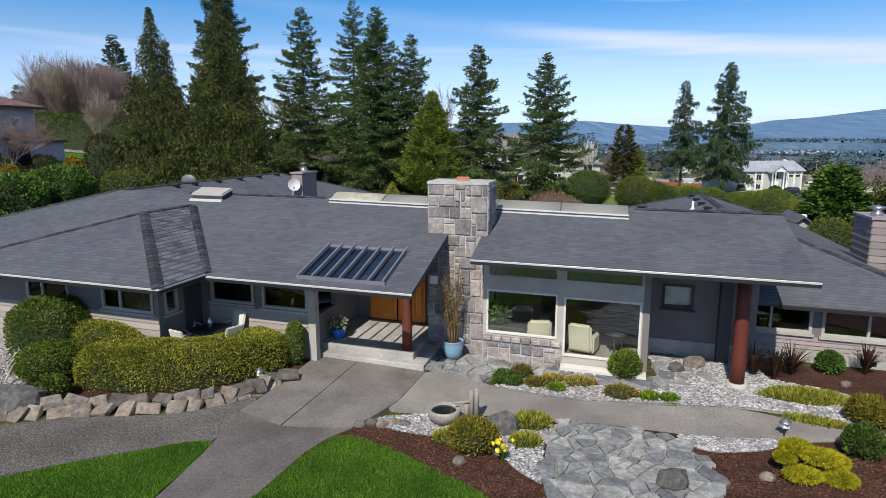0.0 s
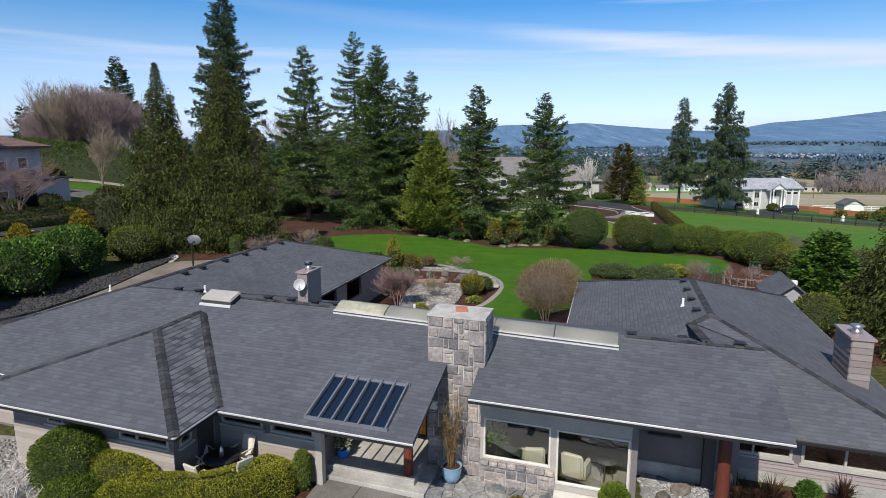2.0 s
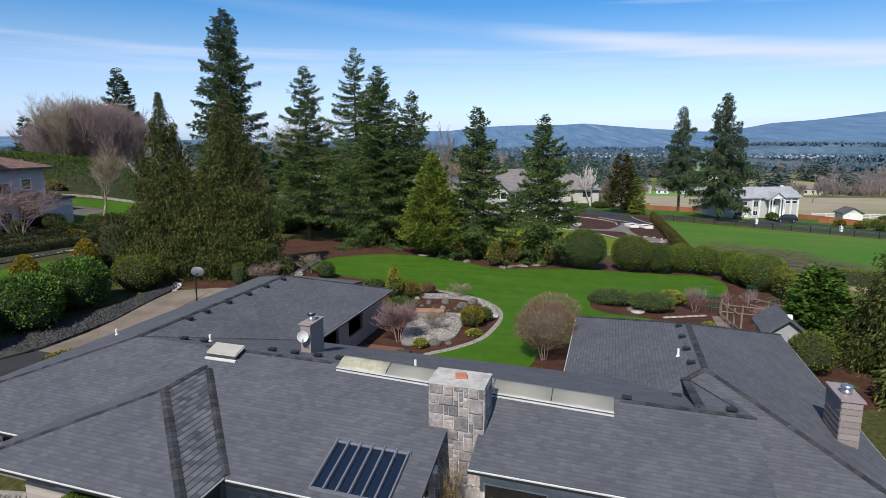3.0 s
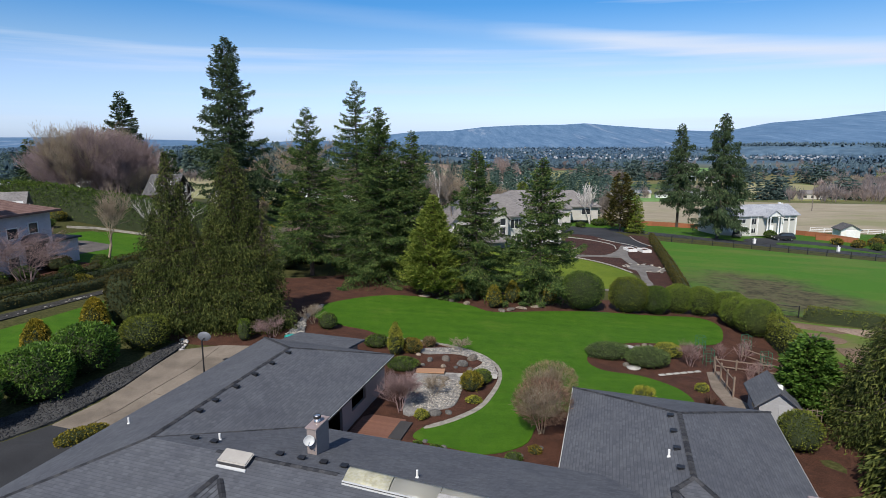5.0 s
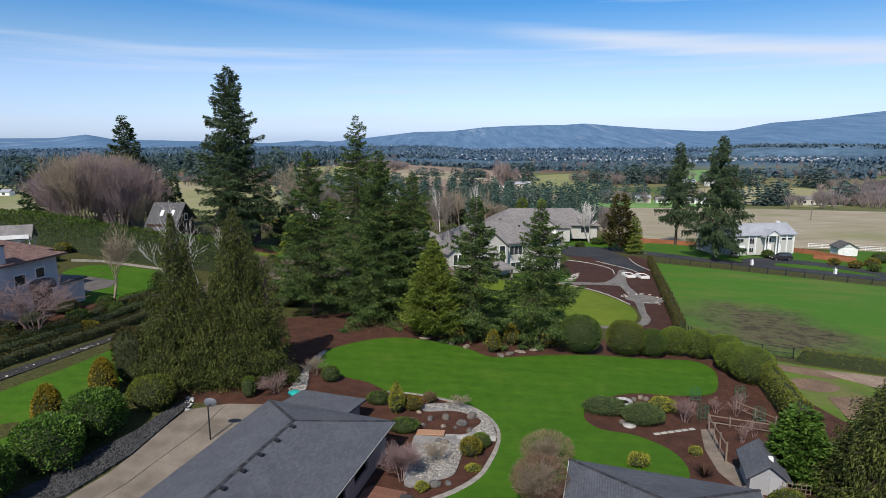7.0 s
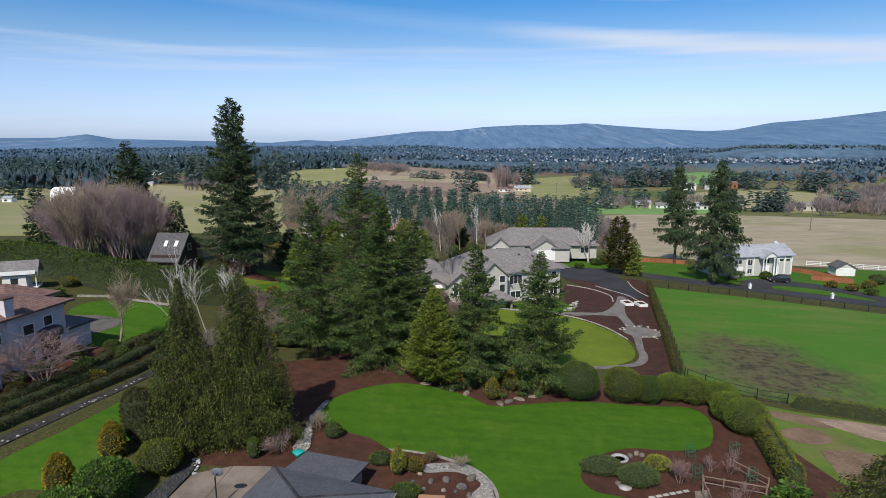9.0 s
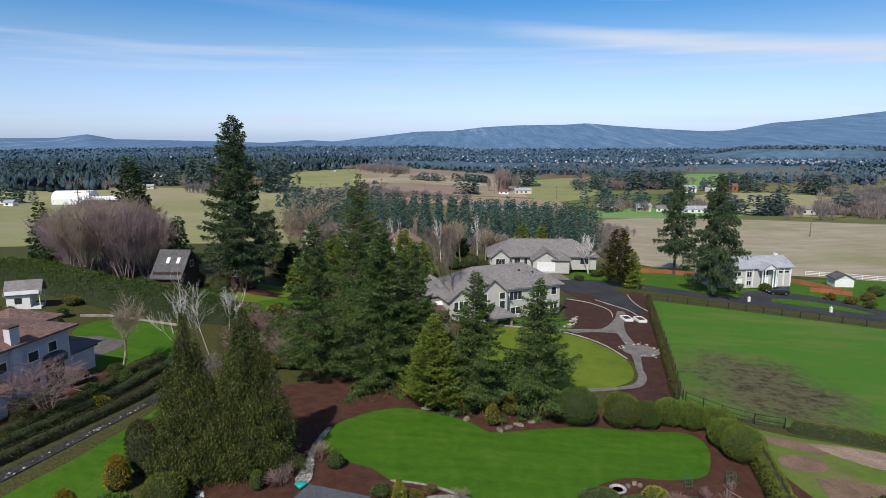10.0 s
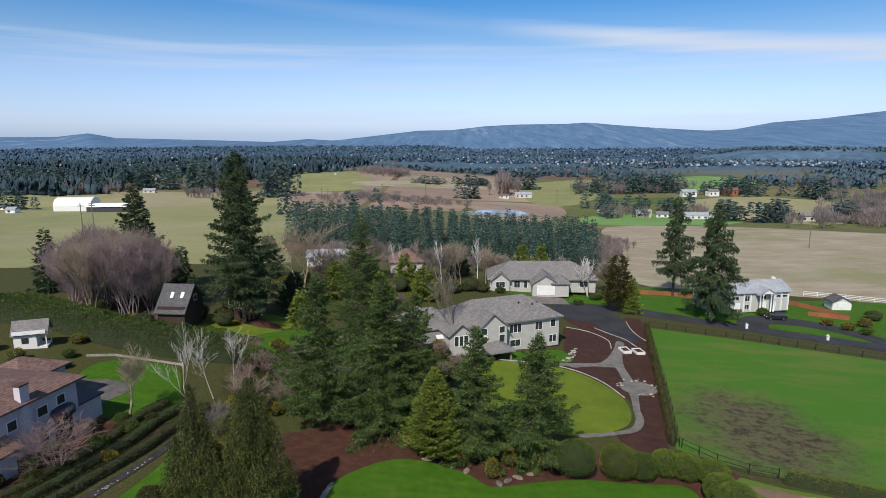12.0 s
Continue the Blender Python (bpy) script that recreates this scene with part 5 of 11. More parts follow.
# front room
w, o, d, n, ln = wall_run("wall", (-12.6, -3.35), (-6.65, -3.35), 0, 2.6, [(1.4, 2.95, 1.62, 2.26), (4.1, 5.8, 1.56, 2.26)], "wall_taupe", "taupe wall of the front room")
window_in(o, d, n, 1.4, 2.95, 1.62, 2.26, (2.0,))
window_in(o, d, n, 4.1, 5.8, 1.56, 2.26, (4.72,))
lap_boards(w, o, d, n, 0.0, ln, 0.1, 1.5, 8, "siding_pale")
w, o, d, n, ln = wall_run("wall", (-6.65, -3.35), (-6.65, -1.35), 0, 2.7, [(0.2, 0.7, 1.5, 2.15), (0.95, 1.75, 0.02, 2.05)], "wall_taupe")
window_in(o, d, n, 0.2, 0.7, 1.5, 2.15)
bm = bmesh.new()
block(bm, o + d * 0.97 - n * 0.05 + Vector((0, 0, 0.03)), d * 0.76, -n * 0.05, Vector((0, 0, 2.0)))
house_part("door", bm, "fascia", label="dark door to the patio")
# left end
w, o, d, n, ln = wall_run("wall", (-18.2, -1.6), (-12.6, -1.6), 0, 2.6, [(2.2, 4.6, 1.3, 2.25)], "wall_taupe")
window_in(o, d, n, 2.2, 4.6, 1.3, 2.25, (3.4,))
lap_boards(w, o, d, n, 0.0, ln, 0.1, 1.24, 6, "siding_pale")
wall_run("wall", (-12.6, -1.6), (-12.6, -3.35), 0, 2.6, [], "wall_taupe")
wall_run("wall", (-18.2, 18.8), (-18.2, -1.6), -0.6, 2.4, [], "siding_pale", "pale side wall of the wing")
# entry front
w, o, d, n, ln = wall_run("wall", (-6.65, -1.35), (-3.25, -1.35), 0, 2.7, [(0.06, 1.56, 1.38, 2.42), (1.74, 3.28, 1.32, 2.42)], "wall_taupe", "taupe wall beside the porch")
window_in(o, d, n, 0.08, 1.52, 1.42, 2.3)
window_in(o, d, n, 1.78, 3.22, 1.38, 2.3)
lap_boards(w, o, d, n, 0.0, ln - 0.18, 0.1, 1.31, 7, "siding_pale")
bm = bmesh.new()
house_box(bm, -3.40, -3.18, -1.43, -1.22, 0, 2.6)
house_part("corner_post", bm, "trim", label="pale corner post beside the porch")
# porch recess
wall_run("wall", (-3.35, -1.22), (-3.35, 1.8), 0, (zf(-1.22) - 0.18, zf(1.8) - 0.18), [(0.2, 1.4, 1.2, 2.3)], "wall_taupe")
w, o, d, n, ln = wall_run("wall", (-3.35, 1.8), (-0.55, 1.8), 0, zf(1.8) - 0.18, [(0.42, 2.3, 0.36, 2.5)], "wall_taupe")
# glass front
GV = 0.35
w, o, d, n, ln = wall_run("wall", (1.05, GV), (5.32, GV), 0.12, 2.98, [(0.10, 2.0, 0.78, 1.99), (2.16, 4.08, 0.36, 1.95), (0.15, 1.98, 2.36, 2.72), (2.18, 4.08, 2.36, 2.72)], "trim", "pale painted frame of the glass front")
window_in(o, d, n, 0.10, 2.0, 0.78, 1.99, frame="white_trim", fw=0.05, sill=False)
window_in(o, d, n, 2.16, 4.08, 0.36, 1.95, frame="white_trim", fw=0.05, sill=False)
window_in(o, d, n, 0.15, 1.98, 2.36, 2.72, fw=0.03, sill=False)
window_in(o, d, n, 2.18, 4.08, 2.36, 2.72, fw=0.03, sill=False)
wall_run("wall", (5.32, GV), (5.32, 2.2), 0, (2.95, 3.55), [], "wall_taupe")
w, o, d, n, ln = wall_run("wall", (5.32, 2.2), (8.1, 2.2), 0.5, 3.55, [(0.40, 1.22, 1.40, 2.08)], "wall_taupe", "dark taupe wall in the shade of the eave")
window_in(o, d, n, 0.40, 1.22, 1.40, 2.08, frame="fascia")
bm = bmesh.new()
block(bm, o + d * 0.47 - n * 0.12 + Vector((0, 0, 1.47)), d * 0.68, -n * 0.02, Vector((0, 0, 0.54)))
house_part("blind", bm, "white", label="pale blind drawn behind the small window")
bm = bmesh.new()
house_box(bm, 5.32, 7.98, 2.16, 2.36, -0.1, 0.5)
house_part("foundation", bm, "concrete_pale", label="pale concrete foundation")
wall_run("wall", (8.1, 2.2), (8.1, 2.95), 0, 3.0, [], "wall_taupe")
bm = bmesh.new()
house_box(bm, 7.15, 7.45, 1.9, 2.15, 0, 3.3)
house_part("pillar", bm, "fascia", label="dark pillar under the eave")
w, o, d, n, ln = wall_run("wall", (8.1, 2.95), (12.7, 2.95), 0.36, 1.85, [(0.06, 1.50, 0.80, 1.79), (1.72, 3.9, 0.76, 1.79)], "wall_taupe", "taupe wall of the lower wing")
window_in(o, d, n, 0.06, 1.50, 0.80, 1.79, (0.5,))
window_in(o, d, n, 1.72, 3.9, 0.76, 1.79, (2.8,))
lap_boards(w, o, d, n, 0.0, ln, 0.37, 0.72, 3, "siding")
bm = bmesh.new()
house_box(bm, 8.1, 12.7, 2.93, 3.1, -0.3, 0.355)
fnd = house_part("foundation", bm, "concrete_pale", label="pale concrete foundation with a vent")
bm = bmesh.new()
house_box(bm, 10.82, 11.16, 2.915, 2.93, 0.08, 0.22)
house_part("vent_grille", bm, "black", label="dark foundation vent")
# outer walls behind
wall_run("wall", (12.7, 2.95), (12.7, 18.9), -1.6, 1.68, [], "siding")
wall_run("wall", (12.7, 18.9), (3.2, 18.9), -1.6, 1.68, [], "siding")
wall_run("wall", (3.2, 18.9), (3.2, 8.2), -1.3, 1.68, [], "siding")
wall_run("wall", (3.2, 8.2), (-9.4, 8.2), -0.3, 2.36, [], "siding")
wall_run("wall", (-9.4, 8.2), (-9.4, 18.9), -0.4, 2.36, [(2.0, 4.2, 0.3, 2.1), (5.5, 7.5, 0.9, 2.0)], "siding", "shaded wall above the deck")
wall_run("wall", (-9.4, 18.9), (-18.2, 18.9), -0.6, 2.4, [], "siding")
wall_run("wall", (-13.1, 18.9), (-13.1, 22.8), -0.6, 1.75, [], "siding")
wall_run("wall", (-13.1, 22.8), (-17.8, 22.8), -0.6, 1.7, [], "siding")
wall_run("wall", (-17.8, 22.8), (-17.8, 18.9), -0.6, 1.75, [], "siding")
# floors and partitions indoors
bm = bmesh.new()
house_box(bm, 1.1, 5.2, 0.5, 2.4, 0.02, 0.30)
house_box(bm, 1.1, 8.0, 2.4, 8.1, 0.02, 0.30)
house_part("floor", bm, "carpet", label="grey-brown carpet of the sitting room")
bm = bmesh.new()
house_box(bm, -12.5, -3.4, -1.15, 8.1, 0.02, 0.30)
house_part("floor", bm, "carpet", label="dim floor of the dining room")
wall_run("wall", (1.15, 8.1), (1.15, 1.7), 0.02, (2.4, 3.0), [], "wall_taupe", "dim inner wall")
wall_run("wall", (1.15, 6.6), (8.1, 6.6), 0.02, 2.75, [], "wall_taupe", "dim back wall of the sitting room")
wall_run("wall", (-12.5, 5.0), (-3.4, 5.0), 0.02, 3.0, [], "wall_taupe", "dim back wall of the dining room")

# ---- trees ----
SPR = dict(limbs=215, leaves=62, droop=0.34, start=0.03, power=0.80, leaf=(0.30, 0.085), hang=0.17, ragged=0.52, lumpy=0.28, spread=0.27, wild=0.45, lift=0.35, airy=0.18)
conifer("spruce_tree", "dark green spruce with a bare lower trunk", -15.4, 69.6, 19.4, 5.3, 11, **{**SPR, "start": 0.13, "limbs": 190})
conifer("fir_tree", "tall dark fir behind the garden spruces", -12.4, 88.0, 24.5, 6.0, 12, **{**SPR, "limbs": 210})
conifer("spruce_tree", "dense dark spruce at the back of the garden", -7.2, 69.4, 19.9, 5.9, 13, **{**SPR, "limbs": 290})
conifer("spruce_tree", "slim dark spruce with an open top", -3.6, 71.0, 17.6, 5.2, 14, **SPR)
conifer("spruce_tree", "full dark spruce beside the tan house", 3.5, 64.0, 15.8, 4.6, 15, **SPR)
conifer("spruce_tree", "broad open spruce at the lawn's edge", 10.4, 64.0, 15.5, 5.0, 16, **{**SPR, "limbs": 200, "start": 0.05})
conifer("arborvitae", "bright green cone-shaped arborvitae", -1.1, 63.2, 10.9, 3.5, 17, "arbor", limbs=900, leaves=20, droop=-0.55, start=0.01, power=0.86, leaf=(0.26, 0.09), hang=0.10, bare=0.45, ragged=0.30, wild=0.4)
CED = dict(limbs=900, leaves=36, droop=-0.05, start=0.01, power=0.86, tip=0.10, leaf=(0.20, 0.065), hang=0.60, bare=0.35, ragged=0.62, spread=0.45, wild=0.6, weep=0.7, lift=0.0, lumpy=0.42, airy=0.5)
conifer("cedar_tree", "tall olive-green cedar with hanging sprays", -21.6, 47.3, 14.2, 3.0, 18, "cedar", spires=[(0.9, 0.3, 0.84), (-1.5, 0.2, 0.66), (1.9, -0.4, 0.60)], **{**CED, "power": 0.95})
conifer("cedar_tree", "tall olive-green cedar with a full crown", -16.9, 48.1, 14.8, 2.9, 19, "cedar", spires=[(-0.7, -0.2, 0.93), (1.0, 0.4, 0.86), (2.2, 0.2, 0.66), (-1.7, -0.5, 0.62)], **{**CED, "power": 0.72})
conifer("fir_tree", "very tall dark fir by the barn", -37.2, 108.0, 31.9, 7.0, 20, "fir", limbs=260, leaves=26, droop=0.30, start=0.13, power=0.62, leaf=(0.52, 0.15), hang=0.35, ragged=0.45, wild=0.4, lift=0.35)
conifer("fir_tree", "dark fir behind the bare trees", -65.6, 127.0, 23.6, 5.8, 21, "fir", limbs=150, leaves=20, droop=0.25, start=0.12, power=0.7, leaf=(0.60, 0.20), hang=0.3, ragged=0.4, lift=0.35)
conifer("fir_tree", "tall ragged fir beside the lane", 61.0, 158.0, 27.0, 5.6, 22, "fir", limbs=125, leaves=30, droop=0.55, start=0.20, power=0.66, leaf=(0.60, 0.15), hang=0.6, ragged=0.6, spread=0.18, weep=0.3)
conifer("fir_tree", "tall ragged fir before the white house", 60.4, 133.0, 27.4, 6.2, 23, "fir", limbs=150, leaves=30, droop=0.45, start=0.12, power=0.62, leaf=(0.60, 0.15), hang=0.6, ragged=0.6, spread=0.18, weep=0.3)
conifer("cedar_tree", "olive cedar at the side of the garden", 24.6, 30.4, 8.2, 3.0, 24, "cedar", limbs=800, leaves=20, droop=-0.05, start=0.01, power=0.7, leaf=(0.24, 0.065), hang=0.5, bare=0.35, ragged=0.55, spread=0.6, wild=0.6, weep=0.7, lift=0.0, lumpy=0.30)

# ---- roof fittings ----
cap_bm = bmesh.new()
pts = [(-0.12, -0.042), (0.0, 0.0), (0.12, -0.042)]
a = [cap_bm.verts.new((x, 0.0, z + 0.022)) for x, z in pts]
b = [cap_bm.verts.new((x * 0.96, 0.30, z + 0.006)) for x, z in pts]
c = [cap_bm.verts.new((x, 0.0, z - 0.01)) for x, z in pts]
for i in range(2):
    cap_bm.faces.new((a[i], a[i + 1], b[i + 1], b[i]))
    cap_bm.faces.new((c[i], c[i + 1], a[i + 1], a[i]))
CAP = bpy.data.meshes.new("ridge_cap")
cap_bm.to_mesh(CAP)
cap_bm.free()
CAP.materials.append(M["cap"])


def ridge_caps(roof, p, q, wide=1.0):
    """Bent cap shingles lapped along a ridge or hip, from the low end up."""
    d = Vector(q) - Vector(p)
    n = max(1, int(d.length / 0.235))
    y = d.normalized()
    x = y.cross(Vector((0, 0, 1))).normalized()
    z = x.cross(y)
    rot = Matrix((x, y, z)).transposed().to_4x4()
    for i in range(n):
        ob = new("ridge_cap", CAP)
        ob.parent = roof
        ob.matrix_local = Matrix.Translation(Vector(p) + d * (i / n) + z * (0.015 + 0.004 * (i % 2))) @ rot @ Matrix.Diagonal((wide, 1, 1, 1))


ridge_caps(roof_main, H(WL, EL, zf(EL)), H(J, RV, RZ))
ridge_caps(roof_main, H(-10.4, RV, RZ), H(-5.0, RV, RZ))
ridge_caps(roof_main, H(WR - 0.2, BK - 0.1, zf(BK) + 0.05), H(J, RV, RZ), 0.8)
ridge_caps(roof_right, H(4.9, RV, RZ), H(8.6, RV, RZ))
ridge_caps(roof_wing, H(wm, RV, wz), H(wm, wh, wz))
ridge_caps(roof_wing, H(WL, WV, WEL), H(wm, wh, wz))
ridge_caps(roof_wing, H(WR, WV, WE), H(wm, wh, wz))
ridge_caps(roof_east, H(rm, r0, rz_), H(rm, r1, rz_))
ridge_caps(roof_east, H(RR, RF, RE), H(rm, r0, rz_))
ridge_caps(roof_east, H(7.16, 6.9, 3.35), H(rm, r0, rz_))
ridge_caps(roof_east, H(RR, RB, RE), H(rm, r1, rz_))
ridge_caps(roof_east, H(RL, RB, RE), H(rm, r1, rz_))
ridge_caps(roof_front, H(PR, PV, PE), H(pm, pa, pz), 1.15)
ridge_caps(roof_front, H(PL, PV, PE), H(pm, pa, pz))
ridge_caps(roof_front, H(pm, pa, pz), H(pm, 1.7, pz))
# dark woven valley beside the front room, and the one behind the ridge
ridge_caps(roof_front, H(PR + 0.02, EL + 0.05, PE + 0.0), H(pm + 0.3, 1.5, pz + 0.0))
ridge_caps(roof_cricket, CK[1], CK[0], 1.3)
ridge_caps(roof_cricket, CK[2], CK[0], 0.45)


def gutter(p, q, material="gutter", size=0.036):
    """A gutter hung along an eave, open at the top."""
    p, q = Vector(p), Vector(q)
    d = (q - p).normalized()
    n = Vector((d.y, -d.x, 0))
    bm = bmesh.new()
    prof = [(0.0, 0.0), (0.02, -size), (size * 0.8, -size), (size * 1.1, 0.0), (size * 1.2, 0.0), (size * 0.9, -size * 1.12), (0.0, -size * 1.12)]
    a = [bm.verts.new(p + n * x + Vector((0, 0, z))) for x, z in prof]
    b = [bm.verts.new(q + n * x + Vector((0, 0, z))) for x, z in prof]
    for i in range(len(prof)):
        j = (i + 1) % len(prof)
        bm.faces.new((a[i], a[j], b[j], b[i]))
    bm.faces.new(a)
    bm.faces.new(list(reversed(b)))
    bmesh.ops.recalc_face_normals(bm, faces=bm.faces[:])
    house_part("gutter", bm, material)
    # fascia coloured black to carry the dark shadow line below the eave
    bm = bmesh.new()
    block(bm, p + n * 0.004 + Vector((0, 0, -0.045)), q - p, n * 0.025, Vector((0, 0, -0.075)))
    house_part("fascia_board", bm, "black")


gutter(H(PR, EL, zf(EL) - 0.03), H(0, EL, zf(EL) - 0.03))
gutter(H(PL, PV, PE - 0.03), H(PR, PV, PE - 0.03))
gutter(H(PR, PV, PE - 0.03), H(PR, EL, PE - 0.03))
gutter(H(WL, EL, zf(EL) - 0.03), H(PL, EL, zf(EL) - 0.03))
gutter(H(0.95, ER, zf(ER) - 0.03), H(8.6, ER, zf(ER) - 0.03))
gutter(H(8.6, RF, RE - 0.03), H(RR, RF, RE - 0.03), "fascia")
gutter(H(WR, BK + 0.2, WE - 0.03), H(WR, WV, WE - 0.03))
gutter(H(RL, RB, RE - 0.03), H(RL, BK, RE - 0.03))
gutter(H(RR, RF, RE - 0.03), H(RR, RB, RE - 0.03))

# glazed lattice over the porch
lat = new("porch_skylight")
lat.parent = house
lat.matrix_parent_inverse = house.matrix_world.inverted()
lat["label"] = "grey metal lattice with blue-tinted glass over the porch"


def on_slope(u, v, lift):
    return H(u, v, zf(v) + lift)


def bar_on_slope(u0, v0, u1, v1, w, lo, hi, parent, name, material):
    p, q = on_slope(u0, v0, lo), on_slope(u1, v1, lo)
    d = q - p
    side = Vector((d.y, -d.x, 0)).normalized() * w
    bm = bmesh.new()
    block(bm, p - side * 0.5, d, side, Vector((0, 0, hi - lo)))
    part(name, bm, material, parent)


for i in range(7):
    u = HU0 + (HU1 - HU0) * i / 6
    bar_on_slope(u, HV0 - 0.03, u, HV1 + 0.03, 0.045, -0.12, 0.12, lat, "rafter", "steelgrey")
for v in (HV0, HV1):
    bar_on_slope(HU0 - 0.06, v, HU1 + 0.06, v, 0.06, -0.12, 0.075, lat, "curb", "steelgrey")
for i in range(6):
    u0_, u1_ = (HU0 + (HU1 - HU0) * k / 6 for k in (i, i + 1))
    bm = bmesh.new()
    block(bm, on_slope(u0_ + 0.03, HV0 + 0.04, 0.02), UX * (u1_ - u0_ - 0.06), on_slope(u0_, HV1 - 0.04, 0.02) - on_slope(u0_, HV0 + 0.04, 0.02), Vector((0, 0, 0.01)))
    g = part("pane", bm, "glass_blue", lat, "blue-tinted glass")
    g.visible_shadow = False

# long milky skylight along the ridge
sk = new("ridge_skylight")
sk.parent = house
sk.matrix_parent_inverse = house.matrix_world.inverted()
sk["label"] = "long milky domed skylight along the ridge"
SKY_U0, SKY_U1 = -4.62, 4.74


def sky_at(u, back, z):
    """A point of the long skylight, which runs a little askew along the ridge."""
    return H(u, 2.30 - 0.040 * u + back, z)


def sky_bar(back, lo, hi, deep, name, material):
    bm = bmesh.new()
    p, q = (sky_at(u, back, zf(2.30 - 0.040 * u) + lo) for u in (SKY_U0, SKY_U1))
    block(bm, p, q - p, VX * deep, Vector((0, 0, hi - lo)))
    part(name, bm, material, sk)


sky_bar(0.0, -0.1, 0.07, 0.05, "curb", "fascia")
sky_bar(-0.05, -0.02, 0.025, 0.05, "flashing", "gutter")
sky_bar(0.70, -0.1, 0.20, 0.05, "curb", "fascia")
sky_bar(-0.01, 0.07, 0.11, 0.05, "rail", "gutter")
step = (SKY_U1 - SKY_U0) / 5
for i in range(5):
    u0_ = SKY_U0 + i * step
    bm = bmesh.new()
    rows = []
    for j in range(7):
        t = j / 6
        rows.append([bm.verts.new(sky_at(u, 0.04 + 0.70 * t, zf(2.30 - 0.040 * u) + 0.10 + 0.18 * math.sin(min(1.0, t * 1.15) * math.pi / 2))) for u in (u0_ + 0.02, u0_ + step - 0.02)])
    for r_, s_ in zip(rows, rows[1:]):
        f = bm.faces.new((r_[0], r_[1], s_[1], s_[0]))
        f.smooth = True
    base = [[bm.verts.new(v.co - Vector((0, 0, 0.16))) for v in rows[k]] for k in (0, -1)]
    bm.faces.new((base[0][0], base[0][1], rows[0][1], rows[0][0]))
    bm.faces.new((rows[-1][0], rows[-1][1], base[1][1], base[1][0]))
    for k in (0, 1):
        bm.faces.new([r_[k] for r_ in rows] + [base[1][k], base[0][k]])
    bmesh.ops.recalc_face_normals(bm, faces=bm.faces[:])
    part("panel", bm, "lichen" if i == 0 else "skylight", sk, "yellow lichen on a milky panel" if i == 0 else "")

# square skylight
sq = new("square_skylight")
sq.parent = house
sq.matrix_parent_inverse = house.matrix_world.inverted()
sq["label"] = "square white domed skylight"
bm = bmesh.new()
block(bm, on_slope(-9.88, 2.22, -0.1), UX * 1.24, on_slope(0, 2.83, 0) - on_slope(0, 2.22, 0), Vector((0, 0, 0.24)))
part("curb", bm, "fascia", sq)
bm = bmesh.new()
block(bm, on_slope(-9.93, 2.18, 0.14), UX * 1.34, on_slope(0, 2.84, 0) - on_slope(0, 2.18, 0), Vector((0, 0, 0.10)))
part("dome", bevelled(bm, 0.04, 2), "trim", sq)
bm = bmesh.new()
block(bm, on_slope(-9.93, 2.10, 0.0), UX * 1.34, on_slope(0, 2.18, 0) - on_slope(0, 2.10, 0), Vector((0, 0, 0.06)))
part("flashing", bm, "gutter", sq)

# metal chimney of the wing, with its dish
wc = new("wing_chimney")
wc.parent = house
wc.matrix_parent_inverse = house.matrix_world.inverted()
wc["label"] = "clad chimney box with a metal flue"
bm = bmesh.new()
house_box(bm, -7.20, -6.76, 4.55, 5.68, 3.0, 4.66)
part("body", bm, "clad", wc)
bm = bmesh.new()
house_box(bm, -7.25, -6.71, 4.50, 5.73, 4.66, 4.71)
part("cap", bm, "capmetal", wc)
bm = bmesh.new()
lathe(bm, [(0.13, 0), (0.13, 0.10), (0.10, 0.11), (0.10, 0.20), (0.15, 0.20), (0.15, 0.30), (0.04, 0.34)], 18, H(-6.98, 5.1, 4.71))
part("flue", bm, "chrome", wc)
bm = bmesh.new()
lathe(bm, [(0.152, 0.20), (0.156, 0.25), (0.152, 0.305)], 18, H(-6.98, 5.1, 4.71))
part("flue_band", bm, "black", wc)
dish = thing("satellite_dish", "round grey satellite dish on the chimney box", "satellite dish", tuple(H(-7.0, 4.36, 4.26)))
dish.scale = (0.72, 0.72, 0.72)
bm = bmesh.new()
lathe(bm, [(0.02, 0.0), (0.14, 0.02), (0.24, 0.06), (0.30, 0.11), (0.31, 0.11), (0.24, 0.04), (0.02, -0.02)], 22)
bmesh.ops.transform(bm, matrix=pose(0, 0, 0, 80, 0, 15), verts=bm.verts[:])
part("reflector", bm, "gutter", dish)
bm = bmesh.new()
tube(bm, (0, 0.0, -0.05), (0.06, -0.32, -0.18), 0.012, 0.012)
tube(bm, (0.06, -0.32, -0.18), (0.03, -0.34, -0.10), 0.035, 0.03)
part("feed_arm", bm, "chrome", dish)
bm = bmesh.new()
tube(bm, (0.0, 0.02, 0), (-0.02, 0.26, -0.1), 0.025, 0.025)
part("mount", bm, "chrome", dish)

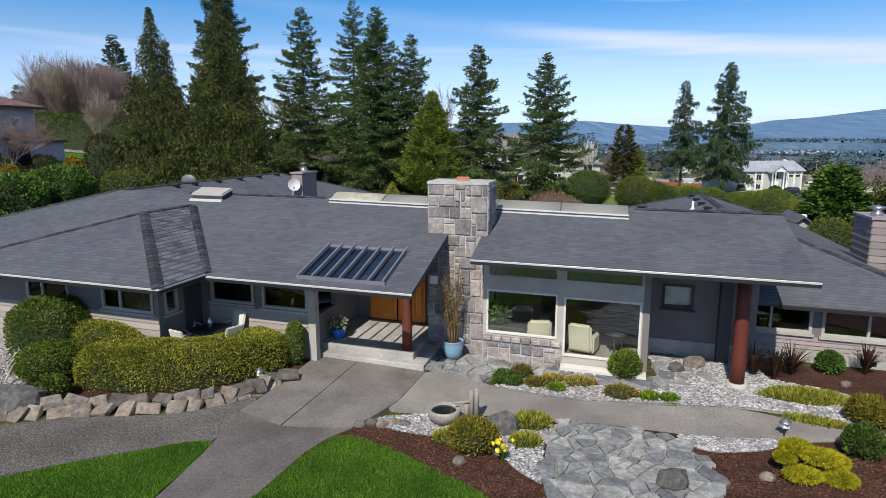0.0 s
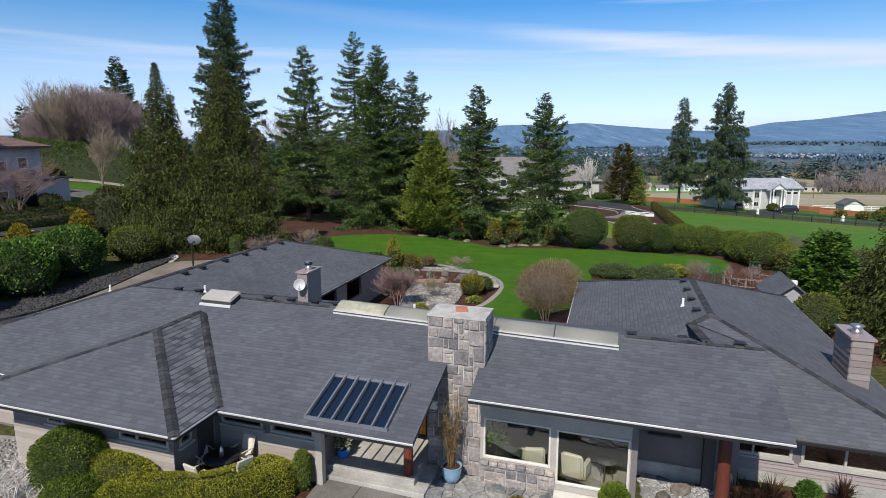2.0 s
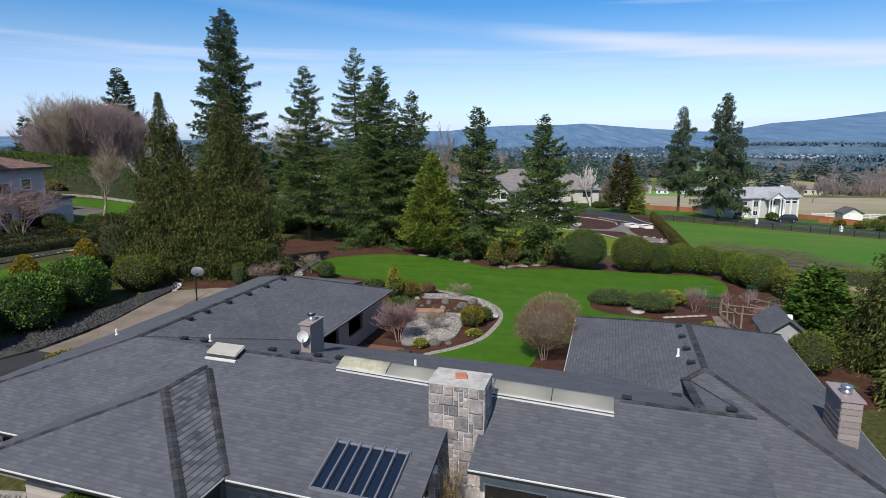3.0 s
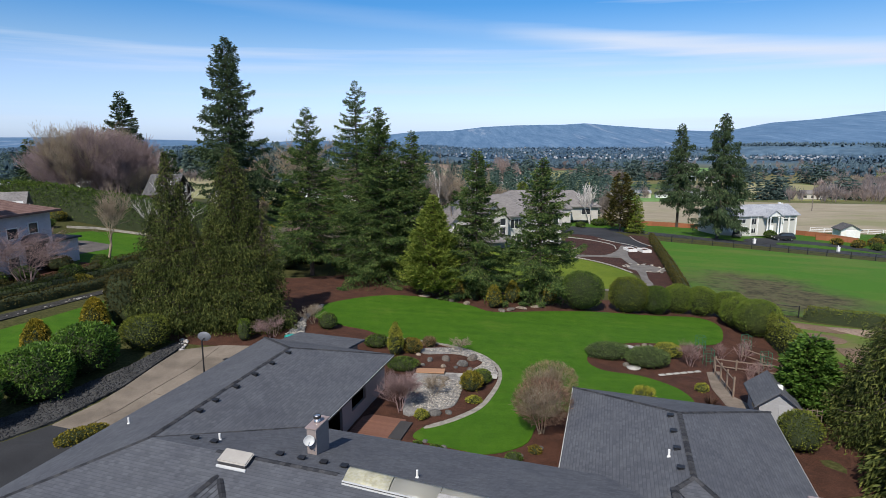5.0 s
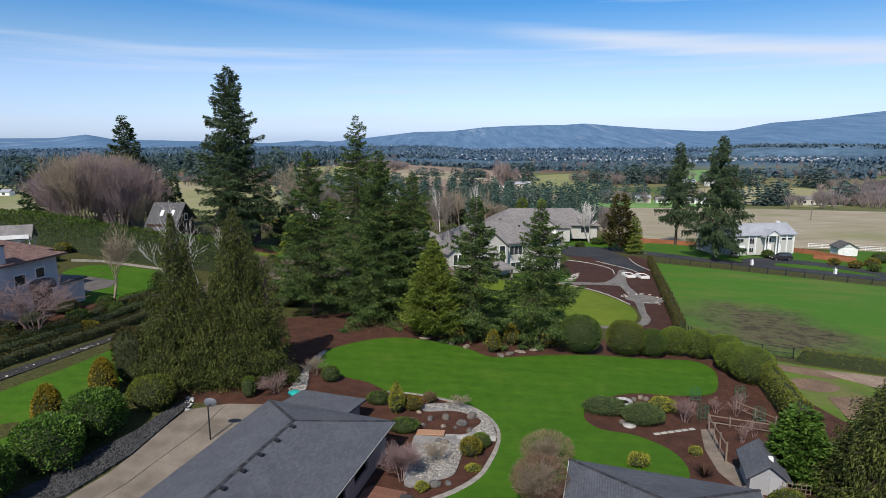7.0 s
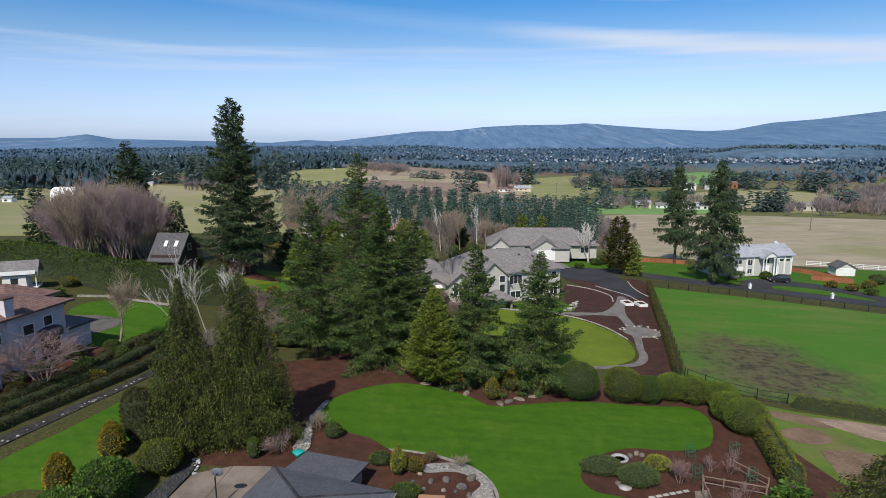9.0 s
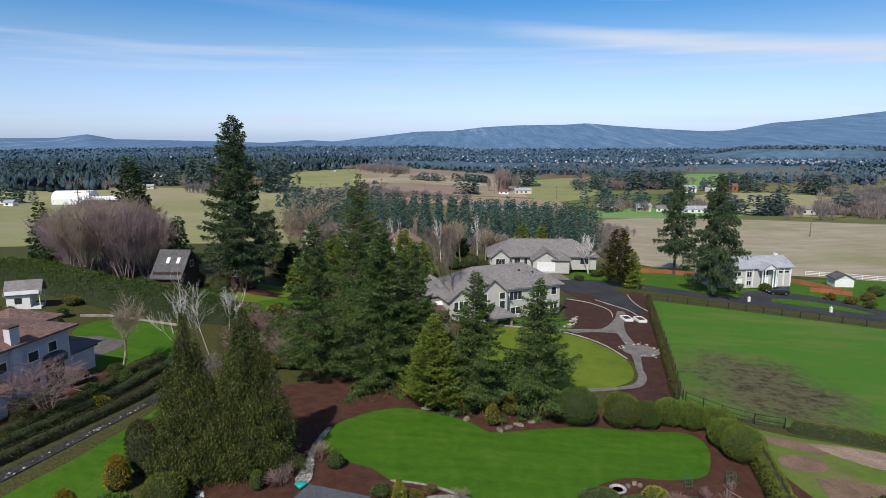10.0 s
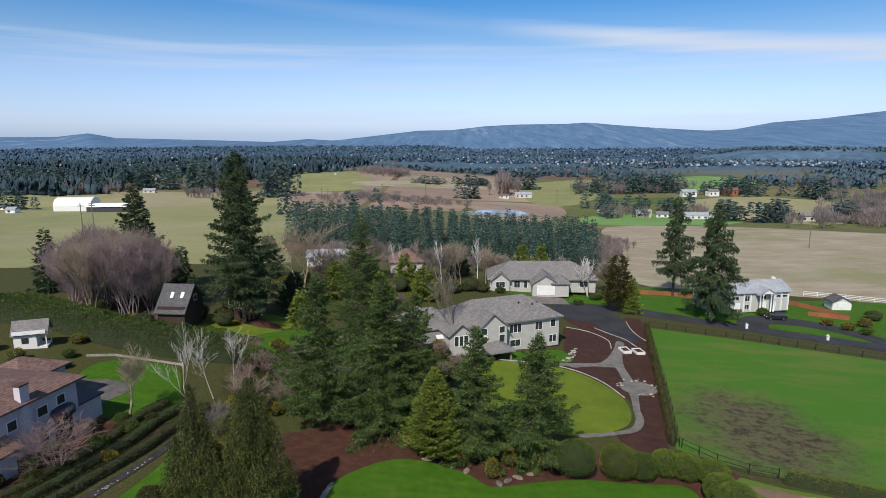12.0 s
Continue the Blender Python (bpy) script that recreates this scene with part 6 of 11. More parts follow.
# clad chimney of the lower wing
ec = new("east_chimney")
ec.parent = house
ec.matrix_parent_inverse = house.matrix_world.inverted()
ec["label"] = "boxy chimney clad in lap boards"
E_U0, E_U1, E_V0, E_V1 = 11.78, 12.36, 6.05, 7.5
bm = bmesh.new()
house_box(bm, E_U0, E_U1, E_V0, E_V1, 1.5, 3.58)
body = part("body", bm, "clad", ec)
bm = bmesh.new()
house_box(bm, E_U0 - 0.06, E_U1 + 0.06, E_V0 - 0.06, E_V1 + 0.06, 3.58, 3.65)
part("cap", bm, "capmetal", ec)
for i in range(9):
    lo = 1.66 + i * 0.212
    for p, d_, n_ in ((H(E_U0, E_V0), UX * (E_U1 - E_U0), -VX), (H(E_U0, E_V1), VX * -(E_V1 - E_V0), -UX)):
        bm = bmesh.new()
        a = [bm.verts.new(p + n_ * k + Vector((0, 0, z))) for k, z in ((0.03, lo), (0.002, lo), (0.002, lo + 0.205), (0.008, lo + 0.205))]
        b = [bm.verts.new(v.co + d_) for v in a]
        for j in range(4):
            bm.faces.new((a[j], a[(j + 1) % 4], b[(j + 1) % 4], b[j]))
        bm.faces.new(a)
        bm.faces.new(list(reversed(b)))
        bmesh.ops.recalc_face_normals(bm, faces=bm.faces[:])
        part("board", bm, "clad", ec)
bm = bmesh.new()
lathe(bm, [(0.16, 0), (0.16, 0.10), (0.12, 0.11), (0.12, 0.2), (0.19, 0.2), (0.19, 0.27), (0.04, 0.31)], 18, H(12.07, 6.65, 3.65))
part("flue", bm, "chrome", ec)

# small vents and pipes on the roofs
vent_bm = bmesh.new()
cube(vent_bm, -0.11, 0.11, -0.10, 0.10, -0.06, 0.09)
cube(vent_bm, -0.15, 0.15, -0.14, 0.12, 0.09, 0.12)
VENT = bpy.data.meshes.new("roof_vent")
vent_bm.to_mesh(VENT)
vent_bm.free()
VENT.materials.append(M["black"])
WV_AT = (5.7, 6.9, 8.6, 10.3, 12.0, 13.8)
EV_AT = (8.4, 10.0, 11.6, 13.2)
for u, v, z in [(wm + 0.32, v, wz - 0.32 * ws) for v in WV_AT] + [(rm - 0.40, v, rz_ - 0.40 * rs) for v in EV_AT] + [(u, 3.72, zf(3.72)) for u in (-12.2, -11.2, -8.0, -7.0, -6.0, -5.1)] + [(6.8, 5.5, 3.22), (8.1, 3.35, zf(3.35)), (5.1, 3.0, zf(3.0))]:
    ob = new("roof_vent", VENT)
    ob.parent = house
    ob.matrix_parent_inverse = house.matrix_world.inverted()
    ob.matrix_basis = Matrix.Translation(H(u, v, z)) @ pose(0, 0, 0, 0, 0, -17)
for u, v, z, h_ in [(-11.3, 4.2, zf(4.2), 0.34), (-2.2, 4.1, zf(4.1), 0.36), (rm - 0.75, 9.5, rz_ - 0.75 * rs, 0.36), (wm - 3.5, 5.2, wz - 3.5 * 0.3, 0.34)]:
    bm = bmesh.new()
    p = H(u, v, z - 0.05)
    tube(bm, p, p + Vector((0, 0, h_)), 0.045, 0.045, 10)
    tube(bm, p, p + Vector((0, 0, 0.10)), 0.10, 0.06, 10)
    house_part("vent_pipe", bm, "white")

# ---- stone chimney ----
C_U0, C_U1, C_V0, C_V1, C_Z = -0.58, 1.10, 0.55, 1.65, 4.74
ch = new("stone_chimney")
ch.parent = house
ch.matrix_parent_inverse = house.matrix_world.inverted()
ch["label"] = "massive chimney of squared grey-pink stones"
bm = bmesh.new()
house_box(bm, C_U0, C_U1, C_V0, C_V1, 0, C_Z)
part("core", bm, "mortar", ch)
bm = bmesh.new()
house_box(bm, C_U0 - 0.03, C_U1 + 0.03, C_V0 - 0.03, C_V1 + 0.03, C_Z, C_Z + 0.07)
part("cap", bm, "mortar", ch, "pale mortar cap")
bm = bmesh.new()
p = H(0.28, 1.1, C_Z + 0.07)
cube(bm, p.x - 0.17, p.x + 0.17, p.y - 0.13, p.y + 0.13, p.z, p.z + 0.10)
part("flue", bm, "terracotta", ch)
srng = random.Random(7)


def ashlar(parent, p, d, n, width, z0, z1, unit=0.30):
    """Squared stones of mixed size set in a face, each proud of the mortar."""
    cols = max(2, round(width / (unit * 0.5)))
    rows = max(2, round((z1 - z0) / (unit * 0.5)))
    cw, rh = width / cols, (z1 - z0) / rows
    used = [[False] * cols for _ in range(rows)]
    for r in range(rows):
        for c in range(cols):
            if used[r][c]:
                continue
            w_, h_ = srng.choice(((1, 2), (2, 2), (2, 1), (2, 3), (3, 2), (2, 2), (1, 1), (3, 3), (2, 2)))
            w_, h_ = min(w_, cols - c), min(h_, rows - r)
            while any(used[r + j][c + i] for j in range(h_) for i in range(w_)):
                w_ -= 1
                if w_ == 0:
                    w_ = h_ = 1
                    break
            for j in range(h_):
                for i in range(w_):
                    used[r + j][c + i] = True
            g = 0.014
            a0, a1 = c * cw + g * srng.uniform(0.6, 1.4), (c + w_) * cw - g * srng.uniform(0.6, 1.4)
            b0, b1 = z0 + r * rh + g * srng.uniform(0.6, 1.4), z0 + (r + h_) * rh - g * srng.uniform(0.6, 1.4)
            proud = srng.uniform(0.02, 0.055)
            bm = bmesh.new()
            k = 0.022
            low = [bm.verts.new(p + d * s + n * -0.01 + Vector((0, 0, z))) for s, z in ((a0, b0), (a1, b0), (a1, b1), (a0, b1))]
            mid = [bm.verts.new(p + d * (s + srng.uniform(-0.01, 0.01)) + n * proud * 0.55 + Vector((0, 0, z + srng.uniform(-0.01, 0.01)))) for s, z in ((a0, b0), (a1, b0), (a1, b1), (a0, b1))]
            top = [bm.verts.new(p + d * s + n * proud * srng.uniform(0.85, 1.15) + Vector((0, 0, z))) for s, z in ((a0 + k, b0 + k), (a1 - k, b0 + k), (a1 - k, b1 - k), (a0 + k, b1 - k))]
            for x, y in ((low, mid), (mid, top)):
                for i in range(4):
                    bm.faces.new((x[i], x[(i + 1) % 4], y[(i + 1) % 4], y[i]))
            bm.faces.new(top)
            bmesh.ops.recalc_face_normals(bm, faces=bm.faces[:])
            part("stone", bm, "stone", parent)


ashlar(ch, H(C_U0, C_V0), UX, -VX, C_U1 - C_U0, 0.0, C_Z, 0.31)
ashlar(ch, H(C_U0, C_V1), -VX, -UX, C_V1 - C_V0, 0.3, C_Z, 0.34)
ashlar(ch, H(C_U1, C_V0), VX, UX, C_V1 - C_V0, 2.4, C_Z, 0.34)
base_wall = house_part("stone_base", grid_slab(H(1.06, GV - 0.10), UX, Vector((UX.y, -UX.x, 0)), [0, 2.12], [0, 0.60], lambda s, z: True, 0.20), "mortar", label="low stone wall under the window")
ashlar(base_wall, H(1.06, GV - 0.10), UX, Vector((UX.y, -UX.x, 0)), 2.12, 0.0, 0.56, 0.30)
for i in range(8):
    bm = bmesh.new()
    block(bm, H(1.07 + i * 0.264, GV - 0.17, 0.60), UX * 0.25, VX * 0.2, Vector((0, 0, 0.12)))
    part("cap_stone", bevelled(bm, 0.02), "stone", base_wall)
bm = bmesh.new()
house_box(bm, 3.18, 5.3, GV - 0.35, GV - 0.02, 0.0, 0.16)
house_part("door_step", bm, "white_trim", label="pale step below the tall window")

# ---- porch ----
bm = bmesh.new()
house_box(bm, -3.45, -0.60, -0.82, 1.75, 0.0, 0.36)
porch = tagged(part("porch", bevelled(bm, 0.015), "concrete_pale"), "pale concrete porch slab", "porch", kind="structure")
bm = bmesh.new()
house_box(bm, -3.50, -0.22, -1.10, 0.52, -0.02, 0.18)
tagged(part("porch_step", bevelled(bm, 0.015), "concrete_pale"), "pale concrete step round the porch", "step", kind="structure")


def round_post(u, v, z0, z1, r, label):
    ob = thing("porch_post", label, "post", tuple(H(u, v, z0)))
    bm = bmesh.new()
    lathe(bm, [(r * 1.02, 0), (r, 0.5), (r * 0.97, (z1 - z0) * 0.6), (r * 0.95, z1 - z0)], 20)
    part("shaft", bm, "redpost", ob)
    return ob


round_post(-0.86, -0.55, 0.36, 2.62, 0.135, "round red-stained timber post on the porch")
round_post(7.40, 0.42, 0.16, 2.92, 0.165, "round red-stained timber post on a concrete foot")
bm = bmesh.new()
lathe(bm, [(0.25, -0.05), (0.24, 0.14), (0.22, 0.16)], 18, H(7.40, 0.42, 0))
tagged(part("post_footing", bm, "concrete_pale"), "round pale concrete post footing", "footing")
bm = bmesh.new()
house_box(bm, -3.3, -0.3, -0.62, -0.46, 2.55, 2.80)
house_part("beam", bm, "redpost", label="red-brown beam over the porch")
# double door
dd = new("front_door")
dd.parent = house
dd.matrix_parent_inverse = house.matrix_world.inverted()
dd["label"] = "orange varnished double front door"
for i in range(2):
    bm = bmesh.new()
    house_box(bm, -2.90 + i * 0.95, -2.0 + i * 0.95, 1.72, 1.78, 0.38, 2.46)
    leaf = part("door_leaf", bevelled(bm, 0.01), "door", dd)
    for j in range(3):
        bm = bmesh.new()
        house_box(bm, -2.82 + i * 0.95 + j * 0.26, -2.62 + i * 0.95 + j * 0.26, 1.69, 1.72, 0.6, 2.3)
        part("panel", bevelled(bm, 0.012), "door", leaf)
bm = bmesh.new()
house_box(bm, -3.0, -0.98, 1.70, 1.82, 0.36, 0.40)
part("threshold", bm, "redpost", dd)
bm = bmesh.new()
block(bm, H(-0.48, 0.42, 2.0), UX * 0.22, -VX * 0.12, Vector((0, 0, 0.24)))
tagged(part("wall_lamp", bevelled(bm, 0.02), "white"), "small white box lamp on the stone wall", "wall lamp")

# ---- front garden ----
patch("front_mulch", [(-2.3, 11.7), (-1.4, 12.3), (0.5, 12.5), (3.0, 12.2), (6.5, 11.5), (9.5, 11.4), (13, 12), (14, 8), (12, 3), (2, 3), (1.2, 8.0), (0.75, 9.4), (-0.04, 10.16), (-1.0, 11.05), (-2.0, 11.5)], "mulch", 0.03, "dark red-brown bark mulch in the front bed", "planting bed", 2, 4)
patch("side_mulch", [(7.2, 14.9), (9.0, 15.4), (11.5, 15.0), (14.5, 13.8), (15, 12), (10.5, 12.6), (8.6, 13.6), (7.4, 14.2)], "mulch", 0.03, "bark mulch along the lower wing", "planting bed", 2, 4)
patch("left_mulch", [(-13, 18), (-10, 18.3), (-6.6, 17.6), (-4.2, 17.2), (-3.6, 16.2), (-4.0, 14.2), (-4.6, 13.6), (-6.4, 13.1), (-8.2, 13.0), (-9.6, 12.8), (-13, 12.4)], "mulch", 0.03, "shaded soil under the clipped hedges", "planting bed", 2, 4)
patch("left_gravel", [(-16, 18.5), (-11.8, 17.8), (-10.9, 15.2), (-10.2, 14.2), (-11.5, 13.6), (-16, 14.0)], "gravelbed", 0.05, "pale gravel beside the house", "gravel", 2, 4)
patch("front_lawn", [(-2.0, 11.48), (-1.1, 11.02), (-0.05, 10.1), (0.72, 9.36), (1.4, 8.0), (1.6, 4.0), (-4.6, 4.0), (-3.9, 7.2), (-3.1, 9.5), (-2.55, 10.9)], "lawn", 0.05, "bright green front lawn beside the walk", "lawn", 1, 4)
patch("front_lawn", [(-4.6, 11.26), (-6.2, 10.75), (-7.9, 9.9), (-9.5, 8.4), (-10, 4.0), (-6.0, 4.0), (-5.2, 7.6), (-4.82, 9.6)], "lawn", 0.05, "bright green wedge of front lawn", "lawn", 1, 4)
patch("aggregate_path", [(-0.52, 14.85), (0.2, 14.75), (0.75, 14.4), (1.31, 13.95), (2.1, 13.5), (2.9, 13.2), (4.2, 13.0), (5.3, 12.88), (6.5, 12.75), (7.4, 12.25), (8.2, 11.8), (9.6, 11.35), (9.4, 11.0), (8.2, 11.25), (6.8, 11.25), (5.6, 11.4), (4.5, 11.7), (3.3, 12.05), (2.3, 12.15), (1.5, 12.35), (0.0, 12.55), (-1.15, 12.7), (-1.0, 13.2), (-0.75, 14.0)], "aggregate", 0.05, "grey-brown exposed aggregate path", "path", 1.5, 4)
patch("aggregate_path", [(-4.35, 13.35), (-5.3, 12.75), (-6.3, 12.45), (-8.1, 12.3), (-9.6, 11.95), (-14, 11.6), (-14, 10.4), (-9.2, 10.3), (-7.9, 10.1), (-6.2, 10.85), (-4.62, 11.32), (-4.45, 12.2)], "apron", 0.045, "grey-brown exposed aggregate apron", "path", 1.5, 4)
# the walk, cast in two strips with a joint between
patch("front_walk", [(-3.5, 16.05), (-2.30, 15.62), (-2.60, 14.6), (-2.95, 13.4), (-3.40, 11.93), (-4.46, 12.62), (-4.32, 13.0), (-4.05, 13.9), (-3.75, 15.0)], "concrete", 0.065, "worn grey concrete walk before the porch", "walk", 1.5, 0)
patch("front_walk", [(-2.28, 15.62), (-0.45, 14.9), (-0.62, 14.4), (-0.78, 13.9), (-1.02, 13.15), (-1.45, 12.45), (-1.92, 11.80), (-3.38, 11.90), (-2.93, 13.4), (-2.58, 14.6)], "concrete", 0.065, "worn grey concrete walk beside the path", "walk", 1.5, 0)
patch("front_walk", [(-4.47, 12.59), (-3.40, 11.90), (-1.93, 11.77), (-2.30, 11.40), (-2.65, 10.8), (-3.15, 9.4), (-3.95, 7.0), (-4.7, 4.0), (-6.0, 4.0), (-5.2, 7.4), (-4.78, 9.5), (-4.60, 10.6), (-4.52, 11.4)], "concrete_dark", 0.062, "darker stained concrete walk between the lawns", "walk", 1.5, 0)
patch("patio_slab", [(-7.0, 15.05), (-6.62, 16.68), (-4.2, 15.9), (-4.7, 15.45), (-5.4, 15.05), (-6.2, 14.9)], "concrete_pale", 0.28, "small raised concrete patio behind the hedge", "patio", 2, 0)

rng = np.random.default_rng(3)


def flagging(name, label, outline, count, gap, seed, base="gravelbed"):
    """Irregular flat stones fitted together, with open joints."""
    g = patch(name, outline, base, 0.045, label, "paving", 1.5, 4)
    r = np.random.default_rng(seed)
    line = np.array(rounded(outline, 4))
    lo, hi = line.min(0), line.max(0)
    pts = []
    tries = 0
    area = (hi - lo).prod()
    need = math.sqrt(area / count) * 0.40
    while len(pts) < count and tries < 9000:
        tries += 1
        q = r.uniform(lo - 0.2, hi + 0.2)
        if all((q[0] - s[0]) ** 2 + (q[1] - s[1]) ** 2 > (need * r.uniform(0.7, 1.3)) ** 2 for s in pts):
            pts.append(q)
    cells = voronoi(pts, lo - 0.1, hi + 0.1, gap)
    pieces(g, "flagstone", cells, "flag", 0.045, 0.045, r, line)
    return g


flagging("flagstone_patio", "grey-green irregular flagstones with open joints", [(2.35, 12.0), (3.3, 12.0), (4.05, 11.72), (4.62, 11.3), (4.82, 10.8), (4.9, 10.2), (4.7, 9.3), (4.3, 8.3), (2.2, 8.3), (1.85, 9.4), (1.9, 10.5), (2.1, 11.3)], 140, 0.022, 5, "gravelbed")
flagging("flagstone_walk", "pale flagstones along the glass front", [(-0.35, 15.1), (-0.1, 16.4), (0.9, 16.15), (1.5, 15.75), (3.2, 15.15), (5.2, 14.6), (5.5, 15.2), (5.75, 16.1), (6.35, 15.95), (6.25, 15.2), (6.6, 14.4), (5.3, 13.9), (4.0, 14.0), (2.9, 14.45), (1.7, 14.85), (1.0, 14.3), (0.4, 14.75)], 135, 0.034, 6)

WHITE_A = [(-1.45, 12.25), (0.0, 12.5), (1.2, 12.25), (2.25, 12.0), (2.0, 11.2), (1.85, 10.4), (1.78, 9.75), (1.35, 10.2), (1.05, 10.75), (0.2, 11.35), (-0.9, 11.7)]
WHITE_B = [(4.75, 11.5), (5.6, 11.4), (6.6, 11.3), (6.35, 10.95), (5.4, 10.85), (4.95, 11.0)]
WHITE_C = [(5.3, 13.0), (5.5, 14.0), (5.65, 14.8), (5.65, 15.6), (5.75, 16.1), (7.0, 15.72), (8.0, 15.32), (8.15, 14.9), (8.2, 14.4), (9.2, 13.7), (9.8, 12.9), (9.6, 12.2), (8.6, 12.0), (7.6, 12.5), (6.6, 12.85)]
for nm, poly in (("white_stones", WHITE_A), ("white_stones", WHITE_B), ("white_stones", WHITE_C)):
    patch("stone_bed", poly, "gravelbed", 0.05, "bed of pale stones", "gravel", 1.5, 4)
stones("river_stones", "rounded white and grey river stones beside the basin", WHITE_A, 3000, 0.034, 31, "pebble", 0.06)
stones("river_stones", "rounded white river stones along the path", WHITE_B, 1400, 0.034, 32, "pebble", 0.06)
stones("river_stones", "pale river stones round the red post", WHITE_C, 7500, 0.036, 33, "pebble", 0.06)
stones("river_stones", "pale stones beside the house", [(-16, 18.2), (-11.9, 17.6), (-11.0, 15.2), (-10.3, 14.3), (-11.5, 13.8), (-16, 14.2)], 2600, 0.05, 34, "pebble_tan", 0.06)
ROCKY_BED = [(1.2, 14.1), (1.7, 14.75), (2.9, 14.4), (4.0, 13.95), (5.3, 13.85), (5.5, 13.1), (4.2, 13.1), (3.0, 13.3), (2.1, 13.6)]
patch("rock_bed", ROCKY_BED, "gravelbed", 0.055, "gravel bed with low plants before the glass front", "planting bed", 1.5, 4)
stones("bed_stones", "mixed small stones in the low bed", ROCKY_BED, 1300, 0.035, 35, "pebble", 0.06)
stones("bark_chips", "loose bark chips on the front bed", [(-2.2, 11.6), (-1.4, 11.8), (0.2, 11.3), (1.3, 10.1), (1.8, 9.5), (1.9, 8.4), (0.9, 9.3), (-0.05, 10.2), (-1.0, 11.05)], 2600, 0.024, 36, "bark_chip", 0.035)
stones("bark_chips", "loose bark chips below the golden shrub", [(4.9, 10.7), (6.3, 10.7), (7.2, 10.9), (9.6, 10.6), (9.8, 8.6), (5.2, 8.3), (4.9, 9.5)], 4200, 0.026, 37, "bark_chip", 0.035)

# clipped hedges before the house
hedge_row("box_hedge", "long crescent of clipped yellow-green boxwood", [(-9.1, 14.55), (-7.8, 14.3), (-6.2, 14.4), (-5.3, 14.9), (-4.65, 15.4), (-4.22, 15.95)], 1.42, 1.0, 41, "boxwood", 42000, (0.046, 0.027), z=0.05, round_top=0.55, curve=28, lumps=0.02)
shrub("box_hedge", "oblong mound of clipped boxwood by the wall", -8.75, 15.02, (2.5, 0.95, 1.38), 42, "boxwood", 11000, (0.048, 0.028), "hedge", rz=-20, power=2.6, lump=0.04)
shrub("box_ball", "tall egg-shaped clipped evergreen", -10.25, 15.35, (1.9, 1.75, 1.95), 43, "hedge_bright", 12000, (0.05, 0.03), "topiary", power=2.5, lump=0.04, tuck=0.2)
shrub("box_ball", "rounded clipped evergreen before the hedge", -9.75, 14.45, (1.5, 1.3, 1.05), 44, "hedge_bright", 8000, (0.05, 0.03), "topiary", power=2.3, lump=0.08)
shrub("box_ball", "small loose evergreen on the rock edge", -9.05, 13.35, (0.75, 0.65, 0.6), 45, "hedge_bright", 1200, (0.07, 0.04), "shrub", lump=0.15)
shrub("topiary", "narrow bullet-shaped clipped evergreen", -3.92, 15.5, (0.5, 0.5, 1.25), 46, "arbor", 3600, (0.05, 0.026), "topiary", power=2.6, lump=0.03, taper=0.12)
shrub("round_shrub", "round green shrub with loose leaves", 4.58, 14.62, (0.74, 0.70, 0.72), 47, "hedge_bright", 2600, (0.085, 0.035), lump=0.12, up=0.8)
shrub("round_shrub", "fresh green shrub against the foundation", 9.95, 14.95, (0.6, 0.5, 0.58), 48, "laurel", 1700, (0.09, 0.045), lump=0.15)
shrub("round_shrub", "orange-green tufted shrub beside the path", 8.95, 12.05, (0.78, 0.72, 0.66), 49, "goldolive", 2200, (0.09, 0.03), lump=0.12, up=0.9)
shrub("round_shrub", "dark green round shrub beside the gold one", 7.98, 10.75, (0.70, 0.66, 0.64), 50, "hedge", 2300, (0.075, 0.035), lump=0.12, up=0.6)
shrub("round_shrub", "olive-gold shrub behind the daffodils", 0.58, 11.0, (0.95, 0.85, 0.66), 51, "goldolive", 2600, (0.075, 0.028), lump=0.10, up=0.7)
shrub("ground_cover", "yellow-green heather mat beside the post", 8.4, 13.3, (1.75, 0.85, 0.17), 52, "goldgreen", 2600, (0.12, 0.03), "ground cover", lump=0.25, up=1.5, rz=-12)
shrub("ground_cover", "thin yellow-green mat along the path", 7.9, 12.1, (1.25, 0.36, 0.11), 53, "goldgreen", 900, (0.10, 0.03), "ground cover", lump=0.25, up=1.5, rz=-25)
shrub("ground_cover", "yellow-green heather beside the boulder", 1.85, 11.95, (0.8, 0.55, 0.28), 54, "goldgreen", 900, (0.11, 0.03), "ground cover", lump=0.2, up=1.5)
shrub("ground_cover", "yellow-green tuft among white stones", 1.62, 11.15, (0.55, 0.4, 0.24), 55, "goldgreen", 550, (0.11, 0.03), "ground cover", lump=0.2, up=1.5)
shrub("ground_cover", "yellow-green tuft beside the basin", 0.05, 11.35, (0.5, 0.4, 0.2), 56, "goldgreen", 400, (0.1, 0.03), "ground cover", lump=0.2, up=1.5)
gold = thing("golden_shrub", "bright golden spreading conifer in layered mounds", "shrub", (6.58, 9.9, 0.0))
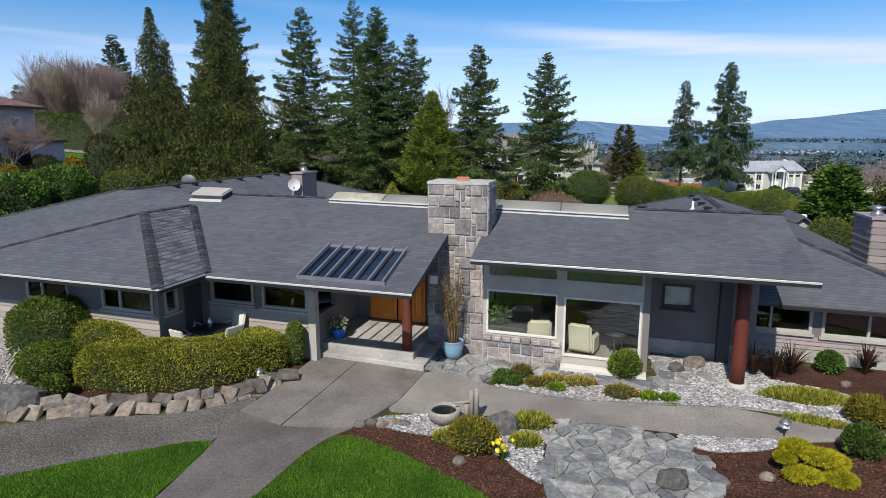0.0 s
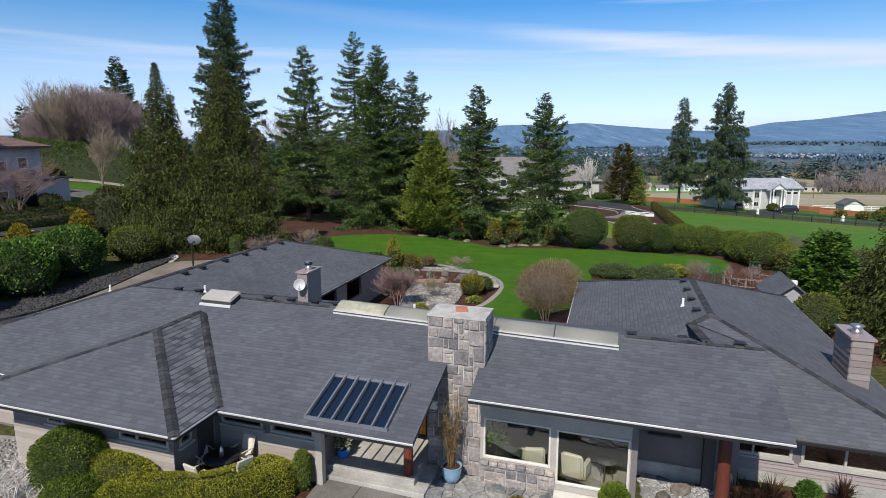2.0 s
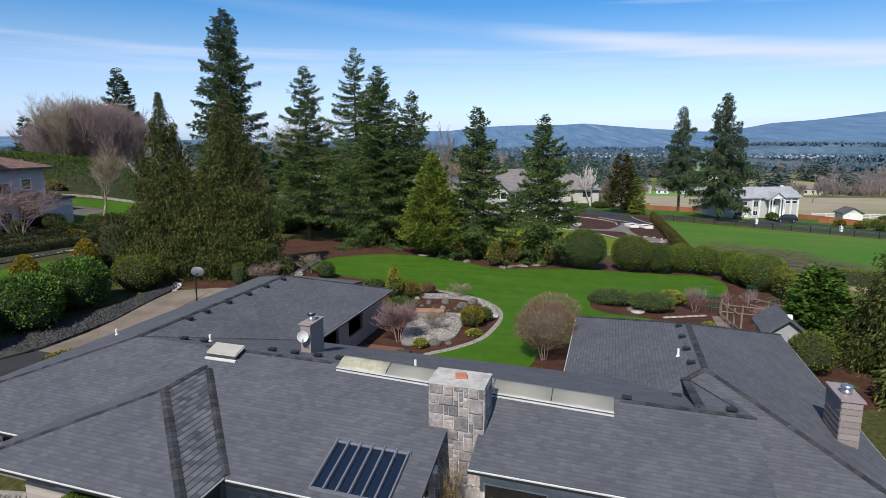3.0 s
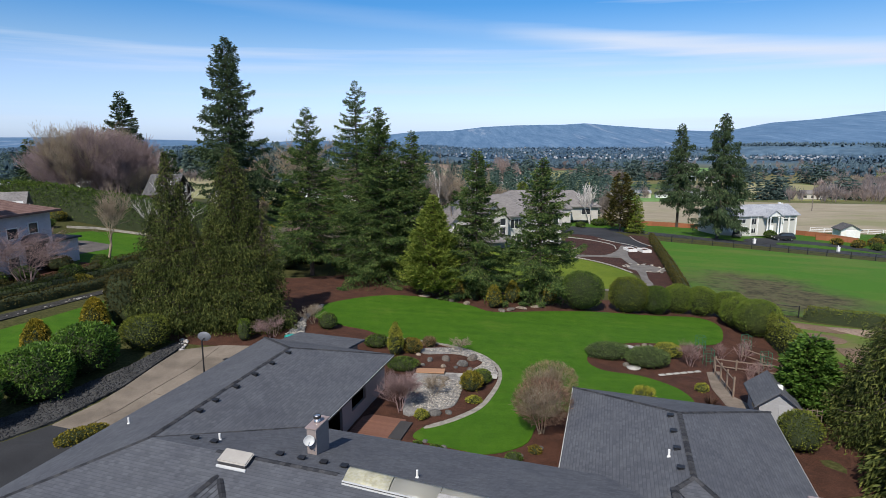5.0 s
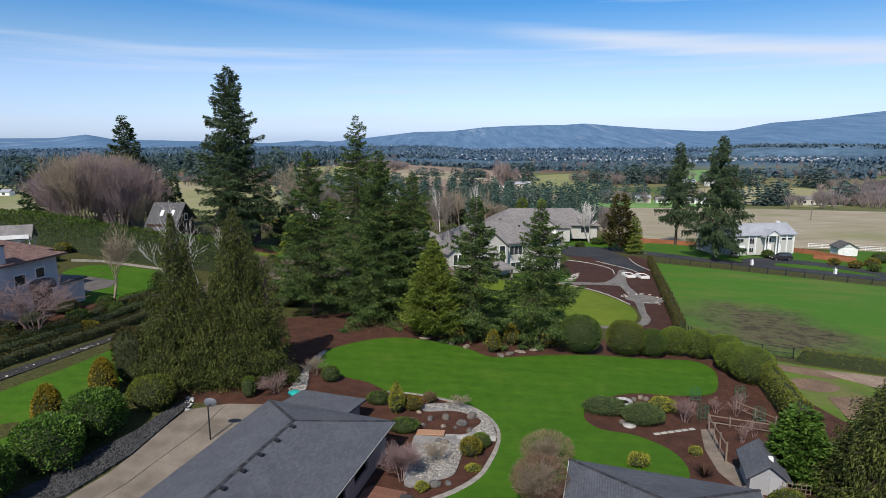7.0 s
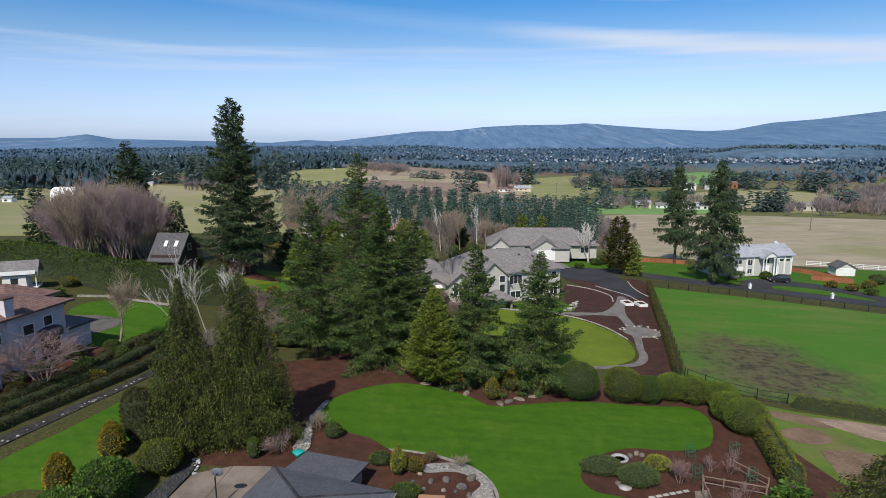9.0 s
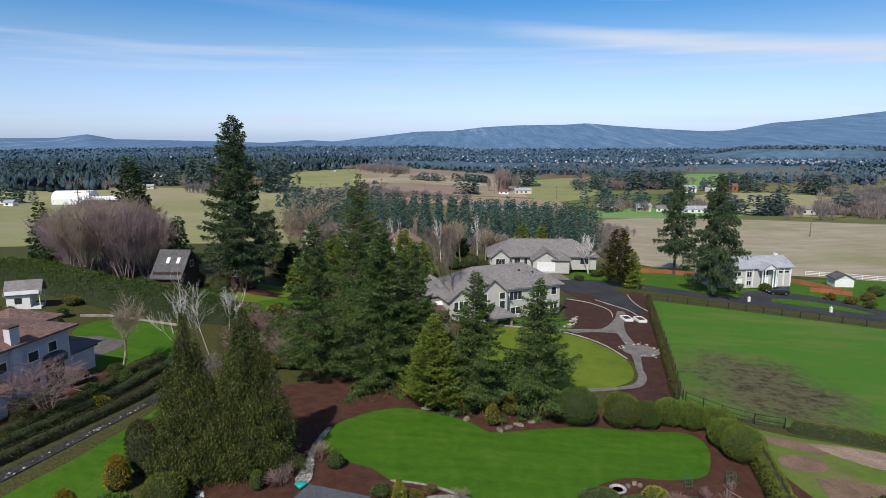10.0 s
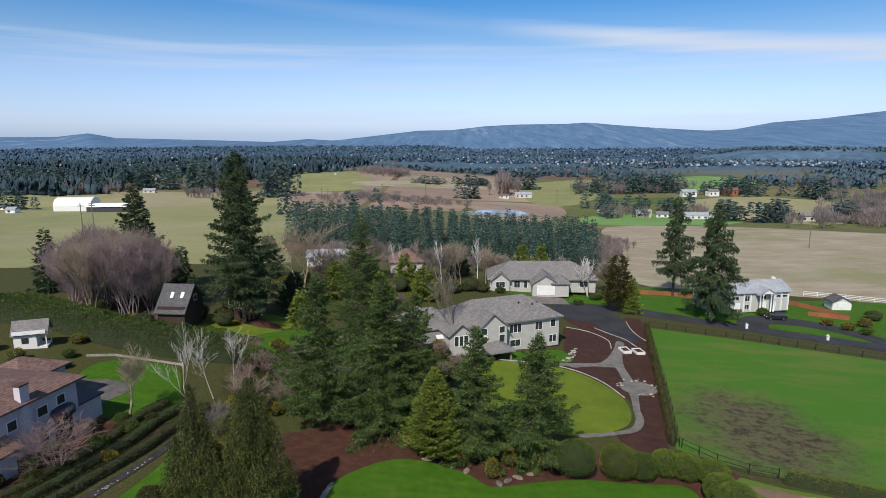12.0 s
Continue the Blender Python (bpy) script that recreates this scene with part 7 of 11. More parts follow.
for i, (x, y, z, sx, sy, sz) in enumerate([(-0.24, 0.34, 0.40, 0.70, 0.56, 0.22), (0.16, 0.12, 0.31, 0.82, 0.60, 0.22), (-0.30, -0.06, 0.08, 0.80, 0.56, 0.20), (0.40, -0.14, 0.02, 0.68, 0.58, 0.24), (-0.48, 0.28, 0.26, 0.40, 0.40, 0.18), (0.48, 0.20, 0.18, 0.60, 0.50, 0.24)]):
    v, q, cv, cf = shrub_data(sx * 0.76, sy * 0.74, sz * 0.86, 60 + i, 2600, (0.07, 0.014), 2.0, 0.06, up=-0.1)
    off = np.array([x * 0.88, y * 0.9, z])
    f = part("foliage", np_mesh("foliage", v + off, q), "gold", gold)
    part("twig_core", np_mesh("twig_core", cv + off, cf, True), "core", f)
for i, (x, y, s, hgt, m, lab) in enumerate([(1.48, 14.45, 0.42, 0.30, "laurel", "green"), (1.72, 14.12, 0.45, 0.26, "laurel", "bright green"), (1.98, 14.62, 0.5, 0.34, "bronze", "grey-brown"), (2.25, 14.05, 0.5, 0.24, "bronze", "brown"), (2.72, 13.78, 0.4, 0.2, "lime", "lime green"), (2.75, 14.35, 0.7, 0.16, "bronze_gold", "golden"), (3.35, 14.2, 0.8, 0.16, "bronze_gold", "golden"), (4.15, 13.45, 0.75, 0.28, "bronze", "brown"), (4.75, 13.28, 0.45, 0.2, "lime", "lime green"), (5.2, 13.22, 0.42, 0.18, "lime", "lime green"), (1.35, 14.15, 0.25, 0.22, "laurel", "green")]):
    shrub("bed_plant", f"low {lab} tuft in the gravel bed", x, y, (s, s * 0.75, hgt), 70 + i, m, 420, (0.085, 0.03), "bed plant", "tufts in the gravel bed", lump=0.2, up=0.9)


def strap_plant(name, label, x, y, r, hgt, seed, material, n=150, z=None, w=0.045, category="strap plant"):
    """Arching strap leaves from one crown."""
    g = np.random.default_rng(seed)
    ob = thing(name, label, category, (x, y, float(height(x, y)) if z is None else z))
    vs, fs = [], []
    for i in range(n):
        a = g.uniform(0, math.tau)
        ln_, lean = g.uniform(0.6, 1.0), g.uniform(0.15, 1.0)
        side = np.array([-math.sin(a), math.cos(a), 0]) * w * 0.5
        base = len(vs)
        for j in range(5):
            t = j / 4
            p = np.array([math.cos(a), math.sin(a), 0]) * r * lean * ln_ * t ** 1.3 + np.array([0, 0, hgt * ln_ * (t * (1.5 - 0.75 * lean * t) if lean > 0.3 else t)])
            k = side * (1 - t * 0.85)
            vs += [p - k, p + k]
        fs += [(base + 2 * j, base + 2 * j + 1, base + 2 * j + 3, base + 2 * j + 2) for j in range(4)]
    part("foliage", np_mesh("foliage", np.array(vs), np.array(fs)), material, ob)
    return ob


for i, (x, y, r) in enumerate([(8.85, 14.75, 0.75), (7.85, 14.7, 0.7), (10.75, 14.75, 0.55), (8.3, 14.5, 0.5)]):
    strap_plant("flax_plant", "dark bronze flax with arching strap leaves", x, y, r, 0.75, 80 + i, "russet", 160)
dafs = strap_plant("daffodils", "clump of yellow daffodils in bloom", 1.12, 10.55, 0.28, 0.32, 86, "laurel", 60, w=0.02, category="flowers")
frng = random.Random(4)
for i in range(9):
    bm = bmesh.new()
    p = Vector((frng.uniform(-0.22, 0.22), frng.uniform(-0.18, 0.2), frng.uniform(0.26, 0.40)))
    lathe(bm, [(0.05, 0), (0.055, 0.012), (0.02, 0.014), (0.024, 0.045), (0.018, 0.045)], 8)
    bmesh.ops.transform(bm, matrix=Matrix.Translation(p) @ pose(0, 0, 0, frng.uniform(30, 80), 0, frng.uniform(0, 360)), verts=bm.verts[:])
    part("flower", bm, "yellow", dafs)

# rocks
rock("boulder", "rounded dark grey boulder beside the shrub", 1.24, 11.72, (0.74, 0.54, 0.52), 1, "boulder", 0.0)
rock("boulder", "low flat grey boulder on the flagstones", 3.98, 9.72, (0.66, 0.52, 0.34), 2, "boulder", 0.05, rz=30)
rock("boulder", "large dark boulder at the end of the rock edging", -9.45, 12.75, (1.25, 0.7, 0.75), 3, "boulder", 0.0, rz=20)
rock("rock", "small tan rock in the bark mulch", 0.30, 10.45, (0.26, 0.2, 0.2), 4, "sandstone", 0.03)
rock("rock", "flat pink-grey rock in the bark mulch", 5.75, 9.95, (0.30, 0.24, 0.14), 5, "sandstone", 0.03)
rock("rock", "tan boulder among pale stones", 6.6, 15.3, (0.58, 0.42, 0.36), 6, "sandstone", 0.05)
rock("rock", "pale rock among pale stones", 6.0, 14.95, (0.4, 0.3, 0.3), 7, "sandstone", 0.05)
rock("rock", "small tan rock among the flax", 9.8, 14.05, (0.25, 0.2, 0.16), 8, "sandstone", 0.03)
rrng = random.Random(11)
edge = rounded([(-9.7, 12.35), (-8.6, 12.5), (-7.4, 12.6), (-6.2, 12.72), (-5.2, 13.05), (-4.55, 13.5), (-4.12, 14.1)], 5, False)


def angular_rock(sx, sy, sz, r):
    """A broken block of stone: the hull of a few corners."""
    bm = bmesh.new()
    for x in (-0.5, 0.5):
        for y in (-0.5, 0.5):
            for z in (-0.3, 0.5):
                bm.verts.new((sx * x * r.uniform(0.6, 1.1), sy * y * r.uniform(0.7, 1.1), sz * z * r.uniform(0.75, 1.15)))
    for _ in range(3):
        bm.verts.new((sx * r.uniform(-0.5, 0.5), sy * r.uniform(-0.5, 0.5), sz * r.uniform(0.3, 0.6)))
    h = bmesh.ops.convex_hull(bm, input=bm.verts[:])
    bmesh.ops.delete(bm, geom=[v for v in bm.verts if not v.link_faces], context="VERTS")
    bmesh.ops.bevel(bm, geom=bm.edges[:], offset=0.018, segments=1, affect="EDGES", clamp_overlap=True)
    bmesh.ops.recalc_face_normals(bm, faces=bm.faces[:])
    return bm


for i, p in enumerate(edge[::2]):
    for row in range(2):
        ob = part("edging_rock", angular_rock(rrng.uniform(0.34, 0.60), rrng.uniform(0.28, 0.42), rrng.uniform(0.12, 0.22), rrng), "sandstone")
        ob.matrix_world = pose(p[0] + rrng.uniform(-0.1, 0.1) + row * 0.15, p[1] + row * 0.27, 0.05 + row * 0.12, rrng.uniform(25, 50), rrng.uniform(-14, 14), rrng.uniform(-25, 35))
        tagged(ob, "angular tan rock stacked along the hedge", "rock", "rock edging")
for i in range(5):
    rock("rock", "grey stone edging the mulch bed", -1.75 + i * 0.24, 11.95 + 0.08 * (i % 2), (0.28, 0.2, 0.16), 60 + i, "sandstone", 0.03, group="edging stones")

# stone basin with its timber spout
bas = thing("stone_basin", "round weathered stone basin holding water", "water basin", (0.02, 12.12, 0.03))
bm = bmesh.new()
lathe(bm, [(0.16, 0.0), (0.26, 0.06), (0.34, 0.18), (0.36, 0.30), (0.33, 0.33), (0.28, 0.32), (0.25, 0.24), (0.02, 0.22)], 28)
part("bowl", bm, "basin", bas)
bm = bmesh.new()
lathe(bm, [(0.02, 0.272), (0.265, 0.274), (0.265, 0.276)], 28)
part("water", bm, "water", bas)
sp = thing("timber_spout", "weathered timber posts with a water spout", "fountain", (0.50, 12.1, 0.03))
for x, y, h_ in ((0.0, 0.02, 0.42), (0.10, 0.05, 0.72), (0.21, 0.08, 0.74)):
    bm = bmesh.new()
    lathe(bm, [(0.058, 0), (0.055, h_ * 0.7), (0.055, h_), (0.04, h_ + 0.005)], 12, (x, y, 0))
    part("post", bm, "greywood", sp)
bm = bmesh.new()
tube(bm, (0.06, 0.0, 0.48), (-0.28, -0.02, 0.46), 0.025, 0.022)
part("spout", bm, "greywood", sp)


def lantern(x, y, z=0.03):
    ob = thing("path_lantern", "small metal path lantern with a peaked roof", "garden lamp", (x, y, z), group="path lanterns")
    bm = bmesh.new()
    lathe(bm, [(0.015, 0), (0.015, 0.20)], 8)
    part("stem", bm, "black", ob)
    bm = bmesh.new()
    cube(bm, -0.06, 0.06, -0.06, 0.06, 0.20, 0.30)
    part("glass_box", bm, "white", ob)
    bm = bmesh.new()
    lathe(bm, [(0.14, 0.30), (0.13, 0.32), (0.03, 0.39), (0.01, 0.40)], 4)
    part("roof", bm, "chrome", ob)


lantern(-4.5, 14.25)
lantern(6.9, 11.5)


def pot(name, label, x, y, z, r, h_, material):
    ob = thing(name, label, "plant pot", (x, y, z))
    bm = bmesh.new()
    lathe(bm, [(r * 0.62, 0), (r * 0.85, h_ * 0.3), (r, h_ * 0.75), (r * 0.95, h_ * 0.93), (r * 1.05, h_), (r * 0.92, h_), (r * 0.88, h_ * 0.88), (0.02, h_ * 0.86)], 24)
    part("body", bm, material, ob)
    bm = bmesh.new()
    lathe(bm, [(0.02, h_ * 0.88), (r * 0.87, h_ * 0.885), (r * 0.87, h_ * 0.89)], 20)
    part("soil", bm, "mulch", ob)
    return ob


px_, py_ = H(0.30, -0.05).x, H(0.30, -0.05).y
pot("plant_pot", "pale blue glazed pot below the chimney", px_, py_, 0.09, 0.29, 0.5, "palepot")
reed = thing("potted_reeds", "tall dry tan reeds in the pale blue pot", "potted plant", (px_, py_, 0.5))
g = np.random.default_rng(9)
seg = []
for i in range(46):
    a, rr = g.uniform(0, math.tau), g.uniform(0.02, 0.2)
    p = np.array([math.cos(a) * rr * 0.5, math.sin(a) * rr * 0.5, 0])
    top = g.uniform(0.9, 2.0)
    for j in range(3):
        q = p + np.array([math.cos(a) * 0.05 + g.normal(0, 0.025), math.sin(a) * 0.05 + g.normal(0, 0.025), top / 3])
        seg.append((*p, *q, 0.011 - 0.002 * j, 0.009 - 0.002 * j))
        p = q
part("stalk_clump", tube_mesh("stalk_clump", seg, 4), "tanreed", reed)
c = np.array([s[3:6] for s in seg if s[5] > 0.6])
c = np.repeat(c, 7, 0) + g.normal(0, 0.09, (len(c) * 7, 3))
v, q = leaf_quads(c, g.normal(0, 0.5, c.shape) + np.array([0, 0, 0.5]), 0.13, 0.022, g)
part("foliage", np_mesh("foliage", v, q), "tanreed", reed)
bp = H(-3.05, -0.30)
pot("plant_pot", "bright blue glazed pot on the porch", bp.x, bp.y, 0.36, 0.2, 0.30, "bluepot")
shrub("potted_plant", "pale flowering plant in the blue pot", bp.x, bp.y, (0.4, 0.4, 0.34), 91, "paleflower", 260, (0.10, 0.05), "potted plant", z=0.62, lump=0.3)

# patio furniture


def patio_chair(u, v, turn):
    p = Vector((u, v, 0.28))
    ob = thing("patio_chair", "dark metal patio chair with beige cushions", "chair", tuple(p), turn, "patio chairs")
    bm = bmesh.new()
    cube(bm, -0.25, 0.25, -0.25, 0.25, 0.40, 0.48)
    part("seat", bevelled(bm, 0.03, 2), "greychair", ob)
    bm = bmesh.new()
    block(bm, (-0.25, 0.22, 0.46), (0.5, 0, 0), (0, 0.07, 0), (0, 0.14, 0.5))
    part("backrest", bevelled(bm, 0.025, 2), "greychair", ob)
    for x in (-0.27, 0.27):
        for y in (-0.24, 0.24):
            bm = bmesh.new()
            tube(bm, (x, y, 0), (x, y * 0.95, 0.42 if y > 0 else 0.64), 0.014, 0.014)
            part("leg", bm, "black", ob)
        bm = bmesh.new()
        tube(bm, (x, -0.26, 0.64), (x, 0.26, 0.66), 0.018, 0.018)
        part("armrest", bm, "greychair", ob)


patio_chair(-6.78, 15.92, 50)
patio_chair(-5.86, 16.12, -35)
patio_chair(-6.50, 15.02, 150)
patio_chair(-5.62, 15.28, -130)
tb = thing("patio_table", "round dark patio table", "table", (-6.18, 15.60, 0.28))
bm = bmesh.new()
lathe(bm, [(0.48, 0.68), (0.50, 0.70), (0.50, 0.715), (0.02, 0.72)], 24)
part("tabletop", bm, "black", tb)
for i in range(4):
    bm = bmesh.new()
    a = i * math.pi / 2 + 0.4
    tube(bm, (0.34 * math.cos(a), 0.34 * math.sin(a), 0), (0.2 * math.cos(a), 0.2 * math.sin(a), 0.69), 0.018, 0.018)
    part("leg", bm, "black", tb)
bm = bmesh.new()
lathe(bm, [(0.06, 0), (0.06, 0.2), (0.03, 0.24), (0.03, 0.3)], 12, (-6.18, 15.60, 1.0))
tagged(part("table_lantern", bm, "chrome"), "small metal lantern on the patio table", "lantern")


def armchair(u, v, turn, label):
    p = H(u, v, 0.30)
    ob = thing("armchair", label, "armchair", tuple(p), turn, "sitting room armchairs")
    ob.scale = (0.82, 0.82, 0.86)
    bm = bmesh.new()
    cube(bm, -0.30, 0.30, -0.36, 0.30, 0.06, 0.44)
    part("seat", bevelled(bm, 0.05, 2), "cream", ob)
    bm = bmesh.new()
    block(bm, (-0.38, 0.22, 0.1), (0.76, 0, 0), (0, 0.18, 0), (0, 0.16, 0.92))
    part("backrest", bevelled(bm, 0.07, 3), "cream", ob)
    for x in (-0.42, 0.28):
        bm = bmesh.new()
        cube(bm, x, x + 0.14, -0.38, 0.28, 0.05, 0.62)
        part("armrest", bevelled(bm, 0.05, 3), "cream", ob)


armchair(3.72, 0.98, 150, "cream upholstered armchair beside the window")
armchair(2.50, 0.98, 175, "cream upholstered armchair seen from behind")
st = thing("side_table", "dark round side table with a lamp base", "side table", tuple(H(4.55, 1.1, 0.30)))
bm = bmesh.new()
lathe(bm, [(0.26, 0.54), (0.28, 0.56), (0.02, 0.58)], 18)
part("tabletop", bm, "fascia", st)
for i in range(3):
    bm = bmesh.new()
    a = i * math.tau / 3
    tube(bm, (0.2 * math.cos(a), 0.2 * math.sin(a), 0), (0.12 * math.cos(a), 0.12 * math.sin(a), 0.55), 0.02, 0.02)
    part("leg", bm, "fascia", st)
hp = H(1.45, 0.62)
shrub("house_plant", "leafy house plant in the window corner", hp.x, hp.y, (0.5, 0.4, 0.6), 93, "laurel", 180, (0.18, 0.06), "house plant", z=0.95, lump=0.4)
bm = bmesh.new()
block(bm, H(1.2, 0.45, 0.32), UX * 1.0, VX * 0.4, Vector((0, 0, 0.62)))
tagged(part("plant_stand", bevelled(bm, 0.02), "fascia"), "dark low cabinet under the window plant", "cabinet")
dt = thing("dining_table", "oval pale dining table seen through the window", "table", tuple(H(-4.4, 1.2, 0.30)))
bm = bmesh.new()
lathe(bm, [(0.6, 0.72), (0.62, 0.74), (0.62, 0.76), (0.02, 0.765)], 24)
part("tabletop", bm, "white", dt)
bm = bmesh.new()
lathe(bm, [(0.25, 0), (0.08, 0.06), (0.07, 0.72)], 16)
part("pedestal", bm, "fascia", dt)

patch("corner_bed", [(-10.6, 9.9), (-9.2, 10.35), (-8.3, 10.2), (-8.6, 9.7), (-9.6, 8.9), (-10.8, 8.6)], "mulch", 0.07, "dark mulch bed at the apron's edge", "planting bed", 1.5, 4)
shrub("heather_shrub", "bronze-brown heather shrub in the corner bed", -9.2, 9.75, (1.1, 0.8, 0.5), 95, "bronze", 1800, (0.07, 0.03), "shrub", lump=0.25, up=0.8)
shrub("heather_shrub", "pale brown heather shrub in the corner bed", -9.95, 9.3, (0.9, 0.8, 0.45), 96, "tanreed", 1400, (0.07, 0.03), "shrub", lump=0.25, up=0.8)
bare_tree("contorted_shrub", "pale twisted leafless shrub beside the gravel", -10.5, 13.4, 1.3, 97, "bark_white", "bare shrub", 1.1, stems=4, spread=0.7, levels=3, kids=2, trunk=0.4, up=0.1, r0=0.035)
bare_tree("contorted_shrub", "pale twisted leafless shrub by the wall", -11.6, 14.8, 1.5, 98, "bark_white", "bare shrub", 1.1, stems=4, spread=0.7, levels=3, kids=2, trunk=0.4, up=0.1, r0=0.035)


def grass_blades(label, poly, count, seed, lift=0.05):
    """Short mown blades standing on the nearest lawn."""
    rng = np.random.default_rng(seed)
    line = np.array(rounded(poly, 4))
    lo, hi = line.min(0), line.max(0)
    p = rng.uniform(lo, hi, (count * 3, 2))
    p = p[inside(line, p[:, 0], p[:, 1])][:count]
    c = np.column_stack([p, np.full(len(p), lift)])
    v, q = leaf_quads(c, rng.normal(0, 0.45, (len(p), 3)) + np.array([0, 0, 1.0]), 0.055, 0.012, rng)
    tagged(part("grass", np_mesh("grass", v, q), "grass_blade"), label, "grass", kind="stuff")


grass_blades("short mown blades of the front lawn", [(-2.0, 11.48), (-1.1, 11.02), (-0.05, 10.1), (0.72, 9.36), (1.2, 8.3), (-3.5, 8.3), (-3.1, 9.5), (-2.55, 10.9)], 45000, 120)
grass_blades("short mown blades of the lawn wedge", [(-4.66, 11.2), (-6.2, 10.7), (-7.9, 9.85), (-9.3, 8.6), (-5.1, 8.3), (-4.86, 9.6)], 40000, 121)

# ---- back garden ----
# deck beside the wing
deck = thing("deck", "brown timber deck in the shade of the wing", "deck", (-3.9, 31.9, 0.0))
DX, DY = UX.to_2d(), VX.to_2d()
for i in range(20):
    bm = bmesh.new()
    o = Vector((-5.9, 29.2, 0.02)) + Vector((*DY, 0)) * (i * 0.235)
    block(bm, o - Vector((-3.9, 31.9, 0.0)), Vector((*DX, 0)) * 2.6, Vector((*DY, 0)) * 0.222, Vector((0, 0, 0.10)))
    part("board", bm, "deck", deck)
bm = bmesh.new()
block(bm, (-3.05, 30.6, -0.1), Vector((*DX, 0)) * 0.75, Vector((*DY, 0)) * 2.1, Vector((0, 0, 0.28)))
tagged(part("planter_box", bm, "fascia"), "low dark planter beside the deck", "planter")
patch("pond_gravel", [(-2.4, 33.6), (-2.2, 38.6), (-1.8, 40.1), (0.2, 40.0), (1.6, 40.4), (2.2, 41.3), (2.9, 42.8), (1.0, 44.2), (-1.4, 43.9), (-1.6, 45.0), (1.2, 45.5), (3.0, 44.0), (3.75, 41.5), (3.6, 39.6), (2.0, 39.0), (1.2, 37.2), (0.7, 35.0), (-0.5, 34.2)], "gravelbed", 0.10, "pale gravel round the dry pond", "gravel", 2, 4)
stones("pond_stones", "pale stones of the dry pond", [(-1.9, 34.6), (-2.0, 38.2), (-0.5, 39.0), (1.0, 38.8), (1.2, 37.1), (0.6, 35.0), (-0.6, 34.4)], 1500, 0.07, 201, "pebble_tan", 0.11)
stones("pond_stones", "pale stones edging the pond", [(-1.5, 44.6), (1.1, 45.4), (3.1, 43.9), (3.8, 41.3), (3.7, 39.7), (2.6, 40.4), (2.4, 41.4), (2.9, 42.8), (1.0, 44.3)], 1500, 0.065, 202, "pebble_tan", 0.11)
patch("lawn_kerb", [(-0.9, 31.8), (0.6, 32.7), (2.25, 34.4), (3.25, 36.6), (4.05, 39.5), (4.05, 42.1), (2.9, 44.5), (0.8, 46.1), (-1.8, 47.1), (-4.4, 47.4), (-4.4, 47.15), (-1.8, 46.85), (0.65, 45.8), (2.7, 44.2), (3.8, 41.95), (3.8, 39.6), (3.0, 36.9), (2.05, 34.75), (0.45, 33.1), (-1.0, 32.1)], "basin", 0.10, "pale stone kerb along the lawn", "kerb", 2, 3)
bm = bmesh.new()
block(bm, (-1.95, 39.9, float(height(-1, 40)) + 0.14), (2.0, -0.18, 0.0), (0.08, 0.75, 0), (0, 0, 0.10))
tagged(part("foot_bridge", bevelled(bm, 0.02), "bridge"), "flat orange-brown timber foot bridge", "foot bridge")
bm = bmesh.new()
block(bm, (0.1, 39.6, float(height(2, 39.6)) + 0.10), (3.6, -0.25, -0.05), (0.05, 0.7, 0), (0, 0, 0.06))
tagged(part("slab_walk", bevelled(bm, 0.01), "concrete_pale"), "flat stone slab walk by the pond", "path")
for i, (x, y, s) in enumerate([(-0.5, 33.7, 0.8), (2.2, 43.3, 0.9), (-1.0, 42.6, 0.6), (0.2, 42.9, 0.8), (1.4, 42.0, 0.9), (0.0, 41.5, 0.45), (0.9, 41.4, 0.4), (2.2, 37.9, 0.35), (-1.5, 41.6, 0.4), (0.1, 38.9, 0.7), (-0.3, 39.2, 0.6), (1.9, 41.0, 0.6), (0.3, 33.9, 0.5), (-1.9, 43.6, 0.45), (-2.4, 42.5, 0.35)]):
    rock("pond_rock", "grey-tan rock in the pond garden", x, y, (s, s * 0.75, s * 0.55), 210 + i, "sandstone" if i % 2 else "boulder", group="pond rocks", rz=i * 40)
shrub("garden_conifer", "small golden-green upright conifer", -3.6, 43.4, (1.5, 1.5, 2.5), 230, "goldgreen", 1500, (0.16, 0.07), taper=0.6, lump=0.2, up=0.8)
shrub("garden_shrub", "bronze-green rounded shrub by the pond", -2.4, 44.1, (1.5, 1.3, 1.2), 231, "bronze", 1100, (0.13, 0.06), lump=0.2)
shrub("garden_shrub", "pale tuft of dry grass", -1.1, 45.7, (0.9, 0.8, 0.7), 232, "tanreed", 600, (0.3, 0.04), lump=0.1, up=1.5)
shrub("garden_shrub", "dense dark ball clipped beside the path", 2.6, 38.7, (1.35, 1.25, 1.05), 233, "hedge_bright", 1300, (0.08, 0.04), lump=0.04)
shrub("garden_shrub", "yellow and green feathery shrub by the beds", 1.85, 37.4, (1.4, 1.2, 1.3), 234, "goldolive", 1100, (0.22, 0.04), up=1.2, lump=0.15)
shrub("garden_shrub", "low yellow-green shrub at the lawn's edge", 1.9, 35.5, (1.0, 0.7, 0.45), 235, "goldgreen", 500, (0.11, 0.05), lump=0.2)
shrub("garden_shrub", "small yellow-green ball by the deck", -1.3, 33.1, (0.8, 0.7, 0.6), 236, "goldgreen", 500, (0.1, 0.05), lump=0.2)
shrub("garden_shrub", "dark low juniper below the eave", -2.9, 40.6, (2.2, 1.6, 0.9), 237, "hedge", 1300, (0.14, 0.05), lump=0.25)
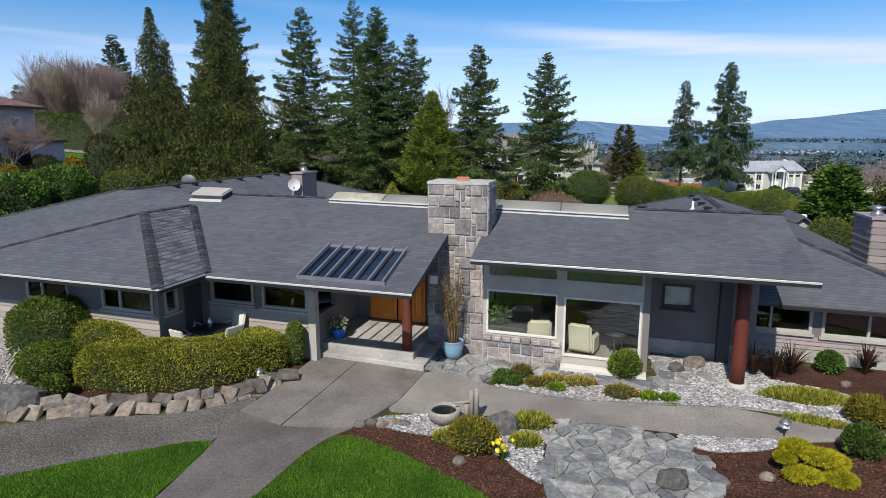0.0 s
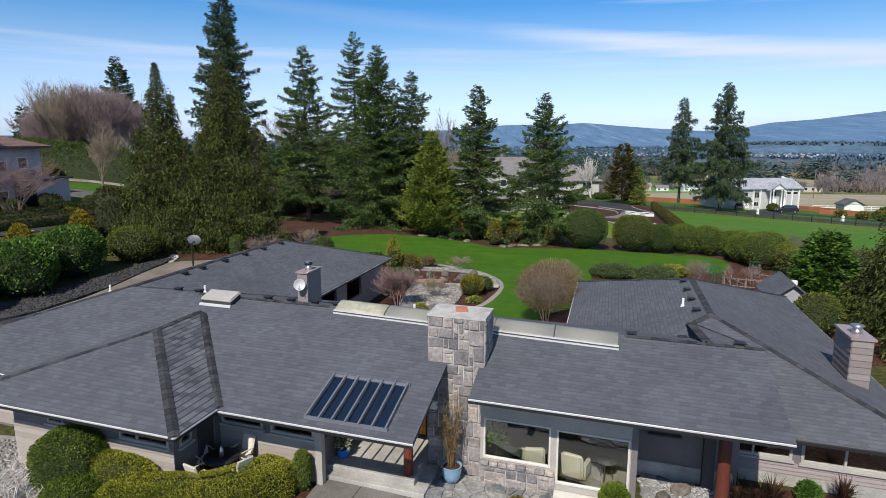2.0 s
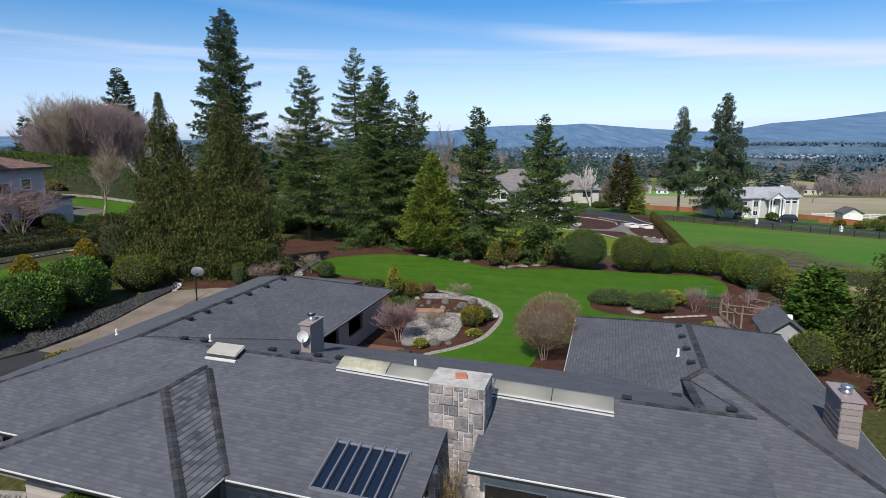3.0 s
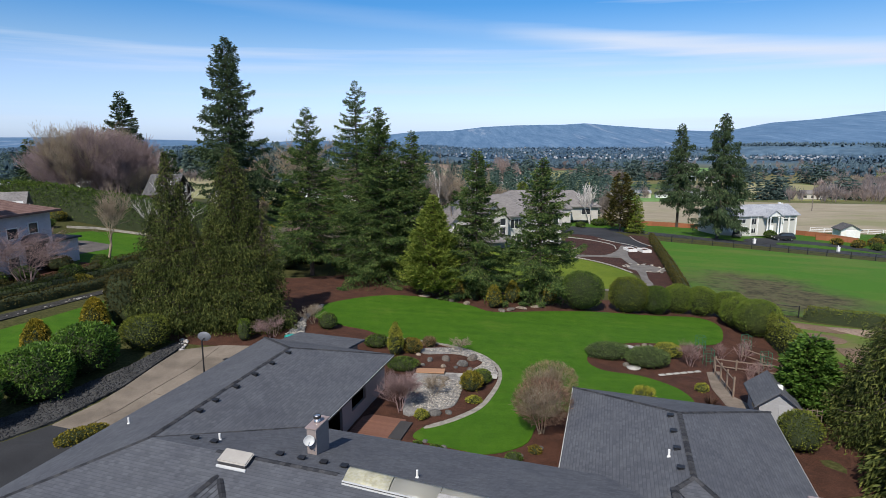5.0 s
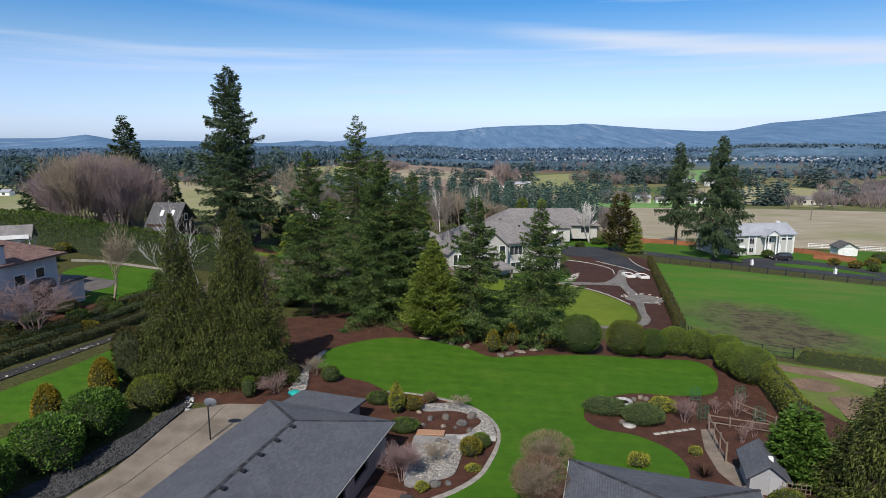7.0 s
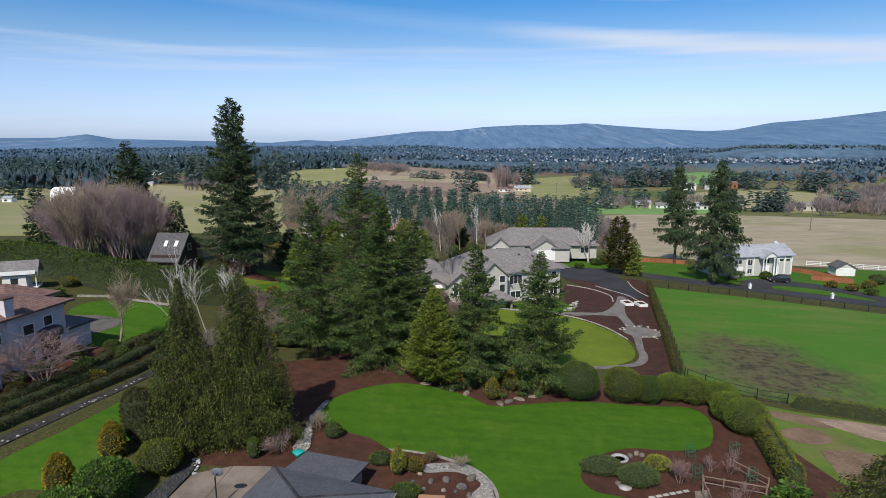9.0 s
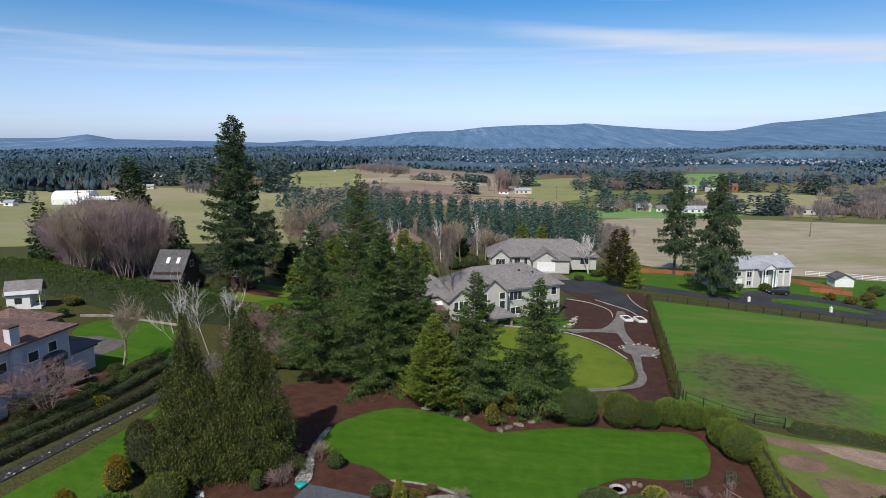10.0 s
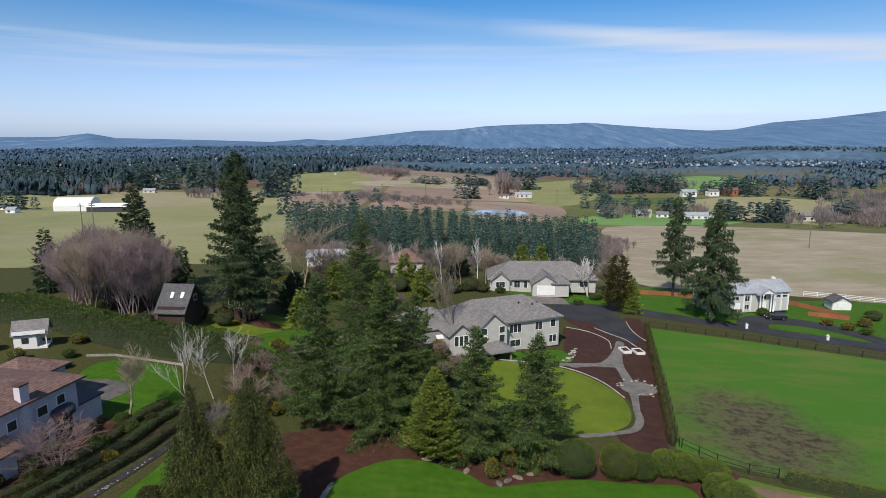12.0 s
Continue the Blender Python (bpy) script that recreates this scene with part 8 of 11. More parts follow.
shrub("garden_shrub", "greenish shrub by the lean-to", -5.2, 44.9, (1.8, 1.2, 1.0), 238, "hedge", 900, (0.14, 0.06), lump=0.25)
bare_tree("bare_shrub", "spreading leafless shrub beside the deck", -2.6, 34.0, 2.7, 240, "bark_pink", "bare shrub", 1.0, stems=6, spread=0.55, levels=3, kids=4, trunk=0.4, r0=0.03)
bare_tree("bare_shrub", "leafless shrub over the dry pond", -0.6, 36.2, 1.6, 241, "bark_tan", "bare shrub", 1.1, stems=7, spread=0.5, levels=3, kids=3, trunk=0.4, r0=0.018)
bare_tree("bare_shrub", "leafless pale shrub beyond the pond", 1.2, 44.6, 1.3, 242, "bark_tan", "bare shrub", 1.1, stems=6, spread=0.55, levels=3, kids=3, trunk=0.4, r0=0.016)


def twig_ball(name, label, x, y, size, seed, material, n=5200):
    """A dense leafless or budding shrub: many fine twigs round a few stems."""
    ob = bare_tree(name, label, x, y, size[2] * 0.97, seed, "bark_tan", "bare shrub", 0.9, stems=6, spread=0.5, levels=3, kids=4, trunk=0.4, r0=0.045)
    g = np.random.default_rng(seed)
    u = g.normal(size=(n, 3))
    u /= np.linalg.norm(u, axis=1, keepdims=True)
    r = g.uniform(0.55, 1.0, n)[:, None] ** 0.5
    c = u * r * np.array([[size[0] / 2, size[1] / 2, size[2] * 0.38]]) + np.array([[0, 0, size[2] * 0.62]])
    v, q = leaf_quads(c, u + np.array([[0, 0, 0.8]]) + g.normal(0, 0.4, (n, 3)), 0.20, 0.018, g)
    part("twig_crown", np_mesh("twig_crown", v, q), material, ob)
    return ob


twig_ball("budding_shrub", "large reddish budding shrub at the wing's corner", 5.5, 31.3, (3.3, 3.1, 3.3), 250, "budred")
twig_ball("budding_shrub", "large tan budding shrub beside the wing", 6.6, 35.2, (3.4, 3.0, 2.9), 251, "budtan")
for i, (x, y, s) in enumerate([(-0.4, 29.3, 0.7), (0.9, 28.5, 0.8), (2.3, 28.0, 0.6), (3.6, 28.4, 0.8), (4.8, 29.2, 0.7), (1.6, 28.2, 0.5), (-1.4, 29.9, 0.5)]):
    shrub("border_plant", "low mixed plant in the border by the house", x, y, (s, s * 0.8, s * 0.55), 255 + i, ("hedge", "bronze", "goldolive")[i % 3], 300, (0.11, 0.05), "border plant", "border plants", lump=0.25)
    rock("border_rock", "small grey rock edging the border", x + 0.4, y + 0.45, (0.35, 0.28, 0.2), 265 + i, "boulder", group="border rocks")

# island bed and vegetable plot
shrub("juniper", "spreading grey-green juniper on the island bed", 13.0, 45.6, (3.4, 2.6, 1.1), 270, "juniper", 2600, (0.16, 0.05), lump=0.2)
shrub("juniper", "rounded grey-green juniper on the island bed", 15.6, 44.0, (3.2, 2.7, 1.4), 271, "juniper", 2600, (0.16, 0.05), lump=0.15)
shrub("garden_shrub", "bright yellow-green rounded shrub", 18.0, 46.4, (2.2, 1.8, 1.2), 272, "goldgreen", 1500, (0.13, 0.06), lump=0.15)
bare_tree("bare_shrub", "leafless brown shrub with upright stems", 19.1, 44.3, 2.1, 273, "bark_pink", "bare shrub", 1.1, stems=6, spread=0.5, levels=3, kids=3, trunk=0.4, r0=0.03)
shrub("garden_shrub", "small yellow shrub in the bark", 17.6, 38.7, (0.9, 0.8, 0.6), 274, "goldgreen", 400, (0.11, 0.05), lump=0.2)
shrub("garden_shrub", "golden tuft beside the roof edge", 12.9, 36.6, (1.4, 1.1, 0.9), 275, "goldgreen", 600, (0.2, 0.05), lump=0.2, up=1.2)
strap_plant("flax_plant", "reddish brown clump of strap leaves", 16.7, 35.2, 1.3, 0.9, 276, "russet", 140, w=0.06)
bm = bmesh.new()
lathe(bm, [(0.75, 0.0), (0.78, 0.12), (0.70, 0.16), (0.5, 0.12), (0.48, 0.0)], 22, (15.2, 47.8, float(height(15.2, 47.8)) + 0.05))
tagged(part("stone_ring", bm, "pebble"), "pale stone ring on the island bed", "garden ornament")
for i, (x, y) in enumerate([(14.4, 47.6), (17.0, 48.9), (16.3, 48.4), (13.9, 43.6), (17.4, 48.6)]):
    rock("island_rock", "pale rock on the island bed", x, y, (0.6, 0.45, 0.4), 280 + i, "sandstone", group="island rocks", rz=i * 50)
bm = bmesh.new()
lathe(bm, [(0.5, 0.0), (0.52, 0.10), (0.02, 0.12)], 20, (14.3, 43.1, float(height(14.3, 43.1)) + 0.06))
tagged(part("round_slab", bm, "concrete_pale"), "pale round stone slab", "stone slab")
for i in range(6):
    x, y = 15.8 + i * 0.62, 41.6 + 0.24 * i
    bm = bmesh.new()
    block(bm, (x, y, float(height(x, y)) + 0.05), (0.45, 0.12, 0), (-0.08, 0.28, 0), (0, 0, 0.06))
    tagged(part("stepping_stone", bevelled(bm, 0.015), "concrete_pale"), "flat pale stepping stone in bark", "stepping stone", "stepping stones")
patch("gravel_walk", [(19.8, 43.1), (20.9, 43.4), (20.2, 41), (19.3, 38), (19.9, 35.2), (20.2, 33.4), (18.4, 33.2), (18.0, 36), (18.6, 39.5)], "walk_tan", 0.06, "tan gravel walk to the shed", "path", 2, 0)


def plot_fence(pts, tall, label):
    """Timber posts and rails round the vegetable plot."""
    ob = thing("plot_fence", label, "fence", (pts[0][0], pts[0][1], float(height(*pts[0]))))
    base = ob.matrix_world.translation.copy()
    line = []
    for (x0, y0), (x1, y1) in zip(pts, pts[1:]):
        n_ = max(1, round(math.hypot(x1 - x0, y1 - y0) / 1.7))
        line += [(x0 + (x1 - x0) * i / n_, y0 + (y1 - y0) * i / n_) for i in range(n_)]
    line.append(pts[-1])
    tops = []
    for x, y in line:
        z = float(height(x, y))
        bm = bmesh.new()
        cube(bm, x - 0.05, x + 0.05, y - 0.05, y + 0.05, z - 0.1, z + tall)
        bmesh.ops.translate(bm, verts=bm.verts[:], vec=-base)
        part("post", bm, "palewood", ob)
        tops.append(Vector((x, y, z)) - base)
    for a, b in zip(tops, tops[1:]):
        for k in (0.25, 0.85):
            bm = bmesh.new()
            tube(bm, a + Vector((0, 0, tall * k)), b + Vector((0, 0, tall * k)), 0.045, 0.045, 4)
            part("rail", bm, "palewood", ob)


plot_fence([(20.9, 44.3), (25.4, 43.0)], 0.9, "pale timber fence of the vegetable plot")
plot_fence([(20.2, 42.6), (19.2, 37.6)], 1.5, "pale timber posts along the gravel walk")
plot_fence([(26.3, 44.4), (24.6, 47.5)], 0.9, "pale timber rail among bare canes")
for i, (x, y) in enumerate([(21.6, 48.6), (20.7, 44.9), (25.9, 49.5), (25.2, 44.9)]):
    ob = thing("plant_cage", "tall green wire plant cage", "plant cage", (x, y, float(height(x, y)) + 0.03), group="plant cages")
    for sx, sy in ((-0.3, -0.3), (0.3, -0.3), (0.3, 0.3), (-0.3, 0.3)):
        bm = bmesh.new()
        tube(bm, (sx, sy, 0), (sx, sy, 1.3), 0.022, 0.022, 5)
        part("leg", bm, "cagegreen", ob)
    for z in (0.4, 0.85, 1.28):
        bm = bmesh.new()
        for a, b in (((-0.3, -0.3), (0.3, -0.3)), ((0.3, -0.3), (0.3, 0.3)), ((0.3, 0.3), (-0.3, 0.3)), ((-0.3, 0.3), (-0.3, -0.3))):
            tube(bm, (*a, z), (*b, z), 0.018, 0.018, 5)
        part("ring", bm, "cagegreen", ob)
for i, (x, y) in enumerate([(24.0, 46.2), (22.5, 46.4), (25.0, 47.8), (22.0, 41.0), (23.5, 42.2)]):
    bare_tree("berry_canes", "leafless reddish berry canes", x, y, 1.5, 290 + i, "bark_pink", "bare shrub", 1.0, "berry canes", stems=7, spread=0.4, levels=2, kids=3, trunk=0.5, r0=0.018)

# garden shed
sz_ = float(height(20.05, 34.55)) - 0.35
shed = thing("garden_shed", "small white-gabled shed with a dark shingle roof", "shed", (20.05, 34.55, sz_), -16.2)
bm = bmesh.new()
cube(bm, -1.0, 1.0, -1.55, 1.55, -0.3, 1.75)
part("wall", bm, "siding_shed", shed)
for y in (-1.55, 1.51):
    bm = bmesh.new()
    vs = [bm.verts.new((x, y + k, z)) for k in (0, 0.04) for x, z in ((-1.0, 1.75), (1.0, 1.75), (0, 2.5))]
    bm.faces.new(vs[:3])
    bm.faces.new(vs[5:2:-1])
    for i in range(3):
        bm.faces.new((vs[i], vs[(i + 1) % 3], vs[3 + (i + 1) % 3], vs[3 + i]))
    bmesh.ops.recalc_face_normals(bm, faces=bm.faces[:])
    part("gable", bm, "siding_shed", shed)
bm = bmesh.new()
roof_body(bm, [[Vector((-1.28, -1.8, 1.60)), Vector((0, -1.8, 2.60)), Vector((0, 1.8, 2.60)), Vector((-1.28, 1.8, 1.60))], [Vector((0, -1.8, 2.60)), Vector((1.28, -1.8, 1.60)), Vector((1.28, 1.8, 1.60)), Vector((0, 1.8, 2.60))]], 0.10)
part("roof", bm, "shingle", shed)
bm = bmesh.new()
cube(bm, 0.12, 0.38, -0.75, -0.45, 2.1, 2.56)
part("roof_window", bm, "white", shed)
bm = bmesh.new()
cube(bm, -1.03, -1.0, -0.6, 0.2, 0.9, 1.5)
part("window", bm, "darkglass", shed)
bm = bmesh.new()
cube(bm, 0.05, 0.75, -1.59, -1.55, 0.05, 1.7)
part("door", bm, "siding_shed", shed)
tr = thing("trellis", "pale timber lattice screen by the shed", "trellis", (20.2, 32.2, float(height(20.2, 32.2)) - 0.1), -14)
for i in range(7):
    bm = bmesh.new()
    cube(bm, -0.2 + i * 0.25, -0.17 + i * 0.25, 0, 0.03, 0, 1.5)
    part("slat", bm, "palewood", tr)
for i in range(5):
    bm = bmesh.new()
    cube(bm, -0.2, 1.33, 0.031, 0.06, 0.25 + i * 0.28, 0.28 + i * 0.28)
    part("slat", bm, "palewood", tr)

# clipped balls and hedges along the lawn
for i, (x, y, w_, h_, m, lab) in enumerate([
        (14.4, 61.0, 4.3, 4.0, "hedge", "large dark clipped ball at the lawn's end"), (19.2, 61.0, 3.9, 3.7, "hedge_gold", "olive-gold clipped ball in the row"),
        (21.9, 61.0, 3.0, 2.9, "hedge", "dark clipped ball in the row"), (24.7, 62.0, 3.0, 3.0, "ball_green", "green clipped ball in the row"),
        (27.0, 61.4, 3.1, 3.0, "ball_green", "bright green clipped ball in the row"), (29.6, 60.6, 3.4, 2.8, "ball_green", "bright green clipped ball by the fence"),
        (28.9, 57.2, 3.4, 3.0, "ball_green", "bright green clipped ball at the corner"), (29.4, 54.6, 4.0, 3.4, "ball_green", "large bright green clipped ball")]):
    shrub("clipped_ball", lab, x, y, (w_, w_, h_), 300 + i, m, 7500, (0.12, 0.065), "hedge", "clipped balls along the lawn", lump=0.05, power=2.3, tuck=0.15)
hedge_row("tapered_hedge", "clipped olive hedge narrowing towards the house", [(30.4, 54.0), (29.4, 49.8), (28.3, 45.6), (27.6, 42.5)], 1.5, 2.5, 310, "hedge_olive", 5200, (0.13, 0.075), round_top=0.3)
hedge_row("field_hedge", "low clipped green hedge beside the pasture", [(38.0, 61.8), (42.0, 60.6), (47, 58.9), (55, 55.6), (64, 51.5)], 1.2, 1.5, 311, "hedge_olive", 5200, (0.14, 0.08), round_top=0.2)
hedge_row("fence_hedge", "narrow olive-brown hedge along the fence", [(42.3, 122.5), (38, 106), (33.5, 88.5), (28.4, 69.3)], 1.0, 1.7, 312, "bronze_hedge", 9000, (0.17, 0.09), round_top=0.3)
for i, (x, y, m) in enumerate([(1.4, 61.9, "bronze"), (5.1, 59.4, "goldolive"), (7.3, 62.2, "goldolive"), (11.2, 61.9, "bronze"), (3.2, 62.6, "hedge"), (9.2, 62.8, "hedge")]):
    shrub("lawn_shrub", "bronze-gold upright shrub under the spruces", x, y, (1.7, 1.6, 2.3), 320 + i, m, 1100, (0.19, 0.08), "shrub", "shrubs under the spruces", taper=0.4, lump=0.3, up=0.6)
for i, (x, y) in enumerate([(-2.0, 62.6), (-0.2, 62.0), (2.4, 60.5), (5.8, 58.3), (8.0, 59.7), (9.6, 60.6), (6.8, 59.0), (0.9, 61.4)]):
    bm = rock_mesh(330 + i, 1.3, 0.7, 0.22, 2, 0.3)
    ob = part("edge_slab", bm, "sandstone")
    ob.matrix_world = pose(x, y, float(height(x, y)) + 0.10, 0, 0, i * 37)
    tagged(ob, "flat tan stone slab at the lawn's edge", "rock", "edge slabs")

# left side
LAUR = [(-26.6, 30.8, 3.8, 3.4, 3.2), (-24.9, 34.9, 4.0, 3.6, 3.3), (-23.9, 38.4, 3.6, 3.4, 3.2), (-27.8, 27.0, 3.8, 3.6, 3.1), (-29.4, 22.8, 4.0, 3.6, 3.2)]
for i, (x, y, sx, sy, sz) in enumerate(LAUR):
    shrub("laurel_hedge", "large glossy green laurel beside the driveway", x, y, (sx, sy, sz), 340 + i, "laurel", 4200, (0.20, 0.10), "hedge", "laurels along the driveway", lump=0.16, power=2.6, up=0.4)
shrub("round_hedge", "olive-green clipped dome by the parking pad", -21.8, 42.3, (3.2, 3.0, 2.5), 350, "hedge_gold", 3200, (0.14, 0.08), "hedge", lump=0.05, power=2.4, tuck=0.2)
for i, (x, y, h_) in enumerate([(-27.9, 39.6, 2.9), (-26.3, 43.9, 3.0), (-29.2, 34.2, 2.8)]):
    shrub("golden_cone", "golden clipped cone beyond the laurels", x, y, (2.5, 2.5, h_), 355 + i, "goldcone", 3200, (0.16, 0.08), "topiary", "golden cones", taper=0.55, lump=0.05, power=2.3)
shrub("dark_column", "tall dark brown-green clipped column", -25.3, 46.6, (2.6, 2.6, 4.6), 360, "darkhedge", 3000, (0.16, 0.08), "topiary", power=3.2, lump=0.05)
shrub("stub_topiary", "small round-topped green column", -15.4, 44.8, (0.95, 0.95, 1.75), 361, "hedge_bright", 900, (0.1, 0.05), "topiary", power=2.8, lump=0.04)
bare_tree("bare_shrub", "low spreading pink leafless shrub", -13.5, 45.7, 1.9, 362, "bark_pink", "bare shrub", 1.6, stems=8, spread=0.5, levels=3, kids=3, trunk=0.4, r0=0.025)
bare_tree("bare_shrub", "pale leafless shrub by the kerb", -11.3, 50.2, 1.9, 363, "bark_tan", "bare shrub", 1.1, stems=7, spread=0.4, levels=3, kids=3, trunk=0.4, r0=0.02)
shrub("box_ball", "small dark shrub by the lean-to", -9.7, 49.0, (1.5, 1.3, 1.4), 364, "hedge", 900, (0.12, 0.06), lump=0.2)
shrub("low_hedge", "clipped yellow-green hedge at the wall", -19.6, 30.3, (2.6, 0.9, 0.8), 365, "goldolive", 1200, (0.1, 0.06), "hedge", rz=45, power=2.8)
STRIP = [(-31.0, 22), (-26.2, 30.4), (-23.8, 35.0), (-21.5, 39.0), (-20.3, 42.8), (-19.3, 43.2), (-19.8, 39.8), (-20.5, 36.2), (-22.3, 32.2), (-24.3, 29.2), (-28.0, 21.8)]
patch("rock_strip", STRIP, "gravel_dark", 0.14, "dark gravel strip below the laurels", "gravel", 2, 0)
stones("strip_rocks", "dark drain rocks below the laurels", STRIP, 3600, 0.065, 370, "pebble_dark", 0.15)
stones("kerb_rocks", "pale rocks at the edge of the pad", [(-19.9, 43.9), (-19.3, 42.0), (-19.0, 42.2), (-19.4, 43.9)], 30, 0.16, 371, "pebble", 0.06)
hoop = thing("basketball_hoop", "basketball hoop with a rounded white board on a dark pole", "basketball hoop", (-16.0, 38.2, float(height(-16, 38.2)) + 0.04), 175)
bm = bmesh.new()
tube(bm, (0, 0, 0), (0, 0, 2.5), 0.055, 0.05, 10)
part("pole", bm, "black", hoop)
bm = bmesh.new()
lathe(bm, [(0.02, 0), (0.5, 0.0), (0.52, 0.02), (0.5, 0.04), (0.02, 0.04)], 24)
bmesh.ops.transform(bm, matrix=pose(0, -0.35, 2.65, 90, 0, 0) @ Matrix.Diagonal((0.9, 0.62, 1, 1)), verts=bm.verts[:])
part("backboard", bm, "backboard", hoop)
bm = bmesh.new()
tube(bm, (0, 0, 2.45), (0, -0.36, 2.55), 0.035, 0.03, 8)
part("arm", bm, "black", hoop)
bm = bmesh.new()
ring = [Vector((0.225 * math.cos(a * math.tau / 16), -0.62 + 0.225 * math.sin(a * math.tau / 16), 2.4)) for a in range(17)]
for a, b in zip(ring, ring[1:]):
    tube(bm, a, b, 0.012, 0.012, 6)
part("rim", bm, "orange", hoop)
# lean-to clutter
bm = bmesh.new()
lathe(bm, [(0.5, 0), (0.55, 0.25), (0.5, 0.30), (0.02, 0.31)], 4, (-12.0, 45.6, float(height(-12.0, 45.6)) + 0.05))
tagged(part("sand_box", bm, "turquoise"), "turquoise plastic box beside the lean-to", "play box")
patch("lawn_edge_stones", [(-12.6, 46.0), (-12.5, 50.2), (-12.5, 53.0), (-11.9, 56.3), (-11.5, 56.2), (-12.0, 53.0), (-11.9, 50.3), (-11.4, 47.5), (-11.6, 46)], "gravelbed", 0.09, "pale stone edging of the back lawn", "kerb", 2, 3)
stones("edge_stones", "pale rounded stones edging the back lawn", [(-12.6, 46.0), (-12.5, 50.2), (-12.5, 53.0), (-11.9, 56.3), (-11.5, 56.2), (-12.0, 53.0), (-11.9, 50.3), (-11.4, 47.5), (-11.6, 46)], 420, 0.10, 372, "pebble_tan", 0.10)

# ---- neighbouring houses ----
def hip_faces(x0, x1, y0, y1, z, rise, over=0.5, gable=False):
    """Top faces of a roof whose ridge runs along x."""
    x0, x1, y0, y1 = x0 - over, x1 + over, y0 - over, y1 + over
    m = (y0 + y1) / 2
    k = 0.0 if gable else min((y1 - y0) / 2, (x1 - x0) / 2 - 0.01)
    a, b, c, d = Vector((x0, y0, z)), Vector((x1, y0, z)), Vector((x1, y1, z)), Vector((x0, y1, z))
    e, f = Vector((x0 + k, m, z + rise)), Vector((x1 - k, m, z + rise))
    faces = [[a, b, f, e], [c, d, e, f]]
    if not gable:
        faces += [[b, c, f], [d, a, e]]
    return faces


def house_at(name, label, x, y, rot, z=None, category="house"):
    return thing(name, label, category, (x, y, (float(height(x, y)) if z is None else z)), rot)


def body(ob, x0, x1, y0, y1, z0, z1, material, name="wall"):
    bm = bmesh.new()
    cube(bm, x0, x1, y0, y1, z0, z1)
    return part(name, bm, material, ob)


def roof(ob, faces, material, drop=0.22, name="roof"):
    bm = bmesh.new()
    roof_body(bm, faces, drop)
    return part(name, bm, material, ob)


def front_gable(ob, x0, x1, y, depth, z, rise, wall, roofmat, over=0.4):
    """A gable that faces the front, with its own roof running back."""
    m = (x0 + x1) / 2
    bm = bmesh.new()
    tri = [(x0, z), (x1, z), (m, z + rise)]
    a = [bm.verts.new((p, y, q)) for p, q in tri]
    b = [bm.verts.new((p, y + 0.2, q)) for p, q in tri]
    bm.faces.new(a)
    bm.faces.new(list(reversed(b)))
    for i in range(3):
        bm.faces.new((a[i], a[(i + 1) % 3], b[(i + 1) % 3], b[i]))
    bmesh.ops.recalc_face_normals(bm, faces=bm.faces[:])
    part("gable", bm, wall, ob)
    s = rise / ((x1 - x0) / 2)
    lo = z - s * over
    roof(ob, [[Vector((x0 - over, y - over, lo)), Vector((m, y - over, z + rise + 0.12)), Vector((m, y + depth, z + rise + 0.12)), Vector((x0 - over, y + depth, lo))],
              [Vector((m, y - over, z + rise + 0.12)), Vector((x1 + over, y - over, lo)), Vector((x1 + over, y + depth, lo)), Vector((m, y + depth, z + rise + 0.12))]], roofmat, 0.2, "gable_roof")


def pane_window(ob, x, z, w, h, y, side="front", frame="white", bars=1):
    """A framed window on a wall: a frame with dark glass lights in it."""
    win = new("window")
    win.parent = ob
    o, d, n = (Vector((x - w / 2, y - 0.05, 0)), Vector((1, 0, 0)), Vector((0, -1, 0))) if side == "front" else (Vector((y + 0.05, x - w / 2, 0)), Vector((0, 1, 0)), Vector((1, 0, 0)))
    fw = 0.09
    cuts = [0, fw]
    lights = []
    for i in range(bars):
        a = fw + (w - 2 * fw) * i / bars + (0.03 if i else 0)
        b = fw + (w - 2 * fw) * (i + 1) / bars - (0.03 if i < bars - 1 else 0)
        lights.append((a, b))
        cuts += [a, b]
    cuts = sorted({round(c, 4) for c in cuts + [w]})
    zc = [z, z + fw, z + h - fw, z + h]
    part("frame", grid_slab(o, d, n, cuts, zc, lambda s, t: not (zc[1] < t < zc[2] and any(a < s < b for a, b in lights)), 0.12), frame, win)
    for a, b in lights:
        bm = bmesh.new()
        block(bm, o + d * a - n * 0.04 + Vector((0, 0, z + fw)), d * (b - a), -n * 0.03, Vector((0, 0, h - 2 * fw)))
        part("pane", bm, "darkglass", win)


# white two-level house with a columned portico
wh_ = house_at("white_house", "pale two-level house with a columned white portico", 64.0, 141.0, 9)
wh_.scale = (0.82, 0.85, 0.86)
body(wh_, 0, 25, 0, 9.5, -0.5, 5.2, "wall_pale")
roof(wh_, hip_faces(0, 25, 0, 9.5, 5.2, 2.5, 0.6, True), "shingle_pale")
for xx in (0, 24.85):
    bm = bmesh.new()
    bm.faces.new([bm.verts.new((xx, a, b)) for a, b in ((0, 5.2), (9.5, 5.2), (4.75, 7.45))])
    part("gable", bm, "wall_pale", wh_)
front_gable(wh_, 14.0, 19.2, -1.8, 5.5, 5.0, 1.6, "white", "shingle_pale", 0.3)
